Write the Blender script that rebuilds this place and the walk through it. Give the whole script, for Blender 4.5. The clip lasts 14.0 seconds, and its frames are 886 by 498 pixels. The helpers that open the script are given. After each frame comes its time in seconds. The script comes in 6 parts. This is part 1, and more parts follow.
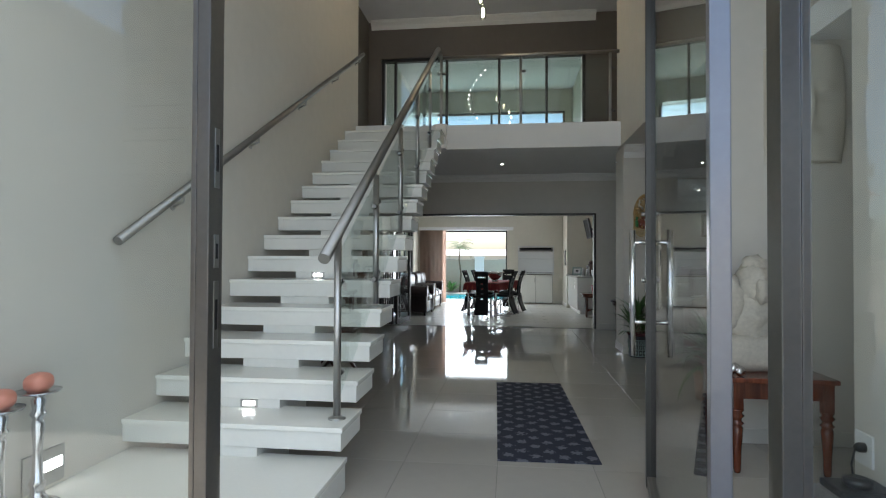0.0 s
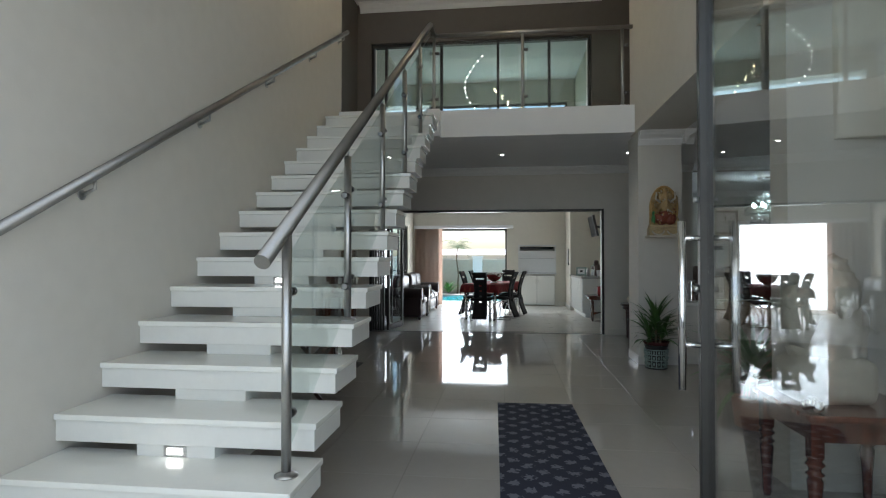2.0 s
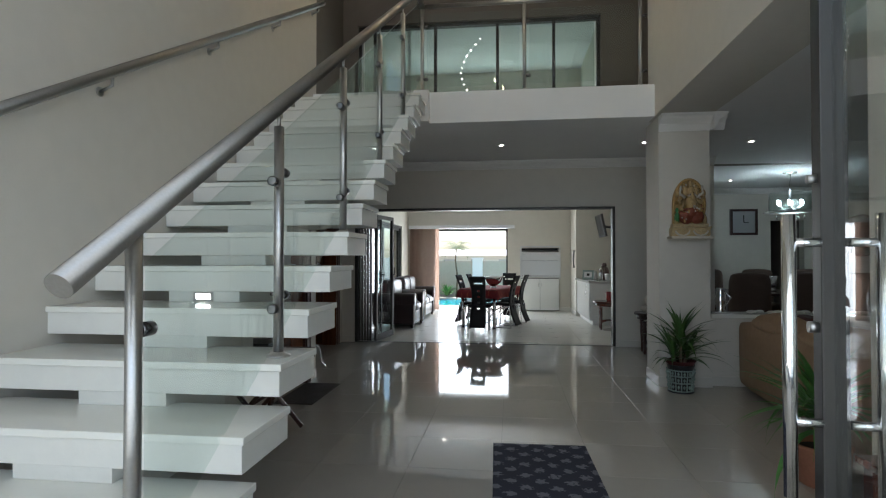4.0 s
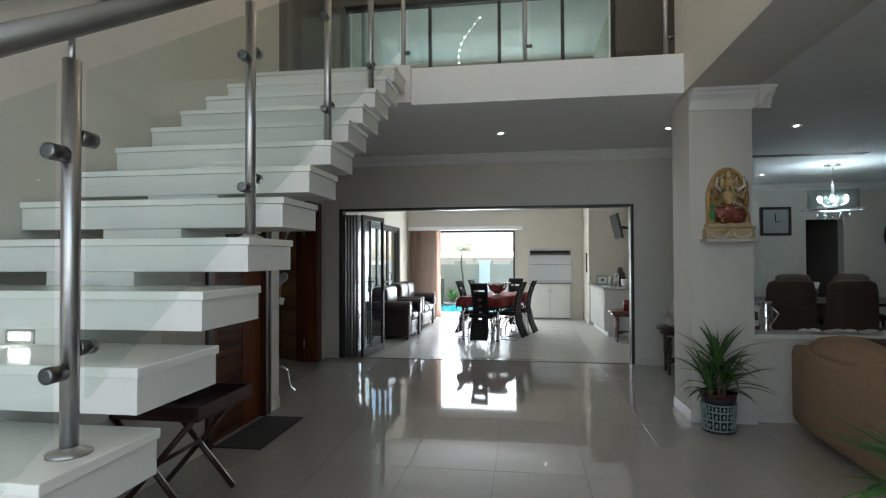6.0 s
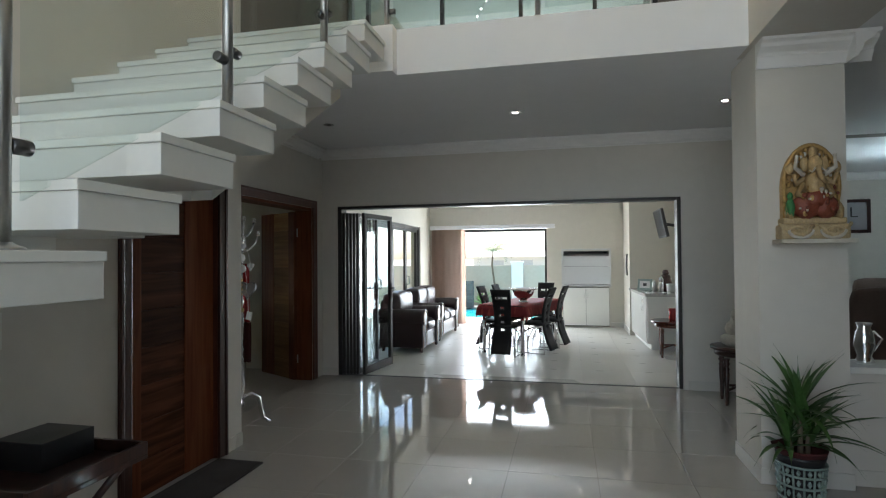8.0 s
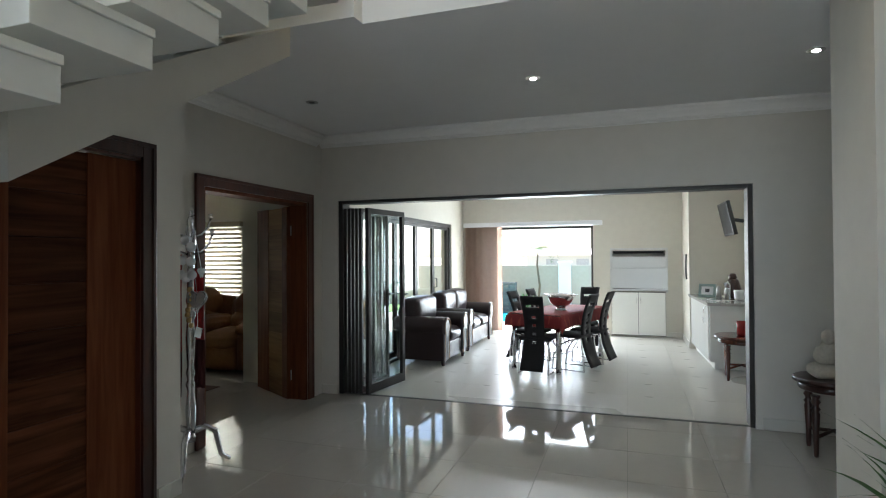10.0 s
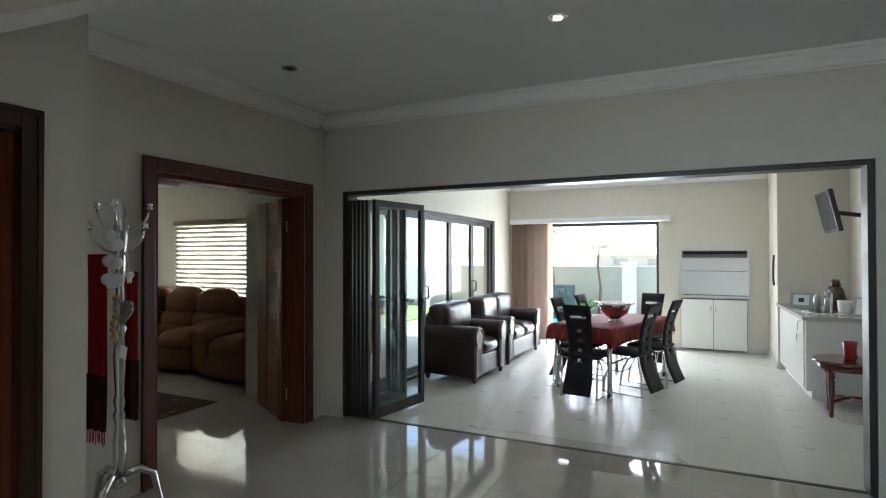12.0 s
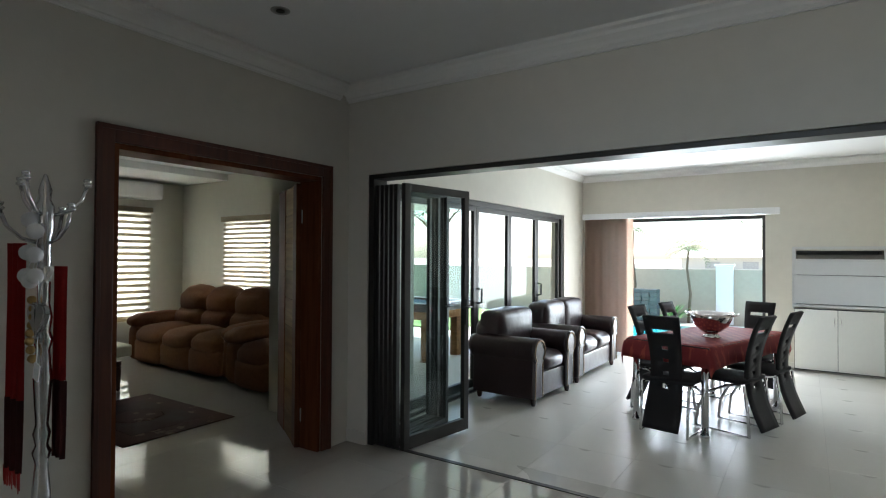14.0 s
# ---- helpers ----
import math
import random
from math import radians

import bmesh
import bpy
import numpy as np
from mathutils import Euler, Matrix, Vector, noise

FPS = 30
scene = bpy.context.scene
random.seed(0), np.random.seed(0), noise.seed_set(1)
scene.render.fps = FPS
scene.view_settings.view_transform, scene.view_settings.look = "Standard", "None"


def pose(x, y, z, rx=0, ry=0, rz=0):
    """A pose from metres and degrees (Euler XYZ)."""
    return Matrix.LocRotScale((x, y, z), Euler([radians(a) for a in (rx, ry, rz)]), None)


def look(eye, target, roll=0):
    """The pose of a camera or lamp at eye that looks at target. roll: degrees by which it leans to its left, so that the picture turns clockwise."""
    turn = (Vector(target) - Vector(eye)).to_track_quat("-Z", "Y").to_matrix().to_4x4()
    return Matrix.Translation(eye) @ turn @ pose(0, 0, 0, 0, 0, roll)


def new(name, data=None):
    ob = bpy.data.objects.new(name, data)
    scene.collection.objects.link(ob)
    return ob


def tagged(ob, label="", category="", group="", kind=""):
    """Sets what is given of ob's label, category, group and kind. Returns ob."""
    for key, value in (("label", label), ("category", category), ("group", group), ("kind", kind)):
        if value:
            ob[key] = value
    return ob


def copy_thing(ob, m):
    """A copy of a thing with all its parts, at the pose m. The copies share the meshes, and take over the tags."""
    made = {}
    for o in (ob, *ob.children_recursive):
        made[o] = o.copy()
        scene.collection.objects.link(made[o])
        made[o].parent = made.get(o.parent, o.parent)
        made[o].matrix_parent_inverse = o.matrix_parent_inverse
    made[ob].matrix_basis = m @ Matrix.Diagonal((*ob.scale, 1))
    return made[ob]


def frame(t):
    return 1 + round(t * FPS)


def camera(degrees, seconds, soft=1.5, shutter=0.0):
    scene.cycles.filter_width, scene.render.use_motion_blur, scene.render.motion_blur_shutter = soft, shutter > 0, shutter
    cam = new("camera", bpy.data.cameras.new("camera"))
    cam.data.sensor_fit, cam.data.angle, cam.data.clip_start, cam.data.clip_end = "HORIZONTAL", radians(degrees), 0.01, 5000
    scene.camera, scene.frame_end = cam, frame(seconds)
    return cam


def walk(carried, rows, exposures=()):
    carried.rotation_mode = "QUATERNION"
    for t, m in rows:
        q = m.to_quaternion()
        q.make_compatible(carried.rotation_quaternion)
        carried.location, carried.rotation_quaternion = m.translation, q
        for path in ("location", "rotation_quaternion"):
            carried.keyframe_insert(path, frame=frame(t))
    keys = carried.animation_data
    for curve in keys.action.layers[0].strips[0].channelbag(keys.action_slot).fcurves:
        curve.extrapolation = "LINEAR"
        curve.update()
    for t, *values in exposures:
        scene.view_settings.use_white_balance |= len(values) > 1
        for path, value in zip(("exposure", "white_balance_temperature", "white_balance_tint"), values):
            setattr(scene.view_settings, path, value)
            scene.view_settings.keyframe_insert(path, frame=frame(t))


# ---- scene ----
cam = camera(77.9, 14.0, 1.15)
ROWS = [
    (0.0, 0.273, 0.767, 1.274, 6.95, 0.87, -0.22),
    (0.5, 0.262, 0.944, 1.273, 6.94, 0.95, -0.06),
    (1.0, 0.251, 1.135, 1.274, 6.90, 0.97, 0.03),
    (1.5, 0.242, 1.337, 1.277, 6.95, 0.94, 0.09),
    (2.0, 0.236, 1.550, 1.283, 6.78, 0.83, 0.03),
    (2.5, 0.235, 1.771, 1.291, 6.71, 0.82, 0.03),
    (3.0, 0.239, 1.998, 1.301, 6.78, 0.85, 0.10),
    (5.5, 0.354, 3.212, 1.367, 7.80, 0.88, -0.07),
    (6.0, 0.395, 3.466, 1.382, 8.36, 0.99, 0.24),
    (6.5, 0.441, 3.723, 1.397, 9.11, 0.99, 0.50),
    (7.0, 0.490, 3.983, 1.411, 10.15, 0.96, 0.49),
    (7.5, 0.542, 4.246, 1.426, 11.29, 0.93, 0.45),
    (8.0, 0.596, 4.511, 1.439, 12.67, 0.90, 0.46),
    (10.5, 0.823, 5.859, 1.487, 20.15, 0.67, 0.29),
    (11.0, 0.848, 6.129, 1.491, 21.87, 0.65, 0.22),
    (11.5, 0.860, 6.397, 1.492, 23.66, 0.64, 0.15),
    (12.0, 0.858, 6.661, 1.491, 25.48, 0.64, 0.10),
    (12.5, 0.840, 6.918, 1.486, 27.17, 0.74, -0.02),
    (13.0, 0.802, 7.168, 1.479, 29.30, 0.76, -0.12),
    (13.5, 0.743, 7.408, 1.468, 31.40, 0.72, -0.20),
    (14.0, 0.660, 7.634, 1.453, 33.58, 0.76, -0.30),
]
walk(cam, [(t, pose(x, y, z, 90 + pitch, roll, yaw)) for t, x, y, z, yaw, pitch, roll in ROWS],
     exposures=[(0.0, 1.22, 6150, 8), (3.0, 1.28, 6150, 8), (5.5, 1.68, 6200, 9), (8.0, 1.96, 6150, 8), (11.0, 2.25, 6100, 7), (14.0, 1.97, 6120, 7)])

# ---- light ----
world = bpy.data.worlds.new("sky")
scene.world = world
world.use_nodes = True
wn, wl = world.node_tree.nodes, world.node_tree.links
sky = wn.new("ShaderNodeTexSky")
sky.sky_type = "NISHITA"
sky.sun_disc = False
sky.sun_elevation, sky.sun_rotation = radians(64), radians(-48)
sky.air_density, sky.dust_density = 1.0, 2.0
wn["Background"].inputs[1].default_value = 0.15
wl.new(sky.outputs[0], wn["Background"].inputs[0])
sun_data = bpy.data.lights.new("sun", "SUN")
sun_data.energy, sun_data.angle, sun_data.color = 4.5, radians(0.6), (1, 0.95, 0.88)
sun = new("sun", sun_data)
sun.matrix_world = look((-10.0, 9.0, 28.0), (0, 0, 0))


def area(name, eye, target, w, h, power, colour=(1, 1, 1)):
    d = bpy.data.lights.new(name, "AREA")
    d.shape, d.size, d.size_y, d.energy, d.color = "RECTANGLE", w, h, power, colour
    ob = new(name, d)
    ob.matrix_world = look(eye, target)
    return ob


DAY = (0.93, 0.97, 1.0)
area("daylight_entrance", (-0.05, 2.45, 1.6), (0.0, 9, 0.9), 3.6, 2.7, 15.5, DAY)
area("daylight_entrance_upper", (-0.05, 2.45, 4.5), (0.0, 9, 1.5), 3.6, 2.6, 1.5, DAY)
area("daylight_garden", (-0.7, 16.05, 1.1), (-0.7, 8, 1.0), 1.8, 2.0, 30, DAY)
area("daylight_tv_room", (-6.0, 13.25, 1.35), (-5.5, 6, 1.0), 1.8, 1.2, 40, DAY)
area("daylight_tv_room_side", (-8.45, 11.55, 1.3), (0, 10, 0.8), 1.5, 1.6, 40, DAY)
area("daylight_upper", (-0.3, 16.2, 4.6), (-0.3, 8, 4.8), 4.0, 1.6, 14, DAY)


# ---- materials ----
def mat(name, colour, rough=0.5, metal=0.0, var=0.06, scale=6.0, bump=0.0, bscale=60.0, coat=0.0, spec=0.5, island=False):
    """Principled surface with broad and fine tonal variation and fine relief."""
    m = bpy.data.materials.new(name)
    m.use_nodes = True
    n, l = m.node_tree.nodes, m.node_tree.links
    b = n["Principled BSDF"]
    b.inputs["Roughness"].default_value, b.inputs["Metallic"].default_value = rough, metal
    b.inputs["Coat Weight"].default_value = coat
    b.inputs["Specular IOR Level"].default_value = spec
    co = n.new("ShaderNodeTexCoord")
    broad, fine = n.new("ShaderNodeTexNoise"), n.new("ShaderNodeTexNoise")
    broad.inputs["Scale"].default_value, fine.inputs["Scale"].default_value = scale * 0.25, scale * 6
    broad.inputs["Detail"].default_value, fine.inputs["Detail"].default_value = 3, 4
    add = n.new("ShaderNodeMath")
    l.new(co.outputs["Object"], broad.inputs["Vector"])
    l.new(co.outputs["Object"], fine.inputs["Vector"])
    l.new(broad.outputs["Fac"], add.inputs[0])
    l.new(fine.outputs["Fac"], add.inputs[1])
    src = add.outputs[0]
    if island:
        info, add2 = n.new("ShaderNodeObjectInfo"), n.new("ShaderNodeMath")
        l.new(info.outputs["Random"], add2.inputs[0])
        l.new(src, add2.inputs[1])
        src = add2.outputs[0]
    rng = n.new("ShaderNodeMapRange")
    rng.inputs["From Min"].default_value, rng.inputs["From Max"].default_value = 0.6, 2.0 if island else 1.4
    rng.inputs["To Min"].default_value, rng.inputs["To Max"].default_value = 1 - var, 1 + var
    l.new(src, rng.inputs["Value"])
    mul = n.new("ShaderNodeVectorMath")
    mul.operation = "SCALE"
    mul.inputs[0].default_value = colour
    l.new(rng.outputs[0], mul.inputs["Scale"])
    l.new(mul.outputs[0], b.inputs["Base Color"])
    rr = n.new("ShaderNodeMapRange")
    rr.inputs["From Min"].default_value, rr.inputs["From Max"].default_value = 0.3, 0.7
    rr.inputs["To Min"].default_value, rr.inputs["To Max"].default_value = max(rough * 0.8, 0.0), min(rough * 1.2, 1)
    l.new(broad.outputs["Fac"], rr.inputs["Value"])
    l.new(rr.outputs[0], b.inputs["Roughness"])
    if bump:
        bt, bp = n.new("ShaderNodeTexNoise"), n.new("ShaderNodeBump")
        bt.inputs["Scale"].default_value, bt.inputs["Detail"].default_value = bscale, 5
        bp.inputs["Strength"].default_value, bp.inputs["Distance"].default_value = bump, 0.01
        l.new(co.outputs["Object"], bt.inputs["Vector"])
        l.new(bt.outputs["Fac"], bp.inputs["Height"])
        l.new(bp.outputs[0], b.inputs["Normal"])
    return m


def wood(name, dark, light, rough=0.35, axis=2, scale=5.0, coat=0.2):
    m = bpy.data.materials.new(name)
    m.use_nodes = True
    n, l = m.node_tree.nodes, m.node_tree.links
    b = n["Principled BSDF"]
    b.inputs["Roughness"].default_value, b.inputs["Coat Weight"].default_value = rough, coat
    co, mp, tx, rp = (n.new("ShaderNodeTexCoord"), n.new("ShaderNodeMapping"), n.new("ShaderNodeTexNoise"), n.new("ShaderNodeValToRGB"))
    s = [scale * 3] * 3
    s[axis] = scale * 0.2
    mp.inputs["Scale"].default_value = s
    tx.inputs["Scale"].default_value, tx.inputs["Detail"].default_value, tx.inputs["Distortion"].default_value = 2.0, 6, 0.6
    info, off = n.new("ShaderNodeObjectInfo"), n.new("ShaderNodeMath")
    off.operation = "MULTIPLY"
    off.inputs[1].default_value = 40
    l.new(info.outputs["Random"], off.inputs[0])
    l.new(off.outputs[0], mp.inputs["Location"])
    l.new(co.outputs["Object"], mp.inputs["Vector"])
    l.new(mp.outputs[0], tx.inputs["Vector"])
    l.new(tx.outputs["Fac"], rp.inputs["Fac"])
    rp.color_ramp.elements[0].position, rp.color_ramp.elements[1].position = 0.3, 0.7
    rp.color_ramp.elements[0].color, rp.color_ramp.elements[1].color = (*dark, 1), (*light, 1)
    vary, hs = n.new("ShaderNodeMapRange"), n.new("ShaderNodeHueSaturation")
    vary.inputs["To Min"].default_value, vary.inputs["To Max"].default_value = 0.6, 1.45
    l.new(info.outputs["Random"], vary.inputs["Value"])
    l.new(vary.outputs[0], hs.inputs["Value"])
    l.new(rp.outputs[0], hs.inputs["Color"])
    l.new(hs.outputs[0], b.inputs["Base Color"])
    bp = n.new("ShaderNodeBump")
    bp.inputs["Strength"].default_value, bp.inputs["Distance"].default_value = 0.15, 0.004
    l.new(tx.outputs["Fac"], bp.inputs["Height"])
    l.new(bp.outputs[0], b.inputs["Normal"])
    return m


def glass_mat(name, tint=(0.9, 0.95, 0.93), ior=1.5):
    m = bpy.data.materials.new(name)
    m.use_nodes = True
    n, l = m.node_tree.nodes, m.node_tree.links
    n.remove(n["Principled BSDF"])
    tr, gl, fr, mx = (n.new("ShaderNodeBsdfTransparent"), n.new("ShaderNodeBsdfGlossy"), n.new("ShaderNodeLayerWeight"), n.new("ShaderNodeMixShader"))
    pw, sc = n.new("ShaderNodeMath"), n.new("ShaderNodeMath")
    pw.operation, sc.operation = "POWER", "MULTIPLY_ADD"
    r0 = ((ior - 1) / (ior + 1)) ** 2
    pw.inputs[1].default_value, sc.inputs[1].default_value, sc.inputs[2].default_value = 5.0, 1 - r0, r0
    fr.inputs["Blend"].default_value = 0.5
    tr.inputs[0].default_value = (*tint, 1)
    gl.inputs["Roughness"].default_value = 0.0
    l.new(fr.outputs["Facing"], pw.inputs[0])
    l.new(pw.outputs[0], sc.inputs[0])
    l.new(sc.outputs[0], mx.inputs[0])
    l.new(tr.outputs[0], mx.inputs[1])
    l.new(gl.outputs[0], mx.inputs[2])
    l.new(mx.outputs[0], n["Material Output"].inputs[0])
    return m


def glow(name, colour, strength):
    m = bpy.data.materials.new(name)
    m.use_nodes = True
    b = m.node_tree.nodes["Principled BSDF"]
    b.inputs["Base Color"].default_value = (*colour, 1)
    b.inputs["Emission Color"].default_value, b.inputs["Emission Strength"].default_value = (*colour, 1), strength
    return m


def pattern(name, base, motif, scale, kind="damask", rough=0.9):
    """Woven cloth with a repeating motif."""
    m = bpy.data.materials.new(name)
    m.use_nodes = True
    n, l = m.node_tree.nodes, m.node_tree.links
    b = n["Principled BSDF"]
    b.inputs["Roughness"].default_value = rough
    co, mp = n.new("ShaderNodeTexCoord"), n.new("ShaderNodeMapping")
    mp.inputs["Rotation"].default_value = (0, 0, radians(45))
    mp.inputs["Scale"].default_value = (scale, scale, 0)
    l.new(co.outputs["Object"], mp.inputs["Vector"])
    vo = n.new("ShaderNodeTexVoronoi")
    vo.inputs["Scale"].default_value, vo.inputs["Randomness"].default_value = 1.0, 0.0 if kind == "damask" else 0.9
    l.new(mp.outputs[0], vo.inputs["Vector"])
    nz = n.new("ShaderNodeTexNoise")
    nz.inputs["Scale"].default_value, nz.inputs["Detail"].default_value = 5.0, 3
    l.new(mp.outputs[0], nz.inputs["Vector"])
    ad = n.new("ShaderNodeMath")
    ad.operation = "MULTIPLY_ADD"
    ad.inputs[1].default_value = 0.9
    l.new(nz.outputs["Fac"], ad.inputs[0])
    l.new(vo.outputs["Distance"], ad.inputs[2])
    rp = n.new("ShaderNodeValToRGB")
    rp.color_ramp.interpolation = "LINEAR"
    rp.color_ramp.elements[0].position, rp.color_ramp.elements[0].color = 0.66, (*motif, 1)
    rp.color_ramp.elements[1].position, rp.color_ramp.elements[1].color = 0.74, (*base, 1)
    l.new(ad.outputs[0], rp.inputs["Fac"])
    l.new(rp.outputs[0], b.inputs["Base Color"])
    return m


M_WALL = mat("plaster_greige", (0.60, 0.57, 0.515), 0.7, var=0.04, scale=1.5, bump=0.08, bscale=90)
M_WALL2 = mat("plaster_cream", (0.58, 0.55, 0.475), 0.7, var=0.04, scale=1.5, bump=0.08, bscale=90)
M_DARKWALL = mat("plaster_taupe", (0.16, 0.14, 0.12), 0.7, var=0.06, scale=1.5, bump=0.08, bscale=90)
M_CEIL = mat("ceiling_white", (0.80, 0.80, 0.80), 0.8, var=0.02, scale=1)
M_CORNICE = mat("cornice_white", (0.78, 0.77, 0.75), 0.55, var=0.03, scale=3)
M_TILE = mat("polished_porcelain", (0.43, 0.405, 0.37), 0.045, var=0.05, scale=2, island=True, spec=0.6)
M_TILE2 = mat("satin_porcelain", (0.55, 0.53, 0.48), 0.30, var=0.035, scale=2, island=True)
M_GROUT = mat("grout", (0.22, 0.205, 0.19), 0.9, var=0.1, scale=20)
M_QUARTZ = mat("white_quartz", (0.76, 0.76, 0.71), 0.16, var=0.02, scale=8)
M_QUARTZ_SIDE = mat("painted_block_white", (0.70, 0.70, 0.66), 0.4, var=0.03, scale=4, bump=0.05)
M_STEEL = mat("brushed_steel", (0.43, 0.43, 0.42), 0.36, 1.0, var=0.08, scale=20)
M_RAIL = mat("dull_handrail_steel", (0.30, 0.29, 0.275), 0.38, 1.0, var=0.1, scale=20)
M_CLAMP = mat("dark_clamp_steel", (0.16, 0.16, 0.16), 0.3, 1.0, var=0.1, scale=20)
M_STEELPANEL = mat("satin_steel_sheet", (0.56, 0.56, 0.55), 0.42, 0.9, var=0.02, scale=3)
M_CHROME = mat("chrome", (0.75, 0.75, 0.76), 0.08, 1.0, var=0.03, scale=10)
M_SILVER = mat("cast_silver", (0.6, 0.6, 0.62), 0.2, 1.0, var=0.12, scale=14, bump=0.1, bscale=30)
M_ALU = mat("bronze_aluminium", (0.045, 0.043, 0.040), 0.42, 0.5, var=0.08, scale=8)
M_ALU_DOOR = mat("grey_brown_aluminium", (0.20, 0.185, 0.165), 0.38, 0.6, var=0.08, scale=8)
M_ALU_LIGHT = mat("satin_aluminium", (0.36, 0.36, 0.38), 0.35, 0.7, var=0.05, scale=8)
M_BLACK = mat("black_plastic", (0.02, 0.02, 0.022), 0.35, var=0.1, scale=10)
M_GLASS = glass_mat("clear_glass", (0.97, 0.985, 0.98))
M_GLASS_FOLD = glass_mat("blue_green_glass", (0.80, 0.93, 0.94))
M_GLASS_GREEN = glass_mat("green_edge_glass", (0.93, 0.965, 0.95))
M_GLASS_ENTRY = glass_mat("entrance_glass", (0.92, 0.94, 0.93), 1.55)
M_GLASS_UP = glass_mat("tinted_glass", (0.75, 0.82, 0.80), 1.9)
M_MEDWOOD = wood("red_mahogany", (0.045, 0.010, 0.005), (0.14, 0.036, 0.016), 0.25, 2, coat=0.4)
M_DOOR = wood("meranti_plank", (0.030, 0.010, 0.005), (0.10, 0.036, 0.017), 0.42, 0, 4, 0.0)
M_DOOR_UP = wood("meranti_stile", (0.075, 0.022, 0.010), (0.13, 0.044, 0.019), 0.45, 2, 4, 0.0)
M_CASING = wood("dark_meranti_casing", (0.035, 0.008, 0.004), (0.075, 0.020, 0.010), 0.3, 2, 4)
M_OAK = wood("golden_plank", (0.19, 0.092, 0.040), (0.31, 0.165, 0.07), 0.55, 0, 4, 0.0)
for wm in (M_OAK, M_DOOR_UP, M_DOOR):
    wm.node_tree.nodes["Principled BSDF"].inputs["Specular IOR Level"].default_value = 0.04
M_DARKWOOD = wood("dark_carved_wood", (0.022, 0.008, 0.006), (0.05, 0.018, 0.012), 0.3, 2, 5)
M_LEATHER = mat("dark_brown_leather", (0.024, 0.012, 0.013), 0.33, var=0.25, scale=6, bump=0.5, bscale=9, spec=0.5)
M_LEATHER_B = mat("black_faux_leather", (0.014, 0.012, 0.013), 0.62, var=0.1, scale=8, bump=0.1, bscale=120, spec=0.3)
M_SUEDE = mat("rust_brown_suede", (0.21, 0.088, 0.036), 0.9, var=0.18, scale=5, bump=0.3, bscale=14)
M_TAN = mat("tan_suede", (0.30, 0.20, 0.125), 0.85, var=0.12, scale=4, bump=0.2, bscale=14)
M_BROWNCHAIR = mat("brown_velvet", (0.10, 0.065, 0.05), 0.85, var=0.1, scale=6, bump=0.15, bscale=40)
M_CLOTH = pattern("red_damask_cloth", (0.19, 0.014, 0.016), (0.30, 0.045, 0.03), 12, rough=0.8)
M_RUG = pattern("navy_damask_rug", (0.022, 0.025, 0.045), (0.15, 0.155, 0.19), 8.0)
M_RUG2 = pattern("persian_rug_weave", (0.055, 0.018, 0.015), (0.16, 0.10, 0.07), 7, "persian")
M_MAT = mat("dark_doormat", (0.035, 0.028, 0.026), 0.95, var=0.2, scale=20, bump=0.5, bscale=150)
M_CURTAIN = mat("brown_voile", (0.40, 0.29, 0.235), 0.85, var=0.06, scale=4)
M_BLIND = mat("cream_blind_cloth", (0.40, 0.34, 0.24), 0.8, var=0.05, scale=8)
M_SHEER = mat("white_sheer_cloth", (0.8, 0.77, 0.7), 0.8, var=0.03, scale=8)


def see_through(m, clear, through_light):
    """Makes a cloth let some light pass straight and some scattered."""
    n, l = m.node_tree.nodes, m.node_tree.links
    b, out = n["Principled BSDF"], n["Material Output"]
    tl, tr, m1, m2 = (n.new("ShaderNodeBsdfTranslucent"), n.new("ShaderNodeBsdfTransparent"), n.new("ShaderNodeMixShader"), n.new("ShaderNodeMixShader"))
    l.new(b.inputs["Base Color"].links[0].from_socket, tl.inputs["Color"])
    m1.inputs[0].default_value, m2.inputs[0].default_value = through_light, clear
    l.new(b.outputs[0], m1.inputs[1])
    l.new(tl.outputs[0], m1.inputs[2])
    l.new(m1.outputs[0], m2.inputs[1])
    l.new(tr.outputs[0], m2.inputs[2])
    l.new(m2.outputs[0], out.inputs[0])


see_through(M_SHEER, 0.12, 0.5)
see_through(M_CURTAIN, 0.0, 0.35)
see_through(M_BLIND, 0.0, 0.3)
M_GLOSSWHITE = mat("gloss_white_board", (0.74, 0.74, 0.70), 0.12, var=0.02, scale=4)
M_COUNTER = mat("grey_granite", (0.42, 0.41, 0.38), 0.15, var=0.15, scale=30)
M_TERRA = mat("terracotta", (0.35, 0.15, 0.09), 0.7, var=0.15, scale=10)
M_CANDLE = mat("pink_wax", (0.62, 0.24, 0.17), 0.45, var=0.12, scale=8)
M_GOLD = mat("aged_gold_paint", (0.42, 0.27, 0.10), 0.4, 0.35, var=0.35, scale=12, bump=0.4, bscale=40)
M_REDPAINT = mat("worn_red_paint", (0.22, 0.055, 0.03), 0.5, var=0.3, scale=14, bump=0.3, bscale=40)
M_GREENPAINT = mat("worn_green_paint", (0.05, 0.22, 0.07), 0.5, var=0.3, scale=14)
M_STONE = mat("pale_carved_stone", (0.52, 0.48, 0.41), 0.8, var=0.15, scale=8, bump=0.5, bscale=18)
M_PLASTERMASK = mat("cream_mask_plaster", (0.62, 0.58, 0.50), 0.5, var=0.08, scale=6)
M_LEAF = mat("leaf_green", (0.055, 0.12, 0.03), 0.4, var=0.35, scale=9)
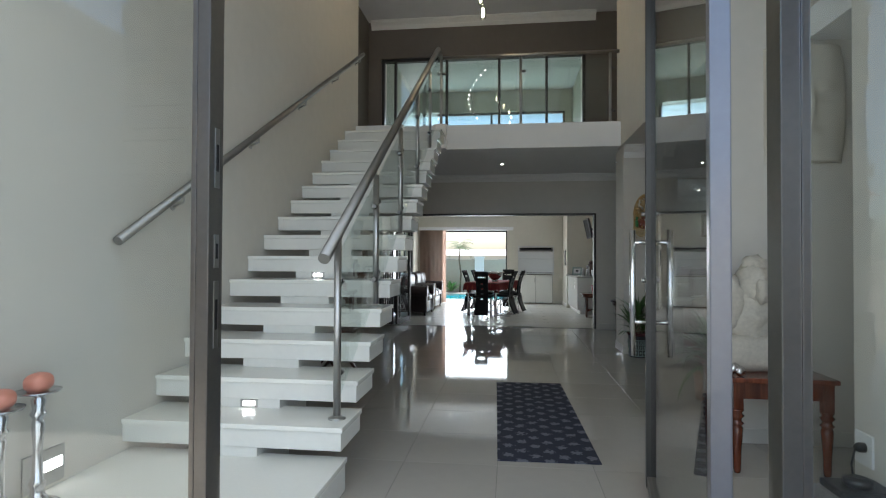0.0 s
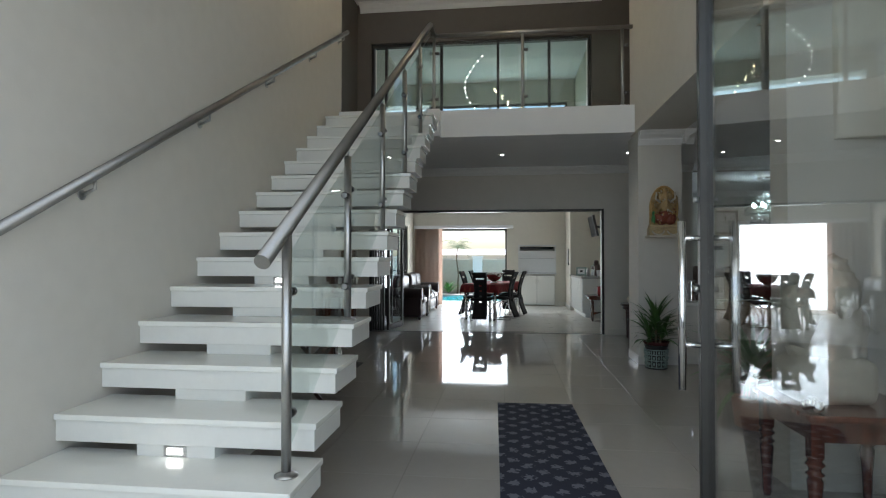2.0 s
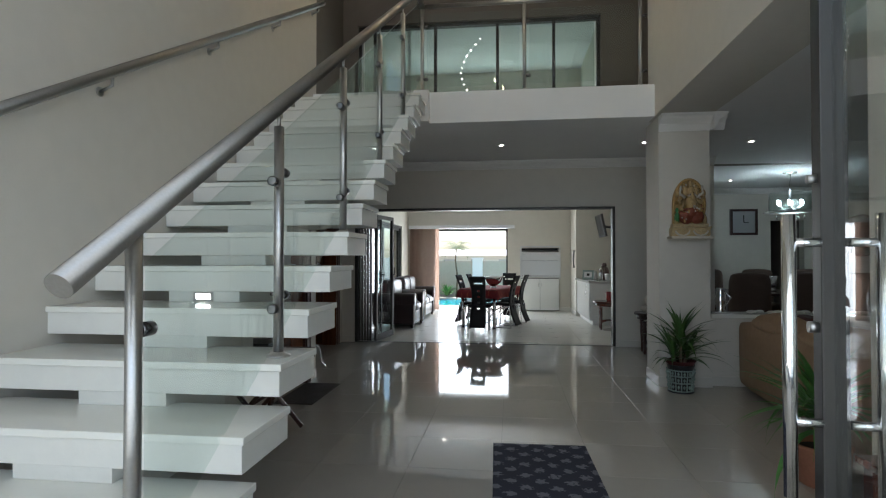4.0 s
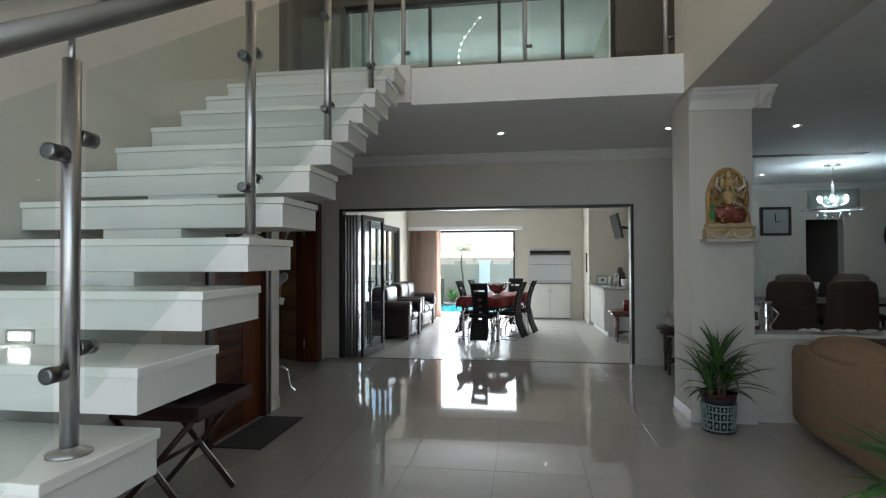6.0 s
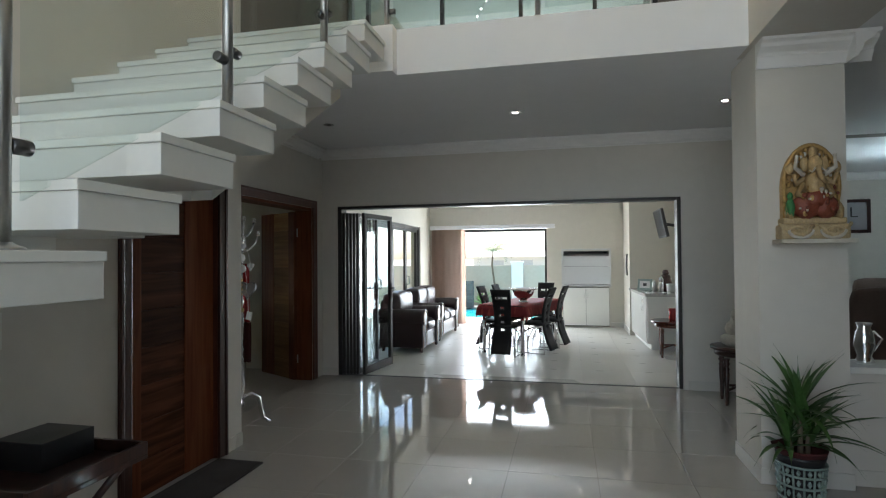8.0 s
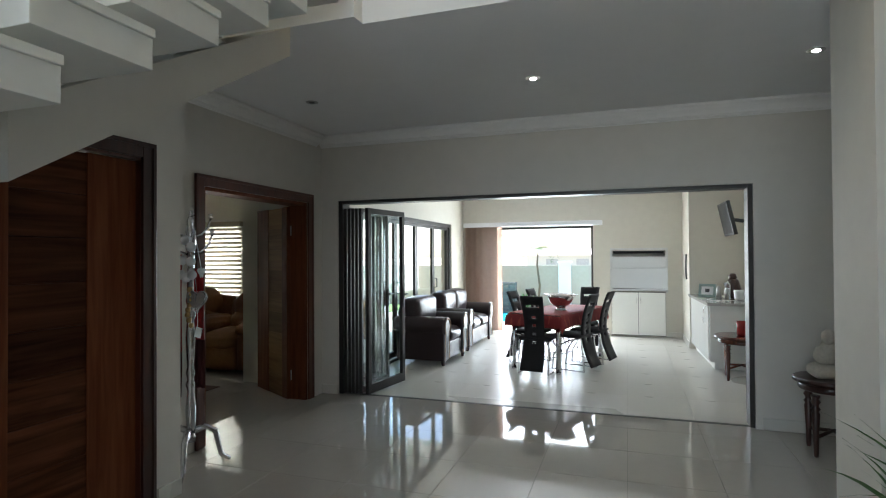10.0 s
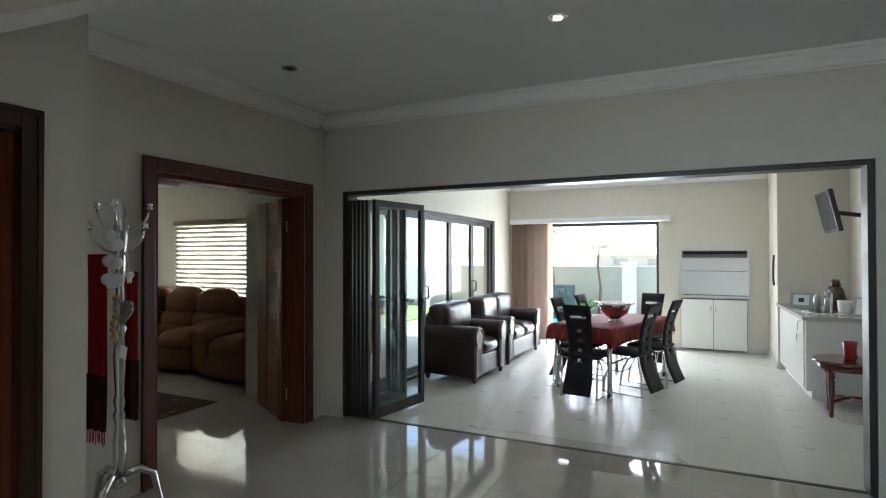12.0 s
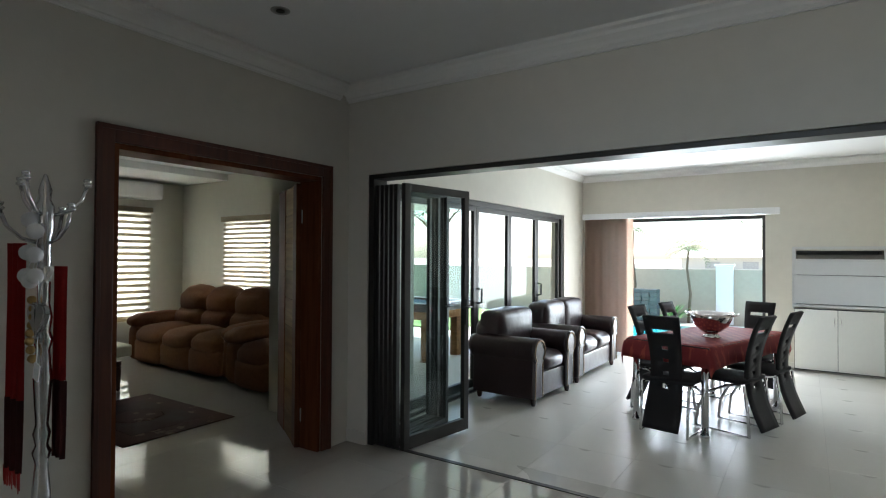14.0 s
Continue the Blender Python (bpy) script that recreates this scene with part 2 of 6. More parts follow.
M_LEAFBRIGHT = mat("frond_green", (0.07, 0.20, 0.045), 0.4, var=0.3, scale=9)
M_BARK = mat("bark", (0.16, 0.12, 0.08), 0.9, var=0.25, scale=12, bump=0.6, bscale=30)
M_SOIL = mat("soil", (0.03, 0.02, 0.015), 0.95, var=0.2, scale=30)
M_REDCLOTH = mat("red_scarf_wool", (0.34, 0.018, 0.018), 0.9, var=0.15, scale=10, bump=0.3, bscale=80)
M_MAROON = mat("maroon_scarf_wool", (0.07, 0.014, 0.014), 0.9, var=0.15, scale=10, bump=0.3, bscale=80)
M_WHITECLOTH = mat("white_lace_cloth", (0.6, 0.58, 0.52), 0.85, var=0.08, scale=12)
M_WHITEBALL = mat("frosted_white", (0.72, 0.72, 0.74), 0.5, var=0.03)
M_PAINTWHITE = mat("white_plastic", (0.72, 0.72, 0.72), 0.35, var=0.02)
M_SCREEN = mat("tv_screen", (0.016, 0.016, 0.018), 0.4, var=0.03, spec=0.15)
M_POT = mat("verdigris_iron", (0.28, 0.36, 0.33), 0.6, 0.2, var=0.3, scale=18)
M_REDGLAZE = mat("red_glaze", (0.25, 0.02, 0.02), 0.18, var=0.2, scale=6)
M_GRASS = mat("lawn_green", (0.10, 0.20, 0.04), 0.9, var=0.3, scale=8, bump=0.6, bscale=60)
M_PAVE = mat("pale_paving", (0.5, 0.47, 0.42), 0.7, var=0.12, scale=4, bump=0.2)
M_GROUND = mat("ground_earth", (0.30, 0.27, 0.21), 0.9, var=0.2, scale=2)
M_BOUNDARY = mat("boundary_plaster", (0.40, 0.365, 0.30), 0.8, var=0.06, scale=2)
M_POOL = mat("pool_water", (0.03, 0.33, 0.40), 0.05, var=0.1, scale=3, bump=0.15, bscale=4)
M_LEDGE = mat("ledgestone", (0.42, 0.38, 0.31), 0.85, var=0.25, scale=5, bump=0.5, bscale=25, island=True)
M_DARKSTONE = mat("dark_stacked_stone", (0.11, 0.105, 0.10), 0.8, var=0.35, scale=5, bump=0.5, bscale=25, island=True)
M_ROOF = mat("clay_roof", (0.33, 0.13, 0.08), 0.8, var=0.2, scale=10)
M_LED = glow("downlight_glow", (1.0, 0.95, 0.86), 14)
M_STEPLED = glow("step_light_glow", (1.0, 0.98, 0.95), 5)
M_BULB = glow("pendant_glow", (1.0, 0.78, 0.48), 22)
M_BULBW = glow("chandelier_glow", (0.8, 0.95, 1.0), 14)


# ---- mesh helpers ----
def add_box(bm, x0, x1, y0, y1, z0, z1, bevel=0.0, m=None):
    r = bmesh.ops.create_cube(bm, size=1.0, matrix=Matrix.Translation(((x0 + x1) / 2, (y0 + y1) / 2, (z0 + z1) / 2)) @ Matrix.Diagonal((x1 - x0, y1 - y0, z1 - z0, 1)))
    vs = r["verts"]
    if bevel:
        es = list({e for v in vs for e in v.link_edges})
        out = bmesh.ops.bevel(bm, geom=es, offset=bevel, segments=2, affect="EDGES", profile=0.6)
        vs = list({v for f in out["faces"] for v in f.verts} | {v for v in vs if v.is_valid})
    if m is not None:
        bmesh.ops.transform(bm, matrix=m, verts=vs)
    return vs


def box(x0, x1, y0, y1, z0, z1, bevel=0.0, m=None):
    bm = bmesh.new()
    add_box(bm, x0, x1, y0, y1, z0, z1, bevel, m)
    return bm


def boxes(*rows, bevel=0.0):
    bm = bmesh.new()
    for r in rows:
        add_box(bm, *r, bevel=bevel)
    return bm


def soft_box(x0, x1, y0, y1, z0, z1, puff=0.03, cuts=4, bevel=0.05):
    """A cushion: a rounded block with swollen faces."""
    bm = bmesh.new()
    bmesh.ops.create_cube(bm, size=2.0)
    bmesh.ops.subdivide_edges(bm, edges=bm.edges[:], cuts=cuts * 2 - 1, use_grid_fill=True)
    hx, hy, hz = (x1 - x0) / 2, (y1 - y0) / 2, (z1 - z0) / 2
    r = min(bevel, hx, hy, hz)
    for v in bm.verts:
        c = v.co.copy()
        u = Vector((c.x * hx, c.y * hy, c.z * hz))
        core = Vector((max(-hx + r, min(hx - r, u.x)), max(-hy + r, min(hy - r, u.y)), max(-hz + r, min(hz - r, u.z))))
        d = u - core
        p = core + (d.normalized() * r if d.length > 1e-6 else d)
        k = puff * (1 - c.x * c.x * 0.9) * (1 - c.y * c.y * 0.9) * (1 - c.z * c.z * 0.9)
        w = Vector((c.x if abs(c.x) > 0.99 else 0, c.y if abs(c.y) > 0.99 else 0, c.z if abs(c.z) > 0.99 else 0))
        if w.length:
            a = [abs(c.x), abs(c.y), abs(c.z)]
            a.remove(max(a))
            p += w.normalized() * puff * (1 - a[0] ** 2) * (1 - a[1] ** 2)
        p += Vector((0, 0, 0.006 * noise.noise(p * 9)))
        v.co = p + Vector(((x0 + x1) / 2, (y0 + y1) / 2, (z0 + z1) / 2))
    for f in bm.faces:
        f.smooth = True
    return bm


def add_tube(bm, pts, r, seg=10, r2=None, cap=True):
    """A round bar through the points, tapering from r to r2."""
    pts = [Vector(p) for p in pts]
    rings = []
    for i, p in enumerate(pts):
        d = (pts[min(i + 1, len(pts) - 1)] - pts[max(i - 1, 0)]).normalized()
        a = d.orthogonal().normalized() if i == 0 else (rings[-1][1] - d * rings[-1][1].dot(d)).normalized()
        b = d.cross(a)
        k = r if r2 is None else r + (r2 - r) * i / (len(pts) - 1)
        rings.append(([bm.verts.new(p + (a * math.cos(2 * math.pi * j / seg) + b * math.sin(2 * math.pi * j / seg)) * k) for j in range(seg)], a))
    for (u, _), (w, _) in zip(rings, rings[1:]):
        for j in range(seg):
            bm.faces.new((u[j], u[(j + 1) % seg], w[(j + 1) % seg], w[j])).smooth = True
    if cap:
        bm.faces.new(rings[0][0][::-1])
        bm.faces.new(rings[-1][0])
    return bm


def tube(pts, r, seg=10, r2=None):
    return add_tube(bmesh.new(), pts, r, seg, r2)


def add_lathe(bm, profile, seg=20, at=(0, 0, 0), m=None):
    """A turned shape from (radius, height) pairs."""
    rings, new_verts = [], []
    for r, z in profile:
        ring = [bm.verts.new(Vector((at[0] + r * math.cos(2 * math.pi * j / seg), at[1] + r * math.sin(2 * math.pi * j / seg), at[2] + z))) for j in range(seg)]
        rings.append(ring)
        new_verts += ring
    for u, w in zip(rings, rings[1:]):
        for j in range(seg):
            bm.faces.new((u[j], u[(j + 1) % seg], w[(j + 1) % seg], w[j])).smooth = True
    bm.faces.new(rings[0][::-1])
    bm.faces.new(rings[-1])
    if m is not None:
        bmesh.ops.transform(bm, matrix=m, verts=new_verts)
    return bm


def lathe(profile, seg=20, at=(0, 0, 0), m=None):
    return add_lathe(bmesh.new(), profile, seg, at, m)


def blob(c, s, sub=3, rough=0.0, freq=4.0):
    bm = bmesh.new()
    bmesh.ops.create_icosphere(bm, subdivisions=sub, radius=1)
    for v in bm.verts:
        k = 1 + rough * noise.noise(v.co * freq + Vector(c))
        v.co = Vector((c[0] + v.co.x * s[0] * k, c[1] + v.co.y * s[1] * k, c[2] + v.co.z * s[2] * k))
    for f in bm.faces:
        f.smooth = True
    return bm


def merge(*bms):
    out = bmesh.new()
    for b in bms:
        me = bpy.data.meshes.new("tmp")
        b.to_mesh(me)
        b.free()
        out.from_mesh(me)
        bpy.data.meshes.remove(me)
    return out


def prism(outline, axis, a0, a1):
    """An outline in two axes, drawn out along the third: 0 x, 1 y, 2 z."""
    bm = bmesh.new()

    def at(p, a):
        v = list(p)
        v.insert(axis, a)
        return v
    lo = [bm.verts.new(at(p, a0)) for p in outline]
    hi = [bm.verts.new(at(p, a1)) for p in outline]
    bm.faces.new(lo)
    bm.faces.new(hi[::-1])
    for i in range(len(lo)):
        j = (i + 1) % len(lo)
        bm.faces.new((lo[j], lo[i], hi[i], hi[j]))
    bmesh.ops.recalc_face_normals(bm, faces=bm.faces[:])
    return bm


def mesh_object(name, bm, material):
    me = bpy.data.meshes.new(name)
    bm.to_mesh(me)
    bm.free()
    me.materials.append(material)
    return new(name, me)


def part(name, bm, material, parent=None, label=""):
    ob = mesh_object(name, bm, material)
    ob.parent = parent
    return tagged(ob, label)


def thing(name, label, category, group="", m=None):
    e = new(name)
    e.empty_display_size = 0.1
    if m is not None:
        e.matrix_basis = m
    return tagged(e, label, category, group)


def structure(name, bm, material, label, category):
    return tagged(mesh_object(name, bm, material), label, category, "", "structure")


def pane(name, bm, material, parent, label=""):
    ob = part(name, bm, material, parent, label)
    ob.visible_shadow = False
    return ob


def wall_bm(axis, p0, p1, a0, a1, z0, z1, holes=()):
    """A wall p0..p1 thick across the axis ('x' or 'y'), a0..a1 long, with (a0, a1, z0, z1) openings."""
    bm = bmesh.new()
    cuts_a = sorted({a0, a1, *(h[0] for h in holes), *(h[1] for h in holes)})
    cuts_z = sorted({z0, z1, *(h[2] for h in holes), *(h[3] for h in holes)})
    for u0, u1 in zip(cuts_a, cuts_a[1:]):
        for w0, w1 in zip(cuts_z, cuts_z[1:]):
            cu, cw = (u0 + u1) / 2, (w0 + w1) / 2
            if any(h[0] < cu < h[1] and h[2] < cw < h[3] for h in holes):
                continue
            if axis == "x":
                add_box(bm, p0, p1, u0, u1, w0, w1)
            else:
                add_box(bm, u0, u1, p0, p1, w0, w1)
    bmesh.ops.remove_doubles(bm, verts=bm.verts[:], dist=0.0005)
    seen = {}
    for f in bm.faces[:]:
        key = tuple(round(c, 3) for c in f.calc_center_median())
        seen.setdefault(key, []).append(f)
    bmesh.ops.delete(bm, geom=[f for fs in seen.values() if len(fs) > 1 for f in fs], context="FACES_ONLY")
    return bm


# ---- structure ----
NOOK = 4.80              # wall behind the console table
FACADE, SLAB, SLABB, ROOF = 2.32, 3.115, 2.78, 6.0
WALL_Y = 10.83           # wall with the folding doors
LEFT, LEFT2 = -1.88, -2.36
structure("wall_west_stair", wall_bm("x", LEFT - 0.25, LEFT, FACADE, 8.34, 0, ROOF, [(7.20, 8.06, 0, 2.08)]), M_WALL, "greige plastered double-height wall beside the stairs", "wall")
structure("wall_west_hall", wall_bm("x", LEFT2 - 0.2, LEFT2, 8.34, WALL_Y, 0, SLABB, [(9.06, 10.54, 0, 2.04)]), M_WALL, "greige plastered wall with a wide doorway", "wall")
structure("wall_return_hall", box(LEFT2 - 0.2, LEFT - 0.25, 8.14, 8.34, 0, SLABB), M_WALL, "short greige wall return behind the stairs", "wall")
structure("wall_north_hall", wall_bm("y", WALL_Y, WALL_Y + 0.2, -2.56, 3.2, 0, SLABB, [(-2.16, 1.81, 0, 2.08)]), M_WALL, "greige plastered wall over the folding door opening", "wall")
structure("column_hall", boxes((1.785, 2.285, 8.34, 8.86, 0, SLABB)), M_WALL, "greige plastered square column", "column")
structure("beam_hall", box(1.75, 2.30, NOOK + 0.2, 8.60, SLABB, ROOF), M_WALL, "greige plastered upper wall over the lounge opening", "wall")
structure("wall_nook", wall_bm("y", NOOK, NOOK + 0.2, 1.78, 2.95, 0, ROOF), M_WALL, "greige wall behind the console table", "wall")
structure("wall_east_entrance", boxes((2.05, 2.30, FACADE + 0.001, 3.86, 0, ROOF), (2.95, 3.1, 3.86, NOOK + 0.2, 0, ROOF), (2.30, 2.95, 3.66, 3.86, 0, ROOF)), M_WALL, "greige plastered entrance wall", "wall")
structure("floor_slab_upper", box(-0.60, 2.30, 8.34, 11.5, SLABB, SLAB), M_CEIL, "pale floor edge of the upper landing", "landing")
structure("floor_slab_upper_west", box(-2.56, -0.60, 8.24, 11.5, SLABB, SLAB), M_CEIL, "pale landing at the head of the stairs", "landing")
structure("ceiling_void", box(-2.6, 5.0, FACADE, 16.5, ROOF, ROOF + 0.15), M_CEIL, "white ceiling over the double-height hall", "ceiling")
structure("ceiling_lounge", box(2.30, 9.0, 3.86, 15.0, SLABB, SLABB + 0.2), M_CEIL, "white ceiling over lounge and dining area", "ceiling")
structure("wall_lounge_south", box(3.1, 9.0, 3.66, 3.86, 0, SLABB), M_WALL, "greige lounge wall", "wall")
structure("wall_lounge_east", box(9.0, 9.2, 3.66, 15.0, 0, SLABB), M_WALL, "dim greige lounge wall", "wall")
structure("wall_dining_north", wall_bm("y", 14.8, 15.0, 3.2, 9.0, 0, SLABB, [(5.72, 6.38, 0, 2.1)]), M_WALL, "dim greige dining room wall with a dark doorway", "wall")
# dark plaster puts the unlit corridor's shade into its wall colour
structure("wall_dining_corridor", boxes((5.52, 6.58, 16.4, 16.6, 0, SLABB), (5.52, 5.72, 15.0, 16.4, 0, SLABB), (6.38, 6.58, 15.0, 16.4, 0, SLABB), (5.52, 6.58, 15.001, 16.6, SLABB + 0.001, SLABB + 0.1)), M_DARKWALL, "corridor walls beyond the dining room, coloured dark for shade", "wall")
structure("wall_half_lounge", box(2.285, 4.6, 8.42, 8.66, 0, 0.70), M_WALL, "low greige half wall beside the column", "half wall")
structure("half_wall_top", box(2.304, 4.62, 8.38, 8.70, 0.70, 0.74, 0.008), M_QUARTZ, "white stone shelf on the half wall", "shelf")
structure("wall_upper_north", wall_bm("y", 11.5, 11.7, -3.0, 5.0, SLABB, ROOF, [(-2.30, 1.72, SLAB, 5.26)]), M_DARKWALL, "dark taupe upper wall round a glazed screen", "wall")
structure("wall_upper_west", box(-2.75, -2.56, 8.34, 11.5, SLABB, ROOF), M_DARKWALL, "dark taupe upper landing wall", "wall")
structure("wall_upper_east", boxes((4.8, 5.0, 8.60, 11.5, SLAB, ROOF), (2.30, 5.0, 8.40, 8.60, SLAB, ROOF)), M_DARKWALL, "dark taupe wall of the upper passage", "wall")
structure("floor_upper_east", box(2.30, 5.0, 8.60, 11.5, SLABB + 0.2, SLAB), M_TILE2, "tiled upper passage floor", "floor")
# room behind the upper glazed screen
structure("wall_upper_room", boxes((-2.7, -2.5, 11.7, 16.5, SLAB, ROOF), (2.0, 2.2, 11.7, 16.5, SLAB, ROOF)), M_WALL2, "cream walls of the upper sitting room", "wall")
structure("wall_upper_room_north", wall_bm("y", 16.3, 16.5, -2.5, 2.0, SLAB, ROOF, [(-2.3, 1.8, 3.9, 5.4)]), M_WALL2, "cream upper wall with a wide window", "wall")
structure("floor_upper_room", box(-2.7, 2.2, 11.7, 16.5, SLAB - 0.2, SLAB), M_TILE2, "tiled floor of the upper sitting room", "floor")
# braai room
BX0, BX1, BY = -2.30, 2.50, 16.10
structure("wall_north_braai", wall_bm("y", BY, BY + 0.25, BX0 - 0.25, BX1 + 0.2, 0, 2.9, [(-1.95, 0.20, 0, 2.03), (0.54, 1.44, 0.84, 1.55)]), M_WALL2, "cream plastered wall with a sliding door opening", "wall")
structure("wall_west_braai", wall_bm("x", BX0 - 0.2, BX0, WALL_Y + 0.2, BY, 0, 2.9, [(11.16, 15.3, 0, 2.06)]), M_WALL2, "cream plastered wall with glazed doors", "wall")
structure("wall_east_braai", boxes((BX1, BX1 + 0.2, WALL_Y + 0.2, BY, 0, 2.9), (1.72, BX1, 15.0, BY, 0, 2.9)), M_WALL2, "cream plastered wall with a projecting pier", "wall")
structure("ceiling_braai", box(BX0 - 0.2, BX1 + 0.2, WALL_Y + 0.2, BY, 2.72, 2.9), M_CEIL, "white ceiling with small downlights", "ceiling")
structure("braai_recess", boxes((0.5, 1.48, BY + 0.6, BY + 0.65, 0.8, 1.6), (0.48, 0.54, BY + 0.25, BY + 0.65, 0.8, 1.6), (1.44, 1.5, BY + 0.25, BY + 0.65, 0.8, 1.6), (0.5, 1.48, BY + 0.25, BY + 0.65, 1.55, 1.6), (0.5, 1.48, BY + 0.25, BY + 0.65, 0.79, 0.84)), M_BLACK, "soot-dark fire recess behind the grill", "recess")
# tv room behind the wide doorway
structure("wall_tv_north", wall_bm("y", 12.9, 13.1, -8.3, -3.40, 0, 2.8, [(-6.9, -5.1, 0.75, 1.95)]), M_WALL2, "pale cream wall with a blinded window", "wall")
structure("wall_tv_west", wall_bm("x", -8.3, -8.1, 7.0, 12.9, 0, 2.8, [(10.8, 12.3, 0.45, 2.1)]), M_WALL2, "pale cream wall with a blinded window", "wall")
structure("wall_tv_south", box(-8.3, -2.56, 6.8, 7.0, 0, 2.8), M_WALL2, "pale cream wall of the television room", "wall")
structure("wall_tv_east", boxes((-2.70, -2.56, 7.0, 8.14, 0, 2.8), (-3.55, -3.40, 11.23, 12.9, 0, 2.8), (-3.55, -2.56, 11.03, 11.23, 0, 2.8)), M_WALL2, "pale cream inner wall of the television room", "wall")
structure("ceiling_tv", boxes((-8.3, -3.40, 6.8, 13.1, 2.72, 2.9), (-3.40, -2.56, 6.8, 11.23, 2.72, 2.9), (-8.1, -6.9, 7.0, 12.9, 2.62, 2.72), bevel=0.0), M_CEIL, "white stepped ceiling", "ceiling")


def cornice(name, path_pts, z, inward, depth=0.11, drop=0.12, material=None, label="white moulded plaster cornice"):
    """Moulding along a straight run from a to b, its profile stepping towards `inward`."""
    (ax, ay), (bx, by) = path_pts
    prof = [(0, 0), (depth, 0), (depth, -0.018), (depth * 0.8, -0.03), (depth * 0.72, -0.05), (depth * 0.4, -0.075), (depth * 0.3, -0.09), (depth * 0.3, -0.1), (0.012, -drop + 0.008), (0.012, -drop), (0, -drop)]
    bm = bmesh.new()
    ends = []
    for x, y in ((ax, ay), (bx, by)):
        ends.append([bm.verts.new((x + inward[0] * d, y + inward[1] * d, z + h)) for d, h in prof])
    n = len(prof)
    for i in range(n):
        bm.faces.new((ends[0][i], ends[0][(i + 1) % n], ends[1][(i + 1) % n], ends[1][i]))
    bm.faces.new(ends[0][::-1])
    bm.faces.new(ends[1])
    bmesh.ops.recalc_face_normals(bm, faces=bm.faces[:])
    return structure(name, bm, material or M_CORNICE, label, "cornice")


cornice("cornice_1", ((LEFT2, WALL_Y - 0.002), (3.2, WALL_Y - 0.002)), SLABB - 0.002, (0, -1))
cornice("cornice_2", ((LEFT2 + 0.002, 8.44), (LEFT2 + 0.002, WALL_Y - 0.11)), SLABB - 0.002, (1, 0))
cornice("cornice_3", ((BX0 + 0.002, BY - 0.002), (1.72, BY - 0.002)), 2.718, (0, -1), 0.07, 0.08)
cornice("cornice_4", ((BX0 + 0.002, 11.1), (BX0 + 0.002, BY - 0.07)), 2.718, (1, 0), 0.07, 0.08)
cornice("cornice_5", ((-2.5, 11.498), (1.9, 11.498)), ROOF - 0.002, (0, -1), 0.13, 0.16)
cornice("cornice_6", ((2.31, 14.798), (8.9, 14.798)), SLABB - 0.002, (0, -1))
# capital of the column, on its two open sides
for i, (a, b, n) in enumerate((((1.785, 8.338), (2.425, 8.338), (0, -1)), ((2.287, 8.99), (2.287, 8.20), (1, 0)))):
    cornice("capital_%d" % (i + 1), (a, b), SLABB - 0.003 - 0.0005 * i, n, 0.14, 0.16, label="white moulded column capital")


def baseboard(name, x0, x1, y0, y1, material=M_TILE2):
    return structure(name, box(x0, x1, y0, y1, 0.001, 0.10, 0.003), material, "pale tile skirting", "baseboard")


baseboard("baseboard_1", LEFT, LEFT + 0.012, FACADE + 0.1, 7.11)
baseboard("baseboard_2", LEFT, LEFT + 0.012, 8.16, 8.34)
baseboard("baseboard_3", LEFT2, LEFT2 + 0.012, 8.34, 8.96)
baseboard("baseboard_4", LEFT2, -2.17, WALL_Y - 0.012, WALL_Y)
baseboard("baseboard_5", 1.86, 3.2, WALL_Y - 0.012, WALL_Y)
baseboard("baseboard_6", 1.773, 2.297, 8.328, 8.34)
baseboard("baseboard_7", 1.773, 1.785, 8.34, 8.86)
baseboard("baseboard_8", 2.312, 4.6, 8.408, 8.42)
baseboard("baseboard_9", 0.20, 0.52, BY - 0.012, BY)
baseboard("baseboard_10", 1.46, 1.72, BY - 0.012, BY)
baseboard("baseboard_11", 1.708, 1.72, 15.0, BY - 0.012)
baseboard("baseboard_12", 2.038, 2.05, FACADE + 0.1, 3.86)
baseboard("baseboard_13", 1.78, 2.95, NOOK - 0.012, NOOK)
baseboard("baseboard_14", -8.1, -3.56, 12.888, 12.90)

# ---- floor ----
structure("floor", box(-8.3, 9.2, FACADE, BY + 0.25, -0.25, -0.003), M_GROUT, "grey grout bed under the floor tiles", "floor")
floor = bpy.data.objects["floor"]
structure("floor_track", box(-2.16, 1.81, WALL_Y + 0.06, WALL_Y + 0.10, -0.002, 0.004), M_ALU, "dark aluminium floor track of the folding doors", "track")


# ---- stairs ----
SF, SG = 3.596, 0.294
RISE, GOING, DEPTH, SX0, SX1 = 0.183, SG, 0.39, LEFT + 0.002, -0.605


def tread_front(n):
    return SF + (n - 2) * GOING


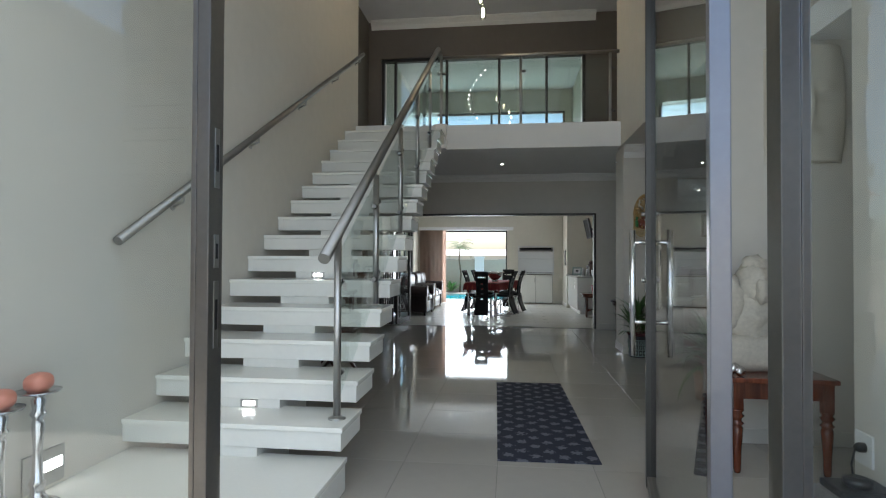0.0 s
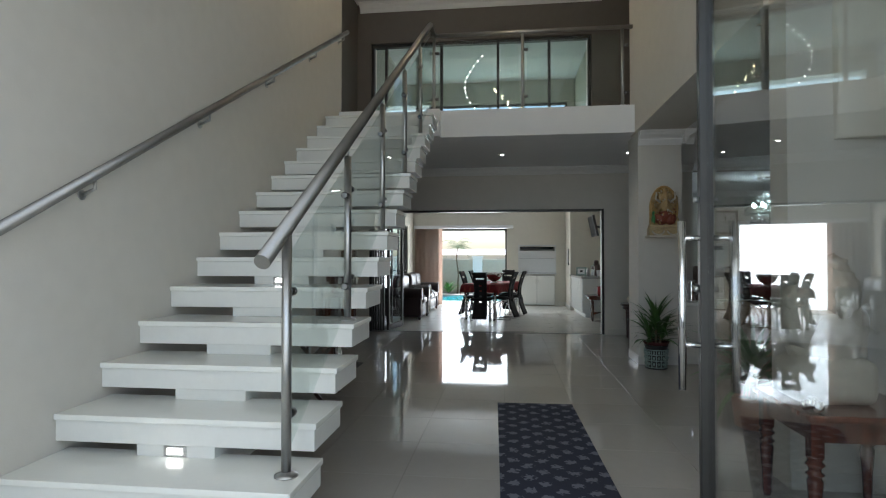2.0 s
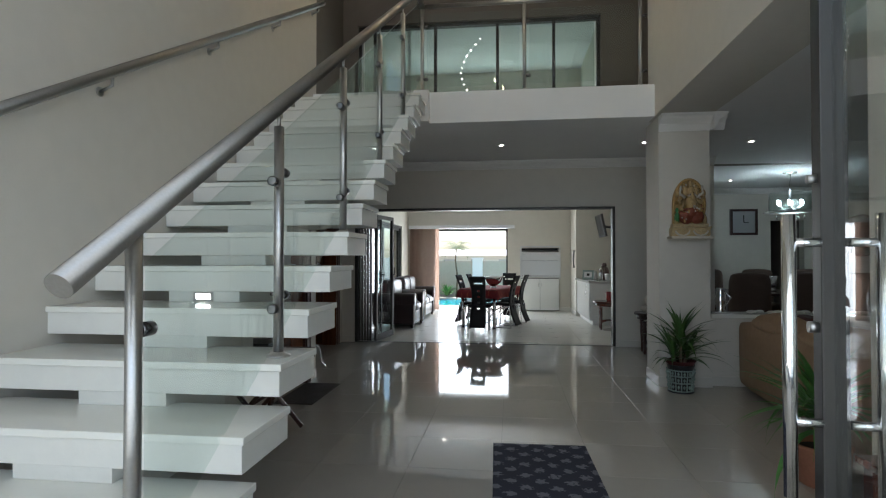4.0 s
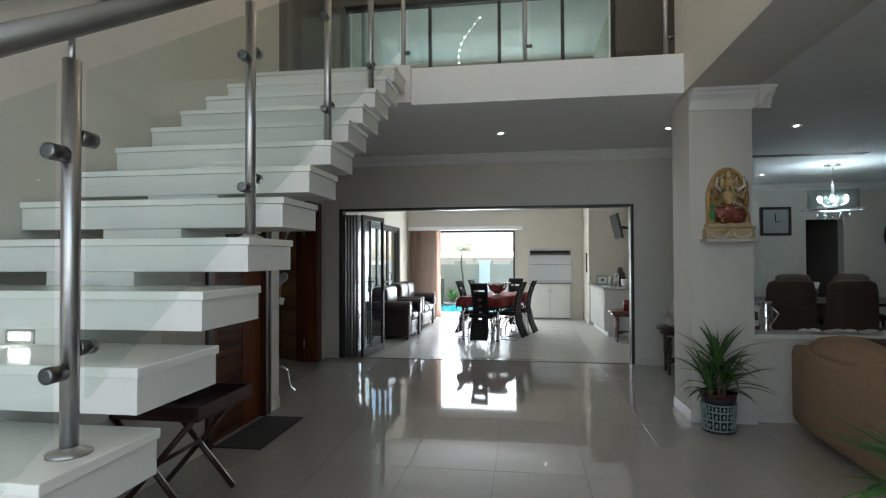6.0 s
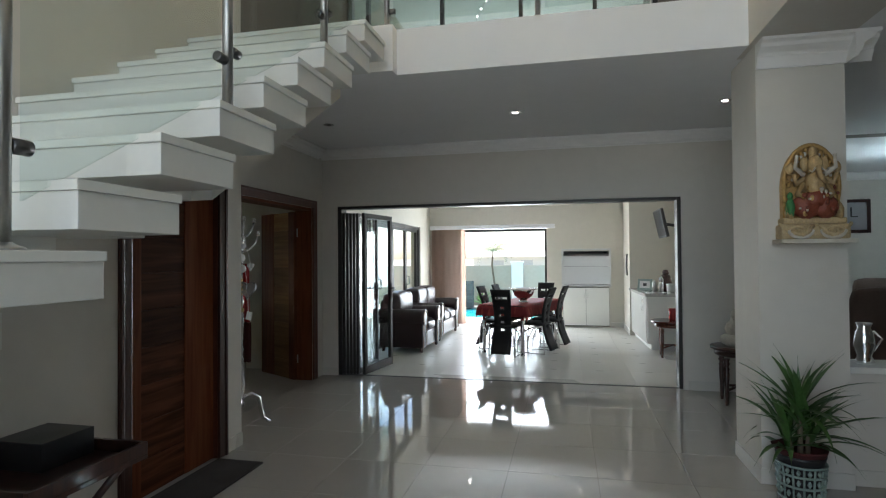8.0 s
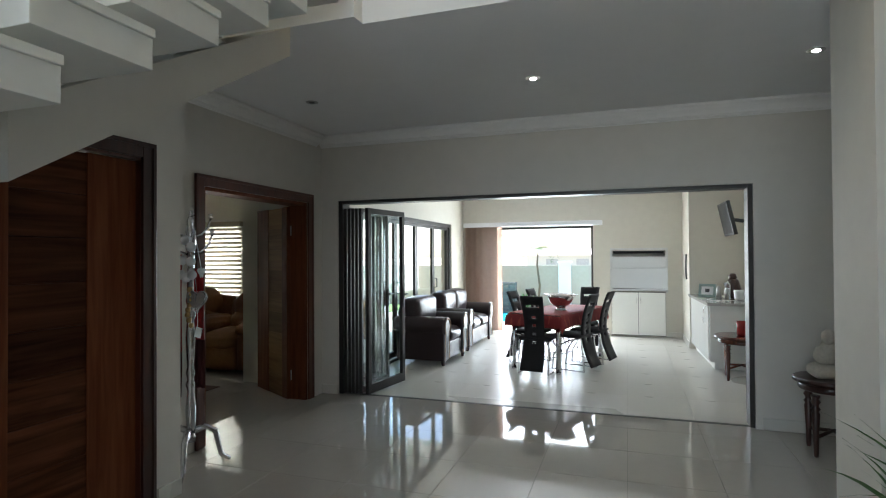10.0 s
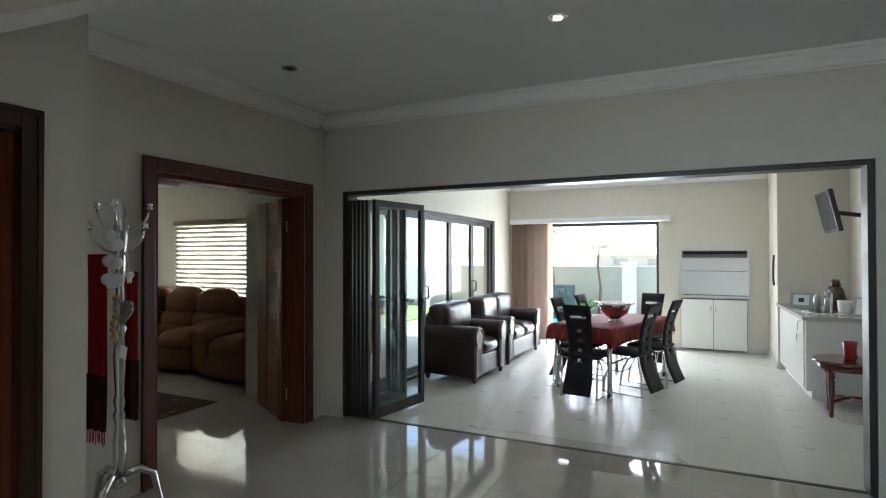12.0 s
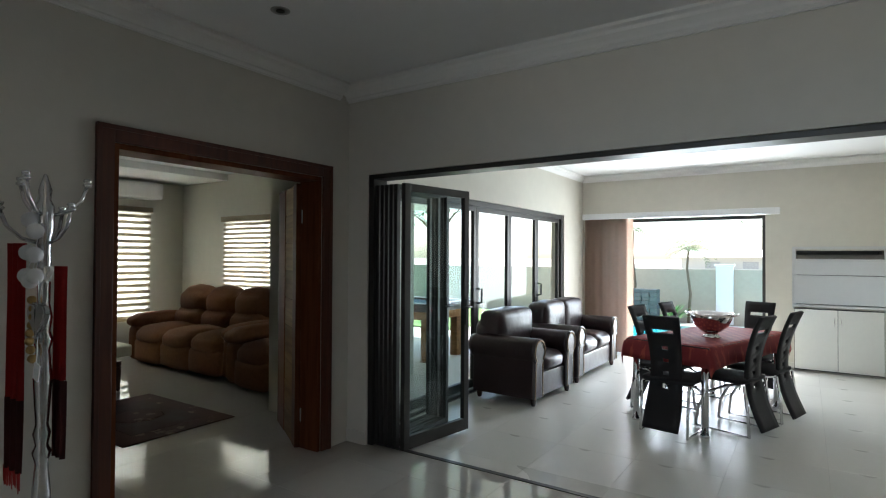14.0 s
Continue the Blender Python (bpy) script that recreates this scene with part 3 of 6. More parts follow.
stairs = thing("staircase", "white quartz staircase of thick floating block treads", "staircase")
for n in range(1, 17):
    y, z = tread_front(n), n * RISE
    y0, y1 = (y, y + DEPTH) if n > 1 else (2.72, y + DEPTH)
    low = 0.002 if n == 1 else z - 0.128
    part("tread", merge(box(SX0, SX1, y0, y1, z - 0.028, z, 0.004)), M_QUARTZ, stairs, "white polished stone tread")
    part("tread_block", box(SX0, SX1 - 0.012, y0 + 0.014, y1, low, z - 0.028, 0.003), M_QUARTZ_SIDE, stairs, "white painted tread block")
    if n > 1:
        cx = -1.28
        part("spine_block", box(cx - 0.19, cx + 0.19, y + 0.022, y1 - 0.01, z - RISE + 0.001, z - 0.1285), M_QUARTZ_SIDE, stairs)
        if n < 16:
            part("spine_web", box(cx - 0.17, cx + 0.17, y + 0.12, y1 + 0.12, z - 0.30 if n > 2 else 0.0, z - RISE - 0.001, 0.002), M_QUARTZ_SIDE, stairs)

# sloped plaster underside of the upper flight
under = lambda y: 2.68 + 0.605 * (y - 8.346)
over = lambda y: 0.366 + (y - 3.596) * RISE / GOING - 0.374
part("soffit", prism([(6.75, under(6.75)), (8.235, under(8.235)), (8.235, min(over(8.235), SLABB - 0.002)), (6.75, over(6.75))], 0, LEFT + 0.034, -1.0), M_WALL, stairs, "sloped greige plaster underside")


def step_light(n):
    y, z = tread_front(n) + 0.022, (n - 1) * RISE
    t = thing("step_light", "small lit rectangular recessed step light in steel frame", "step light", "step lights")
    part("frame", box(-1.335, -1.225, y - 0.006, y, z + 0.004, z + 0.052, 0.002), M_STEEL, t)
    part("lens", box(-1.317, -1.243, y - 0.010, y - 0.0065, z + 0.016, z + 0.042), M_STEPLED, t, "bright white lens")


for n in (3, 7, 11):
    step_light(n)
wl_t = thing("wall_light", "square steel recessed wall light beside the candlesticks", "wall light")
part("frame", box(LEFT, LEFT + 0.012, 2.97, 3.20, 0.20, 0.37, 0.004), M_STEEL, wl_t)
part("lens", box(LEFT + 0.012, LEFT + 0.018, 3.08, 3.18, 0.27, 0.315), M_STEPLED, wl_t, "bright white lens")


# ---- balustrade ----
RX = SX1 - 0.085
balustrade = thing("balustrade", "brushed steel balustrade with green-edged glass panels", "balustrade")


def rail_z(y):
    return 0.371 + 1.06 + (y - 3.80) * RISE / GOING


posts = [(n, tread_front(n) + 0.17) for n in (2, 5, 8, 11, 14)]
Y_TOP, TOPRAIL = 8.22, 4.08
yr = 3.80 + (TOPRAIL - 0.371 - 1.06) * GOING / RISE
part("handrail", tube([(RX, 3.53, rail_z(3.53)), (RX, yr, TOPRAIL), (RX, yr + 0.05, TOPRAIL + 0.005)], 0.032, 16), M_RAIL, balustrade, "thick brushed steel handrail")
part("landing_rail", merge(tube([(RX, yr, TOPRAIL), (RX, 8.39, TOPRAIL)], 0.03, 14), tube([(RX - 0.02, 8.39, TOPRAIL), (1.74, 8.39, TOPRAIL)], 0.025, 14)), M_RAIL, balustrade)


def clamp(x, y, z, axis):
    m = pose(x, y, z, 90 if axis == "y" else 0, 90 if axis == "x" else 0, 0)
    return lathe([(0.014, -0.026), (0.020, -0.024), (0.020, 0.024), (0.014, 0.026)], 14, m=m)


for n, y in posts:
    z = n * RISE
    neck = 0.02 if n == 2 else 0.09
    p = part("post", merge(tube([(RX, y, z + 0.004), (RX, y, rail_z(y) - neck)], 0.021, 14), tube([(RX, y, rail_z(y) - neck - 0.01), (RX, y, rail_z(y) - 0.02)], 0.008, 8), lathe([(0.05, 0), (0.05, 0.006), (0.03, 0.014), (0.022, 0.02)], 18, (RX, y, z))), M_STEEL, balustrade)
    for h in (0.20, 0.72):
        for dy, dz in ((-0.045, 0), (0.045, 0.05))[1 if n == 2 else 0:]:
            part("glass_clamp", clamp(RX, y + dy, z + h + dz, "y"), M_CLAMP, p)
for (n0, y0), (n1, y1) in zip(posts, posts[1:] + [(17, 8.28)]):
    a, b = y0 + 0.05, y1 - 0.05
    pane("glass_panel", prism([(a, n0 * RISE + 0.12), (b, n0 * RISE + 0.12 + (b - a) * RISE / GOING), (b, rail_z(b) - 0.13), (a, rail_z(a) - 0.13)], 0, RX - 0.005, RX + 0.005), M_GLASS_GREEN, balustrade, "clear glass panel with a green edge")
for x in (RX, 0.42, 0.50, 1.62):
    if x != 0.50:
        p = part("post", merge(tube([(x, 8.39, SLAB + 0.004), (x, 8.39, TOPRAIL - 0.02)], 0.02, 14), lathe([(0.045, 0), (0.045, 0.006), (0.022, 0.018)], 16, (x, 8.39, SLAB))), M_STEEL, balustrade)
        for h in (0.16, 0.74):
            part("glass_clamp", clamp(x + 0.04, 8.39, SLAB + h, "x"), M_CLAMP, p)
for a, b in ((RX + 0.05, 0.37), (0.47, 1.57)):
    pane("glass_panel", box(a, b, 8.386, 8.396, SLAB + 0.07, TOPRAIL - 0.09), M_GLASS_GREEN, balustrade, "clear glass panel with a green edge")

wall_rail = thing("wall_handrail", "brushed steel handrail on brackets along the plastered wall", "handrail")
wr = lambda y: 1.435 + (y - 3.60) * 0.575
WX = LEFT + 0.075
part("rail", merge(tube([(WX, 3.46, wr(3.46)), (WX, 8.35, wr(8.35))], 0.027, 14)), M_RAIL, wall_rail)
for y in (4.05, 5.1, 6.15, 7.2, 8.2):
    part("bracket", merge(tube([(WX, y, wr(y) - 0.02), (WX, y, wr(y) - 0.07), (LEFT + 0.005, y, wr(y) - 0.10)], 0.009, 8), lathe([(0.026, 0), (0.026, 0.006)], 12, m=pose(LEFT, y, wr(y) - 0.10, 0, 90, 0))), M_STEEL, wall_rail)

# ---- entrance screen ----
JL, JR = -0.64, 0.97
entr = thing("entrance_screen", "full-height glazed entrance screen in grey-brown aluminium", "glazed screen")
for x0, x1, m in ((LEFT + 0.002, LEFT + 0.05, M_ALU_DOOR), (JL - 0.022, JL - 0.005, M_ALU_DOOR), (JL - 0.005, JL + 0.035, M_ALU_DOOR), (JR, JR + 0.05, M_ALU_DOOR), (JR + 0.05, JR + 0.075, M_ALU_DOOR), (2.0, 2.048, M_ALU_DOOR)):
    part("mullion", merge(box(x0, x1, FACADE - 0.04, FACADE + 0.04, 0.002, ROOF - 0.002, 0.004), box(x0 + 0.012, x1 - 0.012, FACADE + 0.04, FACADE + 0.05, 0.002, ROOF - 0.002)), m, entr)
for z in (0.002, 3.0, 5.94):
    for x0, x1 in ((LEFT + 0.05, JL - 0.022), (JL + 0.035, JR), (JR + 0.085, 2.0)):
        if z < 1 and x0 == JL + 0.035:
            continue
        part("transom", box(x0, x1, FACADE - 0.04, FACADE + 0.04, z, z + 0.055, 0.004), M_ALU_DOOR, entr)
for x0, x1, z0, z1 in ((LEFT + 0.05, JL - 0.022, 0.06, 2.995), (JR + 0.085, 2.0, 0.06, 2.995), (LEFT + 0.05, JL - 0.022, 3.06, 5.93), (JL + 0.035, JR, 3.06, 5.93), (JR + 0.085, 2.0, 3.06, 5.93)):
    pane("pane", box(x0, x1, FACADE - 0.004, FACADE + 0.004, z0, z1), M_GLASS_ENTRY, entr)
for z, h in ((1.57, 0.09), (1.29, 0.05), (1.10, 0.10)):
    lk = part("strike_plate", box(JL + 0.035, JL + 0.038, FACADE - 0.012, FACADE + 0.014, z - h, z + h, 0.001), M_STEEL, entr, "steel strike plate")
    part("keyhole", box(JL + 0.038, JL + 0.0395, FACADE - 0.006, FACADE + 0.006, z - h * 0.45, z + h * 0.45), M_BLACK, lk)
structure("wall_facade_top", boxes((-2.6, 5.0, FACADE - 0.1, FACADE + 0.1, ROOF, ROOF + 0.6)), M_WALL, "greige parapet over the entrance", "wall")

# pivot leaf, standing open
leaf_len = 1.83
hinge = Vector((0.765, 2.13, 0))
ang = math.degrees(math.atan2(3.94 - hinge.y, 1.055 - hinge.x))
leaf = thing("entrance_door", "open aluminium-framed glass pivot door with tall steel handles", "door", "", pose(hinge.x, hinge.y, 0, 0, 0, ang))
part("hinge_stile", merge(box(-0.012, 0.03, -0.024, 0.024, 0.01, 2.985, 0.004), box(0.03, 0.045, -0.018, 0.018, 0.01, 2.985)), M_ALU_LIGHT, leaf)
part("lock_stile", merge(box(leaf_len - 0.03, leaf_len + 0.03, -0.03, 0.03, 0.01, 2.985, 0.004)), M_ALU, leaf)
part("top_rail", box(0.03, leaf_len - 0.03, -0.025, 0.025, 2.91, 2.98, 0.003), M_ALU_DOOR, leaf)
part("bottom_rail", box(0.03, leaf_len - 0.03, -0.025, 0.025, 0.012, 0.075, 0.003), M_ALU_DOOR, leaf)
pane("pane", box(0.045, leaf_len - 0.03, -0.004, 0.004, 0.075, 2.91), M_GLASS_ENTRY, leaf)
for s in (-1, 1):
    hb = part("pull_handle", tube([(leaf_len - 0.03, s * 0.10, 0.735), (leaf_len - 0.03, s * 0.10, 1.43)], 0.0165, 14), M_CHROME, leaf, "tall round steel pull handle")
    part("standoff", merge(tube([(leaf_len - 0.03, s * 0.03, 1.36), (leaf_len - 0.03, s * 0.10, 1.36)], 0.011, 10), tube([(leaf_len - 0.03, s * 0.03, 0.92), (leaf_len - 0.03, s * 0.10, 0.92)], 0.011, 10)), M_CHROME, hb)
part("lock_cylinder", merge(tube([(leaf_len, 0.03, 1.15), (leaf_len, 0.05, 1.15)], 0.014, 10), tube([(leaf_len, 0.03, 1.52), (leaf_len, 0.05, 1.52)], 0.012, 10)), M_STEEL, leaf)

# ---- doors ----
def plank_door(name, label, w, h, m, mats):
    """A leaf in the xz plane from x = 0 to w: stiles round horizontal planks."""
    d = thing(name, label, "door", "", m)
    part("stile", box(0, 0.12, -0.02, 0.02, 0.004, h, 0.003), mats[1], d)
    part("stile", box(w - 0.30, w, -0.02, 0.02, 0.004, h, 0.003), mats[1], d)
    part("core", box(0.118, w - 0.298, -0.009, 0.009, 0.006, h - 0.004), mats[0], d)
    k = 9
    for i in range(k):
        part("plank", box(0.12, w - 0.30, -0.015, 0.015, 0.004 + i * (h - 0.004) / k, 0.004 + (i + 1) * (h - 0.004) / k - 0.006, 0.003), mats[0], d)
    return d


def casing(name, axis_pts, h, x, depth=0.02, width=0.09, side=1):
    y0, y1 = axis_pts
    bm = boxes((x, x + side * depth, y0 - width, y0, 0.001, h + width) if side > 0 else (x - depth, x, y0 - width, y0, 0.001, h + width),
               (x, x + side * depth, y1, y1 + width, 0.001, h + width) if side > 0 else (x - depth, x, y1, y1 + width, 0.001, h + width),
               (x, x + side * depth, y0, y1, h, h + width) if side > 0 else (x - depth, x, y0, y1, h, h + width), bevel=0.005)
    bm2 = boxes((x + depth, x + depth + 0.008, y0 - width, y0 - width + 0.025, 0.001, h + width), (x + depth, x + depth + 0.008, y1 + width - 0.025, y1 + width, 0.001, h + width), (x + depth, x + depth + 0.008, y0 - width, y1 + width, h + width - 0.025, h + width), bevel=0.003)
    return structure(name, merge(bm, bm2), M_CASING, "dark red-brown moulded timber door casing", "door casing")


casing("door_casing_1", (7.22, 8.04), 2.06, LEFT + 0.001)
structure("door_jamb_1", boxes((LEFT - 0.2, LEFT, 7.201, 7.222, 0.001, 2.079), (LEFT - 0.2, LEFT, 8.036, 8.059, 0.001, 2.079), (LEFT - 0.2, LEFT, 7.222, 8.036, 2.045, 2.079)), M_CASING, "dark red-brown timber door lining", "door lining")
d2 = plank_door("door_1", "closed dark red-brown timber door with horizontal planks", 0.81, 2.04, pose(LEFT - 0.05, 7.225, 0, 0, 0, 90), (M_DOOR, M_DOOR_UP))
casing("door_casing_2", (9.06, 10.54), 2.04, LEFT2 + 0.001)
structure("door_jamb_2", boxes((LEFT2 - 0.2, LEFT2, 9.06, 9.09, 0.001, 2.04), (LEFT2 - 0.2, LEFT2, 10.51, 10.54, 0.001, 2.04), (LEFT2 - 0.2, LEFT2, 9.09, 10.51, 2.01, 2.04)), M_DOOR_UP, "red-brown timber door lining", "door lining")
hx, hy = LEFT2 - 0.19, 10.49
la = math.degrees(math.atan2(10.87 - hy, -3.20 - hx))
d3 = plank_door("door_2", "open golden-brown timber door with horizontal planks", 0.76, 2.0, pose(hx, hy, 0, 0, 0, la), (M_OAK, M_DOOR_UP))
for z in (0.25, 1.75):
    part("hinge", box(-0.015, 0.02, -0.026, -0.02, z - 0.05, z + 0.05, 0.002), M_STEEL, d3)
hd = part("handle", merge(box(0.685, 0.725, -0.026, -0.02, 0.93, 1.12, 0.003), tube([(0.705, -0.024, 1.05), (0.705, -0.07, 1.05), (0.60, -0.072, 1.05)], 0.009, 8)), M_STEEL, d3, "steel lever handle on a plate")

# ---- folding doors of the hall opening ----
structure("door_frame_fold", boxes((-2.158, -2.11, WALL_Y + 0.01, WALL_Y + 0.17, 0.007, 2.078), (1.77, 1.808, WALL_Y + 0.01, WALL_Y + 0.17, 0.007, 2.078), (-2.11, 1.77, WALL_Y + 0.01, WALL_Y + 0.17, 2.045, 2.078), bevel=0.003), M_ALU, "dark aluminium frame of the folding doors", "door frame")


def alu_leaf(name, label, w, h, m, stile=0.07, group="", handle=True, half=0.02, glass=M_GLASS):
    d = thing(name, label, "folding door", group, m)
    part("stile", box(0, stile, -half, half, 0.012, h, 0.004), M_ALU, d)
    part("stile", box(w - stile, w, -half, half, 0.012, h, 0.004), M_ALU, d)
    part("rail", box(stile, w - stile, -half, half, h - stile, h, 0.004), M_ALU, d)
    part("rail", box(stile, w - stile, -half, half, 0.012, 0.012 + stile * 1.6, 0.004), M_ALU, d)
    bm = bmesh.new()
    bm.faces.new([bm.verts.new(v) for v in ((stile, 0, 0.012 + stile * 1.6), (w - stile, 0, 0.012 + stile * 1.6), (w - stile, 0, h - stile), (stile, 0, h - stile))])
    pane("pane", bm, glass, d)
    if handle:
        part("handle", merge(box(w - 0.05, w - 0.02, -0.03, -0.02, 0.88, 1.10, 0.003), tube([(w - 0.035, -0.03, 1.03), (w - 0.035, -0.075, 1.03), (w - 0.16, -0.078, 1.03)], 0.010, 8)), M_BLACK, d, "black lever handle")
    return d


for i in range(5):
    alu_leaf("folding_door", "dark aluminium glazed leaf folded into a stack", 0.72, 1.99, pose(-2.088 + 0.044 * i, WALL_Y + 0.03, 0.006, 0, 0, 90 - (0.8 if i % 2 else 0)), 0.042, "folded leaves", i == 4, 0.016)
alu_leaf("folding_door", "dark aluminium glazed leaf standing open at the stack", 0.74, 1.99, pose(-1.83, WALL_Y + 0.02, 0.006, 0, 0, 81), 0.06, "folded leaves", True, 0.02, M_GLASS_FOLD)

# ---- glazed doors of the braai room ----
structure("window_frame_patio", boxes((BX0 - 0.12, BX0 - 0.02, 11.16, 11.22, 0, 2.06), (BX0 - 0.12, BX0 - 0.02, 15.24, 15.3, 0, 2.06), (BX0 - 0.12, BX0 - 0.02, 11.22, 15.24, 2.0, 2.06), (BX0 - 0.12, BX0 - 0.02, 11.22, 15.24, 0, 0.03), bevel=0.003), M_ALU, "dark aluminium frame of the patio doors", "window frame")
for i in range(5):
    alu_leaf("patio_door", "dark aluminium glazed patio door leaf, closed", 0.80, 1.97, pose(BX0 - 0.07, 11.224 + i * 0.803, 0.03, 0, 0, 90), 0.055, "patio doors", False)
    if i in (2, 4):
        hd = thing("door_pull", "black bow handle on the patio door", "handle", "", pose(BX0 - 0.05, 11.224 + i * 0.803 + 0.03, 1.02))
        part("bow", tube([(0, 0, -0.08), (0.05, 0, -0.07), (0.05, 0, 0.07), (0, 0, 0.08)], 0.011, 8), M_BLACK, hd)
sl = thing("sliding_door", "open sliding door frame to the pool garden", "sliding door")
part("frame", boxes((-1.948, -1.90, BY + 0.06, BY + 0.16, 0.001, 2.028), (0.16, 0.198, BY + 0.06, BY + 0.16, 0.001, 2.028), (-1.90, 0.16, BY + 0.06, BY + 0.16, 1.985, 2.028), bevel=0.003), M_ALU, sl)
pl = thing("curtain_pelmet", "white boxed curtain pelmet above the sliding door", "pelmet")
part("box", box(-2.26, 0.37, BY - 0.14, BY - 0.002, 2.03, 2.115, 0.004), M_PAINTWHITE, pl)
cu = thing("curtain", "brown voile curtain drawn to one side", "curtain")
bm = bmesh.new()
cols = []
for i in range(80):
    u = i / 79
    x = -2.24 + 0.74 * u
    y = BY - 0.07 + 0.005 * math.sin(u * 2 * math.pi * 6) + 0.008 * noise.noise(Vector((u * 9, 0, 0)))
    cols.append([bm.verts.new((x, y + 0.006 * noise.noise(Vector((u * 6, z, 3))), z)) for z in (0.02, 0.7, 1.4, 2.03)])
for a, b in zip(cols, cols[1:]):
    for j in range(3):
        bm.faces.new((a[j], b[j], b[j + 1], a[j + 1])).smooth = True
bmesh.ops.solidify(bm, geom=bm.faces[:], thickness=0.003)
part("drape", bm, M_CURTAIN, cu)


# ---- upper glazed screen, downlights, pendants ----
scr = thing("upper_screen", "dark-framed glazed screen on the upper landing", "glazed screen")
part("frame", boxes((-2.298, -2.24, 11.55, 11.65, SLAB + 0.001, 5.258), (1.66, 1.718, 11.55, 11.65, SLAB + 0.001, 5.258), (-2.24, 1.66, 11.55, 11.65, 5.20, 5.258), (-2.24, 1.66, 11.55, 11.65, SLAB + 0.001, SLAB + 0.05)), M_ALU, scr)
xs = [-2.24, -2.02, -0.98, 0.06, 0.98, 1.66]
for a, b in zip(xs, xs[1:]):
    if b < 1.6:
        part("mullion", box(b - 0.025, b + 0.025, 11.56, 11.64, SLAB + 0.05, 5.20, 0.003), M_ALU, scr)
    pane("pane", box(a + 0.026, b - 0.026, 11.597, 11.603, SLAB + 0.05, 5.20), M_GLASS_UP, scr)
uw = thing("window_upper", "wide aluminium window of the upper sitting room", "window")
part("frame", boxes((-2.298, -2.24, 16.36, 16.44, 3.902, 5.398), (1.74, 1.798, 16.36, 16.44, 3.902, 5.398), (-2.24, 1.74, 16.36, 16.44, 5.34, 5.398), (-2.24, 1.74, 16.36, 16.44, 3.902, 3.96), (-0.28, -0.22, 16.36, 16.44, 3.96, 5.34)), M_ALU, uw)
pane("pane", box(-2.24, 1.74, 16.395, 16.405, 3.96, 5.34), M_GLASS, uw)
us = thing("upper_sofa", "blue-grey sofa behind the upper glazed screen", "sofa")
M_BLUE = mat("blue_grey_fabric", (0.09, 0.13, 0.2), 0.85, var=0.12, scale=6)
part("body", soft_box(-1.6, 1.3, 12.5, 13.3, SLAB + 0.01, SLAB + 0.45), M_BLUE, us)
part("backrest", soft_box(-1.6, 1.3, 12.3, 12.6, SLAB + 0.2, SLAB + 0.78), M_BLUE, us)

fl = thing("light_string", "curved string of small white lights on the upper glazed screen", "string lights")
wire = [(-0.225 - 0.40 * math.sin(2.4 * u) + 0.12 * u, 11.588, 4.98 - 0.95 * u) for u in np.linspace(0, 1, 11)]
part("wire", tube(wire, 0.003, 5), M_BLACK, fl)
for q in wire:
    part("bulb", blob(q, (0.008, 0.006, 0.009), 1), M_LED, fl, "small glowing bulb")


def downlight(x, y, z, lit=True):
    t = thing("downlight", "small round recessed downlight, %s" % ("lit" if lit else "unlit"), "downlight", "downlights")
    part("ring", lathe([(0.032, 0.0), (0.05, -0.004), (0.052, -0.001), (0.052, 0.0)], 24, (x, y, z - 0.001)), M_STEEL, t)
    part("lens", lathe([(0.023, -0.003), (0.023, -0.006)], 18, (x, y, z - 0.001)), M_LED if lit else M_BLACK, t)


for x, y, lit in ((0.15, 9.6, True), (-1.71, 9.6, False), (1.95, 9.65, True), (3.27, 9.75, True), (3.3, 6.6, True), (5.3, 9.75, True), (6.6, 11.9, True), (4.4, 13.4, True)):
    downlight(x, y, SLABB, lit)
for x, y in ((-1.2, 12.6), (0.8, 12.6), (-1.2, 14.6), (0.8, 14.6)):
    downlight(x, y, 2.72)
for x, y in ((-0.9, 9.9), (0.9, 9.9)):
    downlight(x, y, ROOF, False)

pend = thing("pendant_cluster", "cascade of slim glass cylinder pendants on wires", "pendant light")
part("ceiling_plate", lathe([(0.28, 0), (0.28, -0.03), (0.26, -0.04)], 32, (0.10, 7.6, ROOF - 0.001)), M_CHROME, pend)
for i in range(10):
    a = i * 0.75
    x, y, z = 0.10 + 0.20 * math.cos(a + 2.6), 7.6 + 0.20 * math.sin(a + 2.6), 4.30 + i * 0.13
    p = part("glass_cylinder", lathe([(0.028, 0), (0.032, 0.005), (0.032, 0.19), (0.028, 0.195)], 14, (x, y, z)), M_GLASS_GREEN, pend, "clear glass cylinder shade")
    p.visible_shadow = False
    part("bulb", lathe([(0.012, 0.03), (0.018, 0.06), (0.018, 0.13), (0.01, 0.15)], 10, (x, y, z)), M_BULB, p, "warm glowing bulb")
    part("wire", tube([(x, y, z + 0.19), (x, y, ROOF - 0.03)], 0.0025, 6), M_STEEL, pend)

# ---- entrance nook ----
def turned_leg(h, r=0.03):
    return [(r * 0.5, 0), (r * 0.62, h * 0.05), (r * 0.7, h * 0.3), (r * 1.0, h * 0.6), (r * 0.75, h * 0.64), (r * 1.15, h * 0.67), (r * 0.75, h * 0.70), (r * 0.75, h * 0.73), (r * 1.2, h * 0.77), (r * 0.8, h * 0.81), (r * 1.1, h * 0.84), (r * 1.1, h * 0.86)]


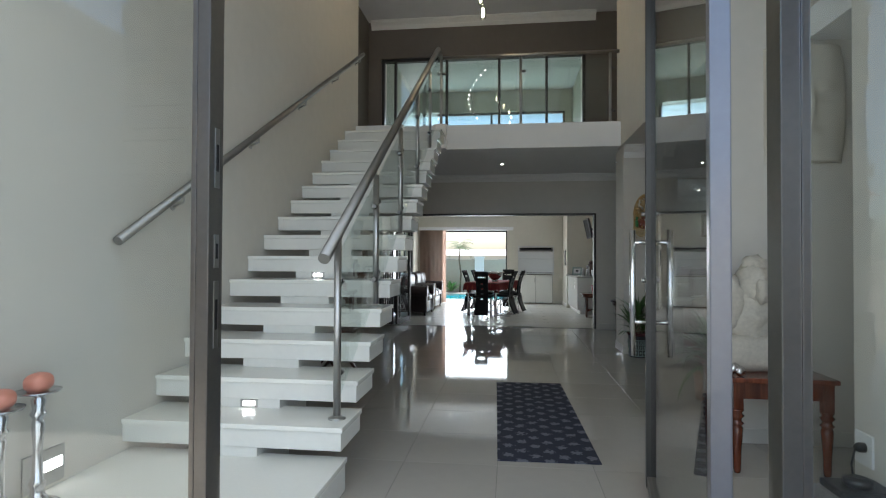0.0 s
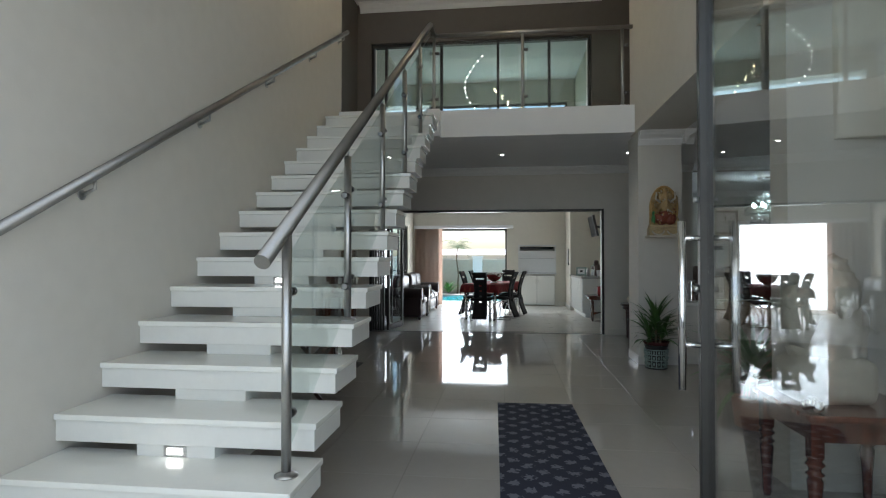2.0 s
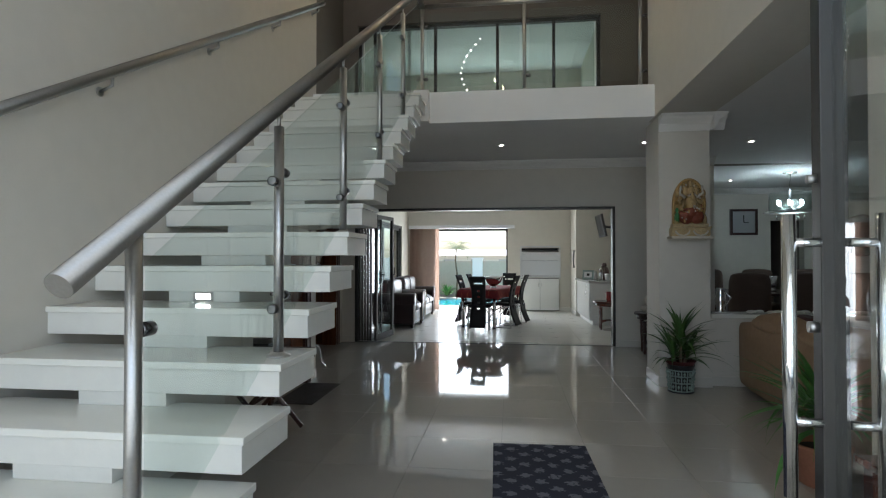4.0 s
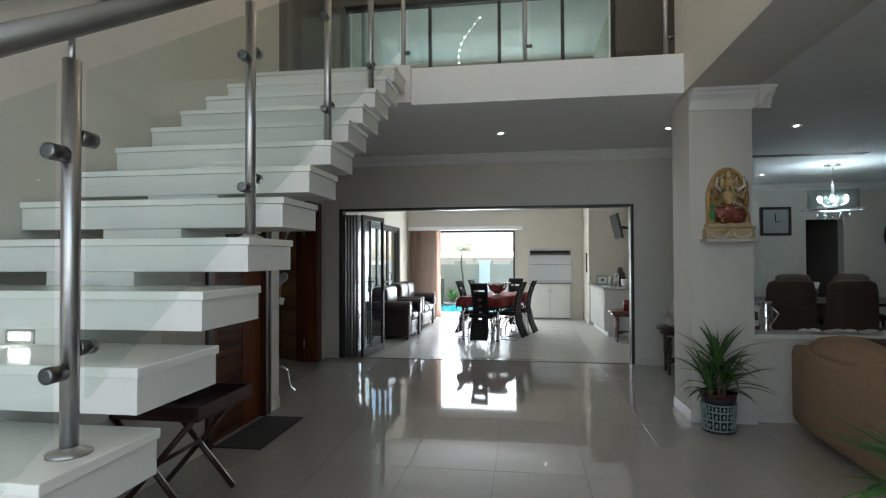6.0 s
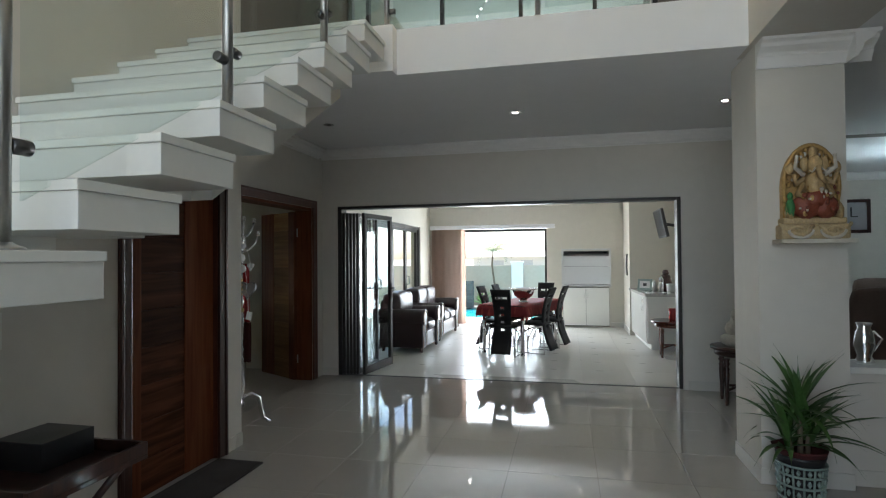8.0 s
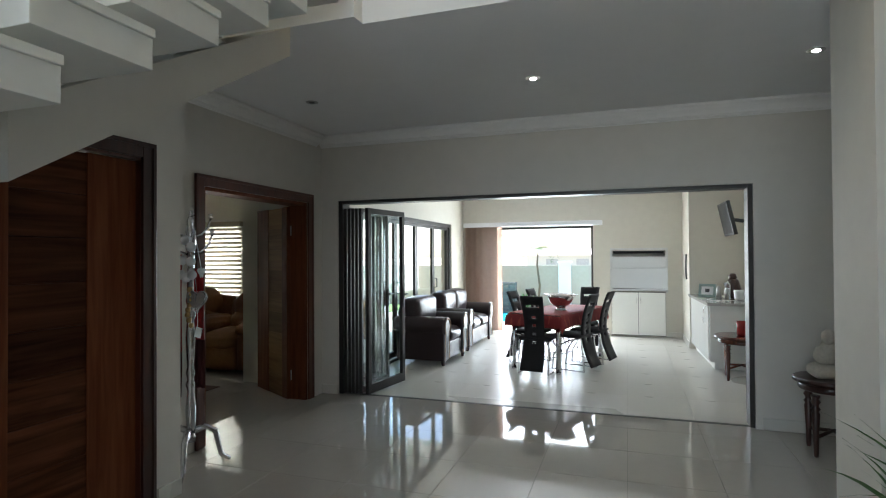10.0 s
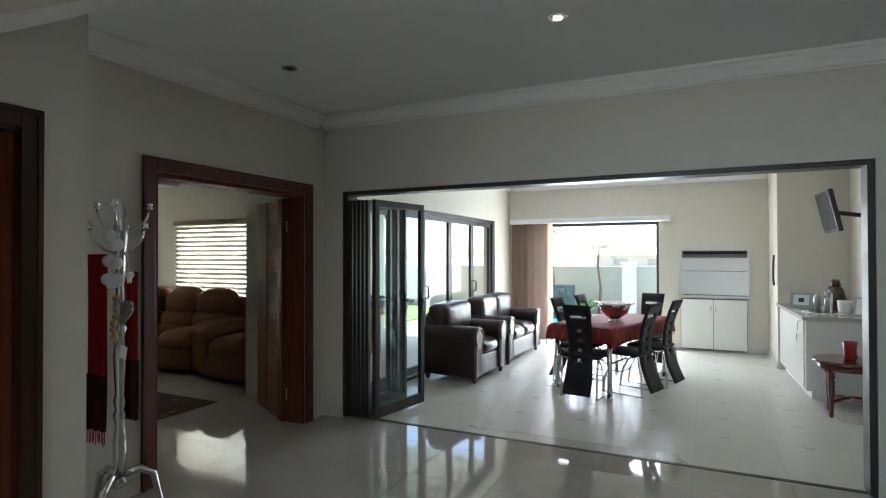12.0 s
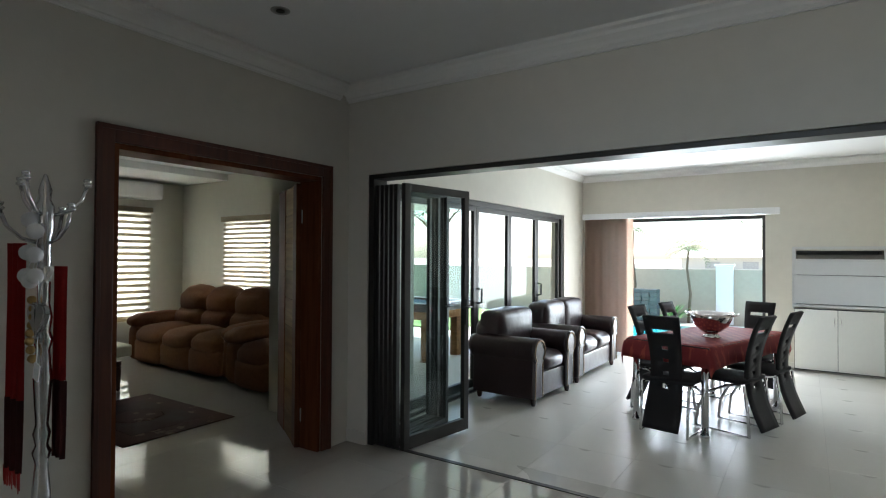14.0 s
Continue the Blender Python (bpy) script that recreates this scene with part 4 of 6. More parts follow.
def console():
    t = thing("console_table", "polished red mahogany console table with turned legs", "table")
    x0, x1, y0, y1, h = 1.57, 2.17, 4.19, 4.76, 0.57
    part("tabletop", box(x0, x1, y0, y1, h - 0.03, h, 0.008), M_MEDWOOD, t)
    part("apron", boxes((x0 + 0.04, x1 - 0.04, y0 + 0.04, y0 + 0.06, h - 0.13, h - 0.03), (x0 + 0.04, x1 - 0.04, y1 - 0.06, y1 - 0.04, h - 0.13, h - 0.03), (x0 + 0.04, x0 + 0.06, y0 + 0.06, y1 - 0.06, h - 0.13, h - 0.03), (x1 - 0.06, x1 - 0.04, y0 + 0.06, y1 - 0.06, h - 0.13, h - 0.03)), M_MEDWOOD, t)
    for x in (x0 + 0.05, x1 - 0.05):
        for y in (y0 + 0.05, y1 - 0.05):
            part("leg", merge(lathe(turned_leg(h - 0.13, 0.034), 16, (x, y, 0.001)), box(x - 0.028, x + 0.028, y - 0.028, y + 0.028, (h - 0.13) * 0.86, h - 0.03, 0.003)), M_MEDWOOD, t)
    return t


console()


def bust():
    """A carved seated figure on a rough block, as one plain shape."""
    x, y, z = 1.80, 4.50, 0.571
    b = merge(soft_box(x - 0.19, x + 0.19, y - 0.13, y + 0.13, z, z + 0.22, 0.01, 4, 0.05),
              blob((x, y, z + 0.34), (0.19, 0.13, 0.20), 4, 0.25, 3), blob((x + 0.02, y - 0.03, z + 0.53), (0.12, 0.11, 0.15), 4, 0.15, 4),
              blob((x + 0.02, y - 0.02, z + 0.66), (0.075, 0.075, 0.06), 3, 0.3, 6), blob((x - 0.13, y - 0.04, z + 0.42), (0.09, 0.09, 0.16), 3, 0.3, 5),
              blob((x + 0.02, y - 0.13, z + 0.50), (0.04, 0.05, 0.08), 3, 0.3, 6))
    ob = mesh_object("stone_statue", b, M_STONE)
    tagged(ob, "pale weathered carved stone statue on the console table", "statue")


bust()
cr = mesh_object("crystal_ornament", merge(*[blob((1.625 + 0.028 * math.cos(a), 4.26 + 0.028 * math.sin(a), 0.601 + 0.015 * (i % 2)), (0.022, 0.022, 0.03), 2, 0.3) for i, a in enumerate((0, 1.3, 2.5, 3.8, 5.0))]), M_CHROME)
tagged(cr, "small sparkling crystal ornament on the console table", "ornament")


def face_mask():
    """A large plain relief face on the nook wall."""
    bm = bmesh.new()
    n = 40
    grid = []
    for i in range(n + 1):
        row = []
        for j in range(n + 1):
            u, v = i / n * 2 - 1, j / n * 2 - 1
            d = 0.10 * math.sqrt(max(0.0, 1 - 0.75 * u * u - 0.35 * v * v))
            d += 0.05 * math.exp(-(u / 0.13) ** 2 - ((v + 0.05) / 0.30) ** 2)           # nose
            d += 0.025 * math.exp(-(u / 0.25) ** 2 - ((v + 0.52) / 0.09) ** 2)          # lips
            for s in (-1, 1):
                d += 0.02 * math.exp(-((u - s * 0.42) / 0.22) ** 2 - ((v - 0.22) / 0.10) ** 2)
                d -= 0.02 * math.exp(-((u - s * 0.42) / 0.25) ** 2 - ((v - 0.08) / 0.05) ** 2)
            row.append(bm.verts.new((2.27 + 0.25 * u, NOOK - 0.002 - d, 2.33 + 0.40 * v)))
        grid.append(row)
    back = [[bm.verts.new((q.co.x, NOOK - 0.001, q.co.z)) for q in (r[0], r[-1])] for r in grid]
    for a, b in zip(grid, grid[1:]):
        for j in range(n):
            bm.faces.new((a[j], b[j], b[j + 1], a[j + 1])).smooth = True
    for a, b, p, q in zip(grid, grid[1:], back, back[1:]):
        bm.faces.new((a[0], p[0], q[0], b[0]))
        bm.faces.new((a[-1], b[-1], q[1], p[1]))
    bm.faces.new([v for v in grid[0]] + [back[0][1], back[0][0]])
    bm.faces.new([v for v in grid[-1]][::-1] + [back[-1][0], back[-1][1]])
    bmesh.ops.recalc_face_normals(bm, faces=bm.faces[:])
    tagged(mesh_object("face_mask", bm, M_PLASTERMASK), "large cream plaster face relief on the nook wall", "wall sculpture")


face_mask()
so = thing("power_socket", "white wall socket with a black plug", "socket")
part("plate", box(2.036, 2.048, 3.70, 3.84, 0.24, 0.40, 0.004), M_PAINTWHITE, so)
part("plug", merge(lathe([(0.025, 0), (0.025, 0.03), (0.012, 0.045)], 12, m=pose(2.036, 3.76, 0.33, 0, -90, 0)), tube([(1.995, 3.76, 0.33), (1.97, 3.75, 0.25), (1.975, 3.72, 0.05), (1.93, 3.78, 0.008), (1.85, 3.9, 0.007), (1.9, 4.1, 0.007)], 0.005, 6)), M_BLACK, so)
fan = thing("heater", "small silver-grey slatted heater on the floor", "heater")
part("body", box(1.72, 2.0, 3.40, 3.62, 0.004, 0.20, 0.012), M_ALU_LIGHT, fan)
part("top_cap", merge(box(1.74, 1.98, 3.42, 3.60, 0.20, 0.235, 0.01), lathe([(0.06, 0), (0.06, 0.03), (0.03, 0.04)], 18, (1.86, 3.51, 0.235))), M_BLACK, fan)
for i in range(7):
    part("slat", box(1.735, 1.985, 3.39, 3.40, 0.025 + 0.024 * i, 0.037 + 0.024 * i), M_PAINTWHITE, fan)


def candlestick(x, y, z, h):
    t = thing("candlestick", "tall turned silver candlestick holding a pink candle", "candlestick", "candlesticks", pose(x, y, z))
    part("stem", lathe([(0.085, 0), (0.085, 0.012), (0.05, 0.03), (0.03, 0.05), (0.026, 0.08), (0.034, 0.10), (0.022, 0.12), (0.018, h * 0.5), (0.026, h * 0.72), (0.018, h * 0.76), (0.034, h * 0.80), (0.022, h * 0.84), (0.03, h * 0.93), (0.02, h * 0.95), (0.024, h - 0.012)], 22), M_SILVER, t)
    part("plate", lathe([(0.024, h - 0.012), (0.08, h - 0.006), (0.088, h + 0.004), (0.082, h + 0.002), (0.03, h)], 26), M_SILVER, t)
    part("candle", merge(soft_box(-0.048, 0.048, -0.048, 0.048, h + 0.002, h + 0.075, 0.006, 3, 0.03)), M_CANDLE, t, "squat pink wax candle")


candlestick(-1.77, 2.94, RISE, 0.50)
candlestick(-1.77, 2.755, RISE, 0.47)

rug = thing("hall_rug", "navy damask runner rug on the tiles", "rug")
part("weave", box(-0.32, 0.32, -1.08, 1.08, 0.001, 0.009, 0.003, pose(0.49, 5.32, 0, 0, 0, 1.5)), M_RUG, rug)
dm = thing("doormat", "dark brown doormat by the closed door", "doormat")
part("weave", box(-1.86, -1.50, 7.22, 8.02, 0.001, 0.012, 0.004), M_MAT, dm)

# ---- luggage-rack table under the stairs ----
lr = thing("folding_tray_table", "dark wooden folding tray table under the stairs", "table")
part("tray", box(-1.94, -1.35, 6.45, 7.02, 0.50, 0.52, 0.003), M_DARKWOOD, lr)
for r in ((-1.94, -1.92, 6.45, 7.02), (-1.37, -1.35, 6.45, 7.02), (-1.92, -1.37, 6.45, 6.47), (-1.92, -1.37, 7.0, 7.02)):
    part("tray_edge", box(*r, 0.52, 0.57, 0.003), M_DARKWOOD, lr)
for y in (6.52, 6.95):
    for a, b in ((-1.88, -1.42), (-1.42, -1.88)):
        part("leg", tube([(a, y + (0.02 if a < b else -0.02), 0.012), (b, y + (0.02 if a < b else -0.02), 0.50)], 0.017, 6), M_DARKWOOD, lr)
part("crossbar", tube([(-1.65, 6.54, 0.256), (-1.65, 6.93, 0.256)], 0.012, 8), M_DARKWOOD, lr)
bxo = mesh_object("black_box", box(-1.86, -1.60, 6.72, 6.98, 0.521, 0.64, 0.004), M_BLACK)
tagged(bxo, "plain black box on the tray table", "box")
lr.matrix_basis = pose(0.08, -0.36, 0)
lr.scale = (1, 1, 1.08)
bxo.location = (0.08, -0.36, 0.042)
fg = mesh_object("silver_figurine", merge(blob((-1.72, 6.56, 0.551), (0.05, 0.035, 0.03), 3, 0.3), blob((-1.73, 6.56, 0.60), (0.03, 0.028, 0.04), 3, 0.3), blob((-1.71, 6.56, 0.645), (0.018, 0.018, 0.02), 2)), M_CHROME)
tagged(fg, "small silver figurine on the tray table", "figurine")
fg.location = (0.08, -0.36, 0.042)


# ---- coat stand ----
def coat_stand(x, y):
    t = thing("coat_stand", "turned silver coat stand hung with scarf and ornaments", "coat stand", "", pose(x, y, 0))
    part("pole", lathe([(0.03, 0.20), (0.034, 0.23), (0.022, 0.26), (0.03, 0.30), (0.036, 0.42), (0.024, 0.55), (0.036, 0.60), (0.024, 0.63), (0.034, 0.68), (0.024, 0.72), (0.03, 0.80), (0.036, 0.92), (0.026, 1.04), (0.038, 1.08), (0.026, 1.12), (0.034, 1.18), (0.024, 1.24), (0.026, 1.52), (0.036, 1.56), (0.036, 1.66), (0.022, 1.69), (0.026, 1.73), (0.012, 1.78), (0.006, 1.80)], 18), M_SILVER, t)
    for i in range(3):
        a = radians(120 * i - 60)
        c, s = math.cos(a), math.sin(a)
        part("foot", tube([(0.02 * c, 0.02 * s, 0.27), (0.10 * c, 0.10 * s, 0.285), (0.17 * c, 0.17 * s, 0.24), (0.19 * c, 0.19 * s, 0.14), (0.21 * c, 0.21 * s, 0.06), (0.27 * c, 0.27 * s, 0.018)], 0.024, 12, 0.014), M_SILVER, t)
    for i in range(6):
        a = radians(60 * i + 15)
        c, s = math.cos(a), math.sin(a)
        z = 1.62 if i % 2 else 1.50
        h = part("hook", tube([(0.02 * c, 0.02 * s, z), (0.08 * c, 0.08 * s, z + 0.02), (0.13 * c, 0.13 * s, z + 0.07), (0.155 * c, 0.155 * s, z + 0.14)], 0.008, 8), M_SILVER, t)
        part("knob", lathe([(0.008, 0), (0.018, 0.006), (0.018, 0.014), (0.010, 0.02), (0.016, 0.028), (0.016, 0.036), (0.006, 0.04)], 12, (0.155 * c, 0.155 * s, z + 0.135)), M_SILVER, h)
    return t


CSX, CSY = -2.10, 8.66
coat_stand(CSX, CSY)
sc = thing("scarf", "long red and maroon fringed scarf on the coat stand", "scarf")


def cloth(x0, x1, y, z0, z1, amp=0.012, folds=3):
    bm = bmesh.new()
    cols = []
    for i in range(16):
        u = i / 15
        cols.append([bm.verts.new((x0 + (x1 - x0) * u + 0.01 * noise.noise(Vector((u, z * 2, 1))), y + amp * math.sin(u * math.pi * 2 * folds + z), z)) for z in np.linspace(z0, z1, 10)])
    for a, b in zip(cols, cols[1:]):
        for j in range(9):
            bm.faces.new((a[j], b[j], b[j + 1], a[j + 1])).smooth = True
    bmesh.ops.solidify(bm, geom=bm.faces[:], thickness=0.006)
    return bm


part("upper_drape", cloth(CSX - 0.19, CSX - 0.02, CSY - 0.07, 0.83, 1.50), M_REDCLOTH, sc, "bright red upper length")
part("lower_drape", cloth(CSX - 0.20, CSX - 0.02, CSY - 0.07, 0.52, 0.83), M_MAROON, sc, "maroon lower length")
part("upper_drape", cloth(CSX - 0.05, CSX + 0.05, CSY + 0.06, 0.90, 1.40), M_REDCLOTH, sc)
part("lower_drape", cloth(CSX - 0.05, CSX + 0.06, CSY + 0.06, 0.56, 0.90), M_MAROON, sc)
fr = bmesh.new()
for i in range(14):
    x = CSX - 0.20 + 0.0135 * i
    add_tube(fr, [(x, CSY - 0.07, 0.525), (x + random.uniform(-0.006, 0.006), CSY - 0.07, 0.44 + random.uniform(-0.01, 0.02))], 0.0025, 4)
part("fringe", fr, M_REDCLOTH, sc, "red tasselled fringe")
for i, (dx, dz) in enumerate(((0.0, 1.60), (0.055, 1.55), (-0.02, 1.46), (0.05, 1.45), (0.01, 1.34), (0.06, 1.36), (-0.03, 1.36))):
    o = mesh_object("glass_bauble", merge(blob((CSX + dx, CSY - 0.055, dz), (0.032, 0.032, 0.034), 3), tube([(CSX + dx, CSY - 0.05, dz + 0.03), (CSX + dx * 0.5, CSY - 0.03, dz + 0.10)], 0.002, 5)), M_WHITEBALL)
    tagged(o, "frosted white bauble hanging on the coat stand", "bauble", "baubles")


def heart(x, y, z, s, material, label):
    pts = []
    for i in range(36):
        a = 2 * math.pi * i / 36
        pts.append((x + s * 0.0625 * 16 * math.sin(a) ** 3, z + s * 0.0625 * (13 * math.cos(a) - 5 * math.cos(2 * a) - 2 * math.cos(3 * a) - math.cos(4 * a))))
    bm = prism(pts, 1, y - 0.012, y + 0.012)
    bmesh.ops.bevel(bm, geom=[e for e in bm.edges if abs(e.verts[0].co.y - e.verts[1].co.y) < 1e-5], offset=0.007, segments=2, affect="EDGES")
    add_tube(bm, [(x, y, z + s * 0.4), (CSX + 0.05, y + 0.02, z + s + 0.22)], 0.0025, 5)
    tagged(mesh_object("heart_ornament", bm, material), label, "ornament")


heart(CSX + 0.11, CSY - 0.06, 1.19, 0.085, M_SILVER, "dimpled metal heart hanging on the coat stand")
heart(CSX + 0.12, CSY - 0.03, 1.38, 0.032, M_PAINTWHITE, "small white heart tag on a ribbon")
tg = mesh_object("label_tag", merge(box(-0.025, 0.025, -0.003, 0.003, -0.035, 0.035, 0.002, pose(CSX + 0.13, CSY - 0.07, 0.97, 0, 15, 0)), tube([(CSX + 0.125, CSY - 0.07, 1.0), (CSX + 0.10, CSY - 0.05, 1.25)], 0.002, 5)), M_PAINTWHITE)
tagged(tg, "small white tag hanging from a string", "tag")
bd = mesh_object("bead_string", merge(*[blob((CSX + 0.045 + 0.02 * math.sin(i), CSY - 0.06, 1.26 - 0.035 * i), (0.018, 0.018, 0.02), 2, 0.2) for i in range(8)]), M_GOLD)
tagged(bd, "string of amber beads hanging on the coat stand", "beads")


# ---- column relief and potted plants ----
def relief():
    """Seated deity relief: arched back, plinth and rounded forms, as one plain shape for the figure."""
    x, y, z = 2.08, 8.335, 1.49
    t = thing("wall_relief", "aged gold and red carved deity relief on a ledge", "wall sculpture", "", Matrix.Translation((2.065, 0, 1.52)) @ Matrix.Diagonal((0.78, 1, 1.06, 1)) @ Matrix.Translation((-2.08, 0, -1.49)))
    arch = [(x - 0.20, z + 0.10)] + [(x - 0.20 * math.cos(a), z + 0.32 + 0.24 * math.sin(a)) for a in np.linspace(0, math.pi, 20)] + [(x + 0.20, z + 0.10)]
    part("arch", prism(arch, 1, y - 0.05, y - 0.001), M_GOLD, t)
    rim = bmesh.new()
    add_tube(rim, [(x - 0.195 * math.cos(a), y - 0.055, z + 0.32 + 0.235 * math.sin(a)) for a in np.linspace(-0.4, math.pi + 0.4, 26)], 0.016, 8)
    for a in np.linspace(0, math.pi, 15):
        rim = merge(rim, blob((x - 0.16 * math.cos(a), y - 0.06, z + 0.33 + 0.20 * math.sin(a)), (0.018, 0.02, 0.018), 2))
    part("rim", rim, M_GOLD, t)
    part("ledge", box(x - 0.26, x + 0.26, y - 0.17, y - 0.001, z - 0.012, z + 0.012, 0.004), M_STONE, t)
    sc_ = [box(x - 0.24, x + 0.24, y - 0.12, y - 0.002, z + 0.012, z + 0.10, 0.02), box(x - 0.22, x + 0.22, y - 0.11, y - 0.002, z + 0.10, z + 0.135, 0.012)]
    for s in (-1, 1):
        sc_.append(tube([(x + s * (0.12 + 0.07 * math.cos(a) * (1 - a / 9)), y - 0.125, z + 0.055 + 0.035 * math.sin(a) * (1 - a / 9)) for a in np.linspace(0, 7, 18)], 0.011, 7))
        sc_.append(tube([(x + s * 0.02, y - 0.125, z + 0.09), (x + s * 0.10, y - 0.13, z + 0.03), (x + s * 0.20, y - 0.125, z + 0.06), (x + s * 0.25, y - 0.10, z + 0.10)], 0.012, 7))
    part("plinth", merge(*sc_), mat("cream_gilt_plaster", (0.47, 0.36, 0.20), 0.5, 0.1, var=0.3, scale=12, bump=0.4, bscale=40), t, "cream and gold scrolled plinth")
    part("skirt", merge(blob((x - 0.06, y - 0.10, z + 0.20), (0.10, 0.06, 0.07), 3, 0.25), blob((x + 0.07, y - 0.10, z + 0.20), (0.09, 0.06, 0.07), 3, 0.25), blob((x, y - 0.12, z + 0.24), (0.09, 0.05, 0.05), 3, 0.2)), M_REDPAINT, t, "red painted draped seat")
    fig = [blob((x, y - 0.10, z + 0.32), (0.075, 0.06, 0.085), 3, 0.2), blob((x, y - 0.11, z + 0.43), (0.055, 0.05, 0.06), 3, 0.15), blob((x - 0.065, y - 0.10, z + 0.44), (0.035, 0.02, 0.045), 3), blob((x + 0.065, y - 0.10, z + 0.44), (0.035, 0.02, 0.045), 3),
           tube([(x, y - 0.15, z + 0.42), (x + 0.01, y - 0.17, z + 0.36), (x + 0.05, y - 0.165, z + 0.33)], 0.022, 10, 0.012), blob((x, y - 0.09, z + 0.50), (0.03, 0.03, 0.045), 3)]
    for s in (-1, 1):
        fig.append(tube([(x + s * 0.06, y - 0.09, z + 0.37), (x + s * 0.13, y - 0.10, z + 0.33), (x + s * 0.15, y - 0.12, z + 0.39)], 0.022, 8, 0.016))
        fig.append(tube([(x + s * 0.06, y - 0.09, z + 0.34), (x + s * 0.12, y - 0.11, z + 0.27), (x + s * 0.08, y - 0.15, z + 0.25)], 0.022, 8, 0.016))
        fig.append(blob((x + s * 0.16, y - 0.09, z + 0.42), (0.03, 0.03, 0.035), 2, 0.3))
        fig.append(blob((x + s * 0.17, y - 0.09, z + 0.17), (0.03, 0.04, 0.05), 3, 0.3))
    part("figure", merge(*fig), mat("cream_gold_paint", (0.44, 0.31, 0.15), 0.5, 0.15, var=0.3, scale=14, bump=0.4, bscale=40), t, "cream and gold painted figure")
    rl = random.Random(31)
    for k in range(26):
        a = math.pi * k / 25
        part("halo_bead", blob((x - 0.135 * math.cos(a), y - 0.062, z + 0.36 + 0.155 * math.sin(a)), (0.013, 0.014, rl.uniform(0.012, 0.022)), 1), M_GOLD if k % 2 else M_STONE, t)
    for k in range(22):
        part("garland", blob((x + rl.uniform(-0.13, 0.13), y - 0.150 - rl.uniform(0, 0.02), z + rl.uniform(0.14, 0.30)), (rl.uniform(0.008, 0.02), 0.012, rl.uniform(0.008, 0.02)), 1, 0.3), (M_STONE, M_GOLD, M_REDPAINT)[k % 3], t)
    for sgn in (-1, 1):
        part("tusk", tube([(x + sgn * 0.02, y - 0.16, z + 0.41), (x + sgn * 0.05, y - 0.175, z + 0.385), (x + sgn * 0.065, y - 0.17, z + 0.40)], 0.007, 6, 0.003), M_STONE, t)
        part("raised_arm", tube([(x + sgn * 0.07, y - 0.10, z + 0.38), (x + sgn * 0.14, y - 0.12, z + 0.42), (x + sgn * 0.13, y - 0.13, z + 0.49)], 0.017, 8, 0.012), M_STONE, t)
        part("scroll", tube([(x + sgn * (0.11 + 0.085 * math.cos(a)), y - 0.132, z + 0.065 - 0.045 * math.sin(a)) for a in np.linspace(0, math.pi, 14)], 0.012, 8, 0.008), M_STONE, t, "cream scroll on the plinth")
    part("side_figure", merge(blob((x - 0.17, y - 0.10, z + 0.19), (0.03, 0.035, 0.06), 3, 0.2), blob((x - 0.17, y - 0.10, z + 0.26), (0.02, 0.02, 0.025), 2)), M_GREENPAINT, t, "small green painted side figure")


relief()


def blade(bm, base, az, length, droop, width, lift):
    """A long strap leaf, folded along its midrib, bending over under its weight."""
    d = Vector((math.cos(az), math.sin(az), 0))
    s = Vector((-math.sin(az), math.cos(az), 0))
    p, e = Vector(base), lift
    prev = None
    n = 7
    for i in range(n + 1):
        u = i / n
        w = width * (math.sin(math.pi * min(1, u * 1.1 + 0.12)) ** 0.7 if u < 0.9 else 0.25 * (1 - u) * 10 * 0.5) + 0.0008
        up = Vector((0, 0, 1)) * math.cos(e) - d * math.sin(e)
        row = [bm.verts.new(p - s * w + up * w * 0.35), bm.verts.new(p), bm.verts.new(p + s * w + up * w * 0.35)]
        if prev:
            for k in (0, 1):
                bm.faces.new((prev[k], prev[k + 1], row[k + 1], row[k])).smooth = True
        prev = row
        p = p + (d * math.cos(e) + Vector((0, 0, 1)) * math.sin(e)) * length / n
        e -= droop / n


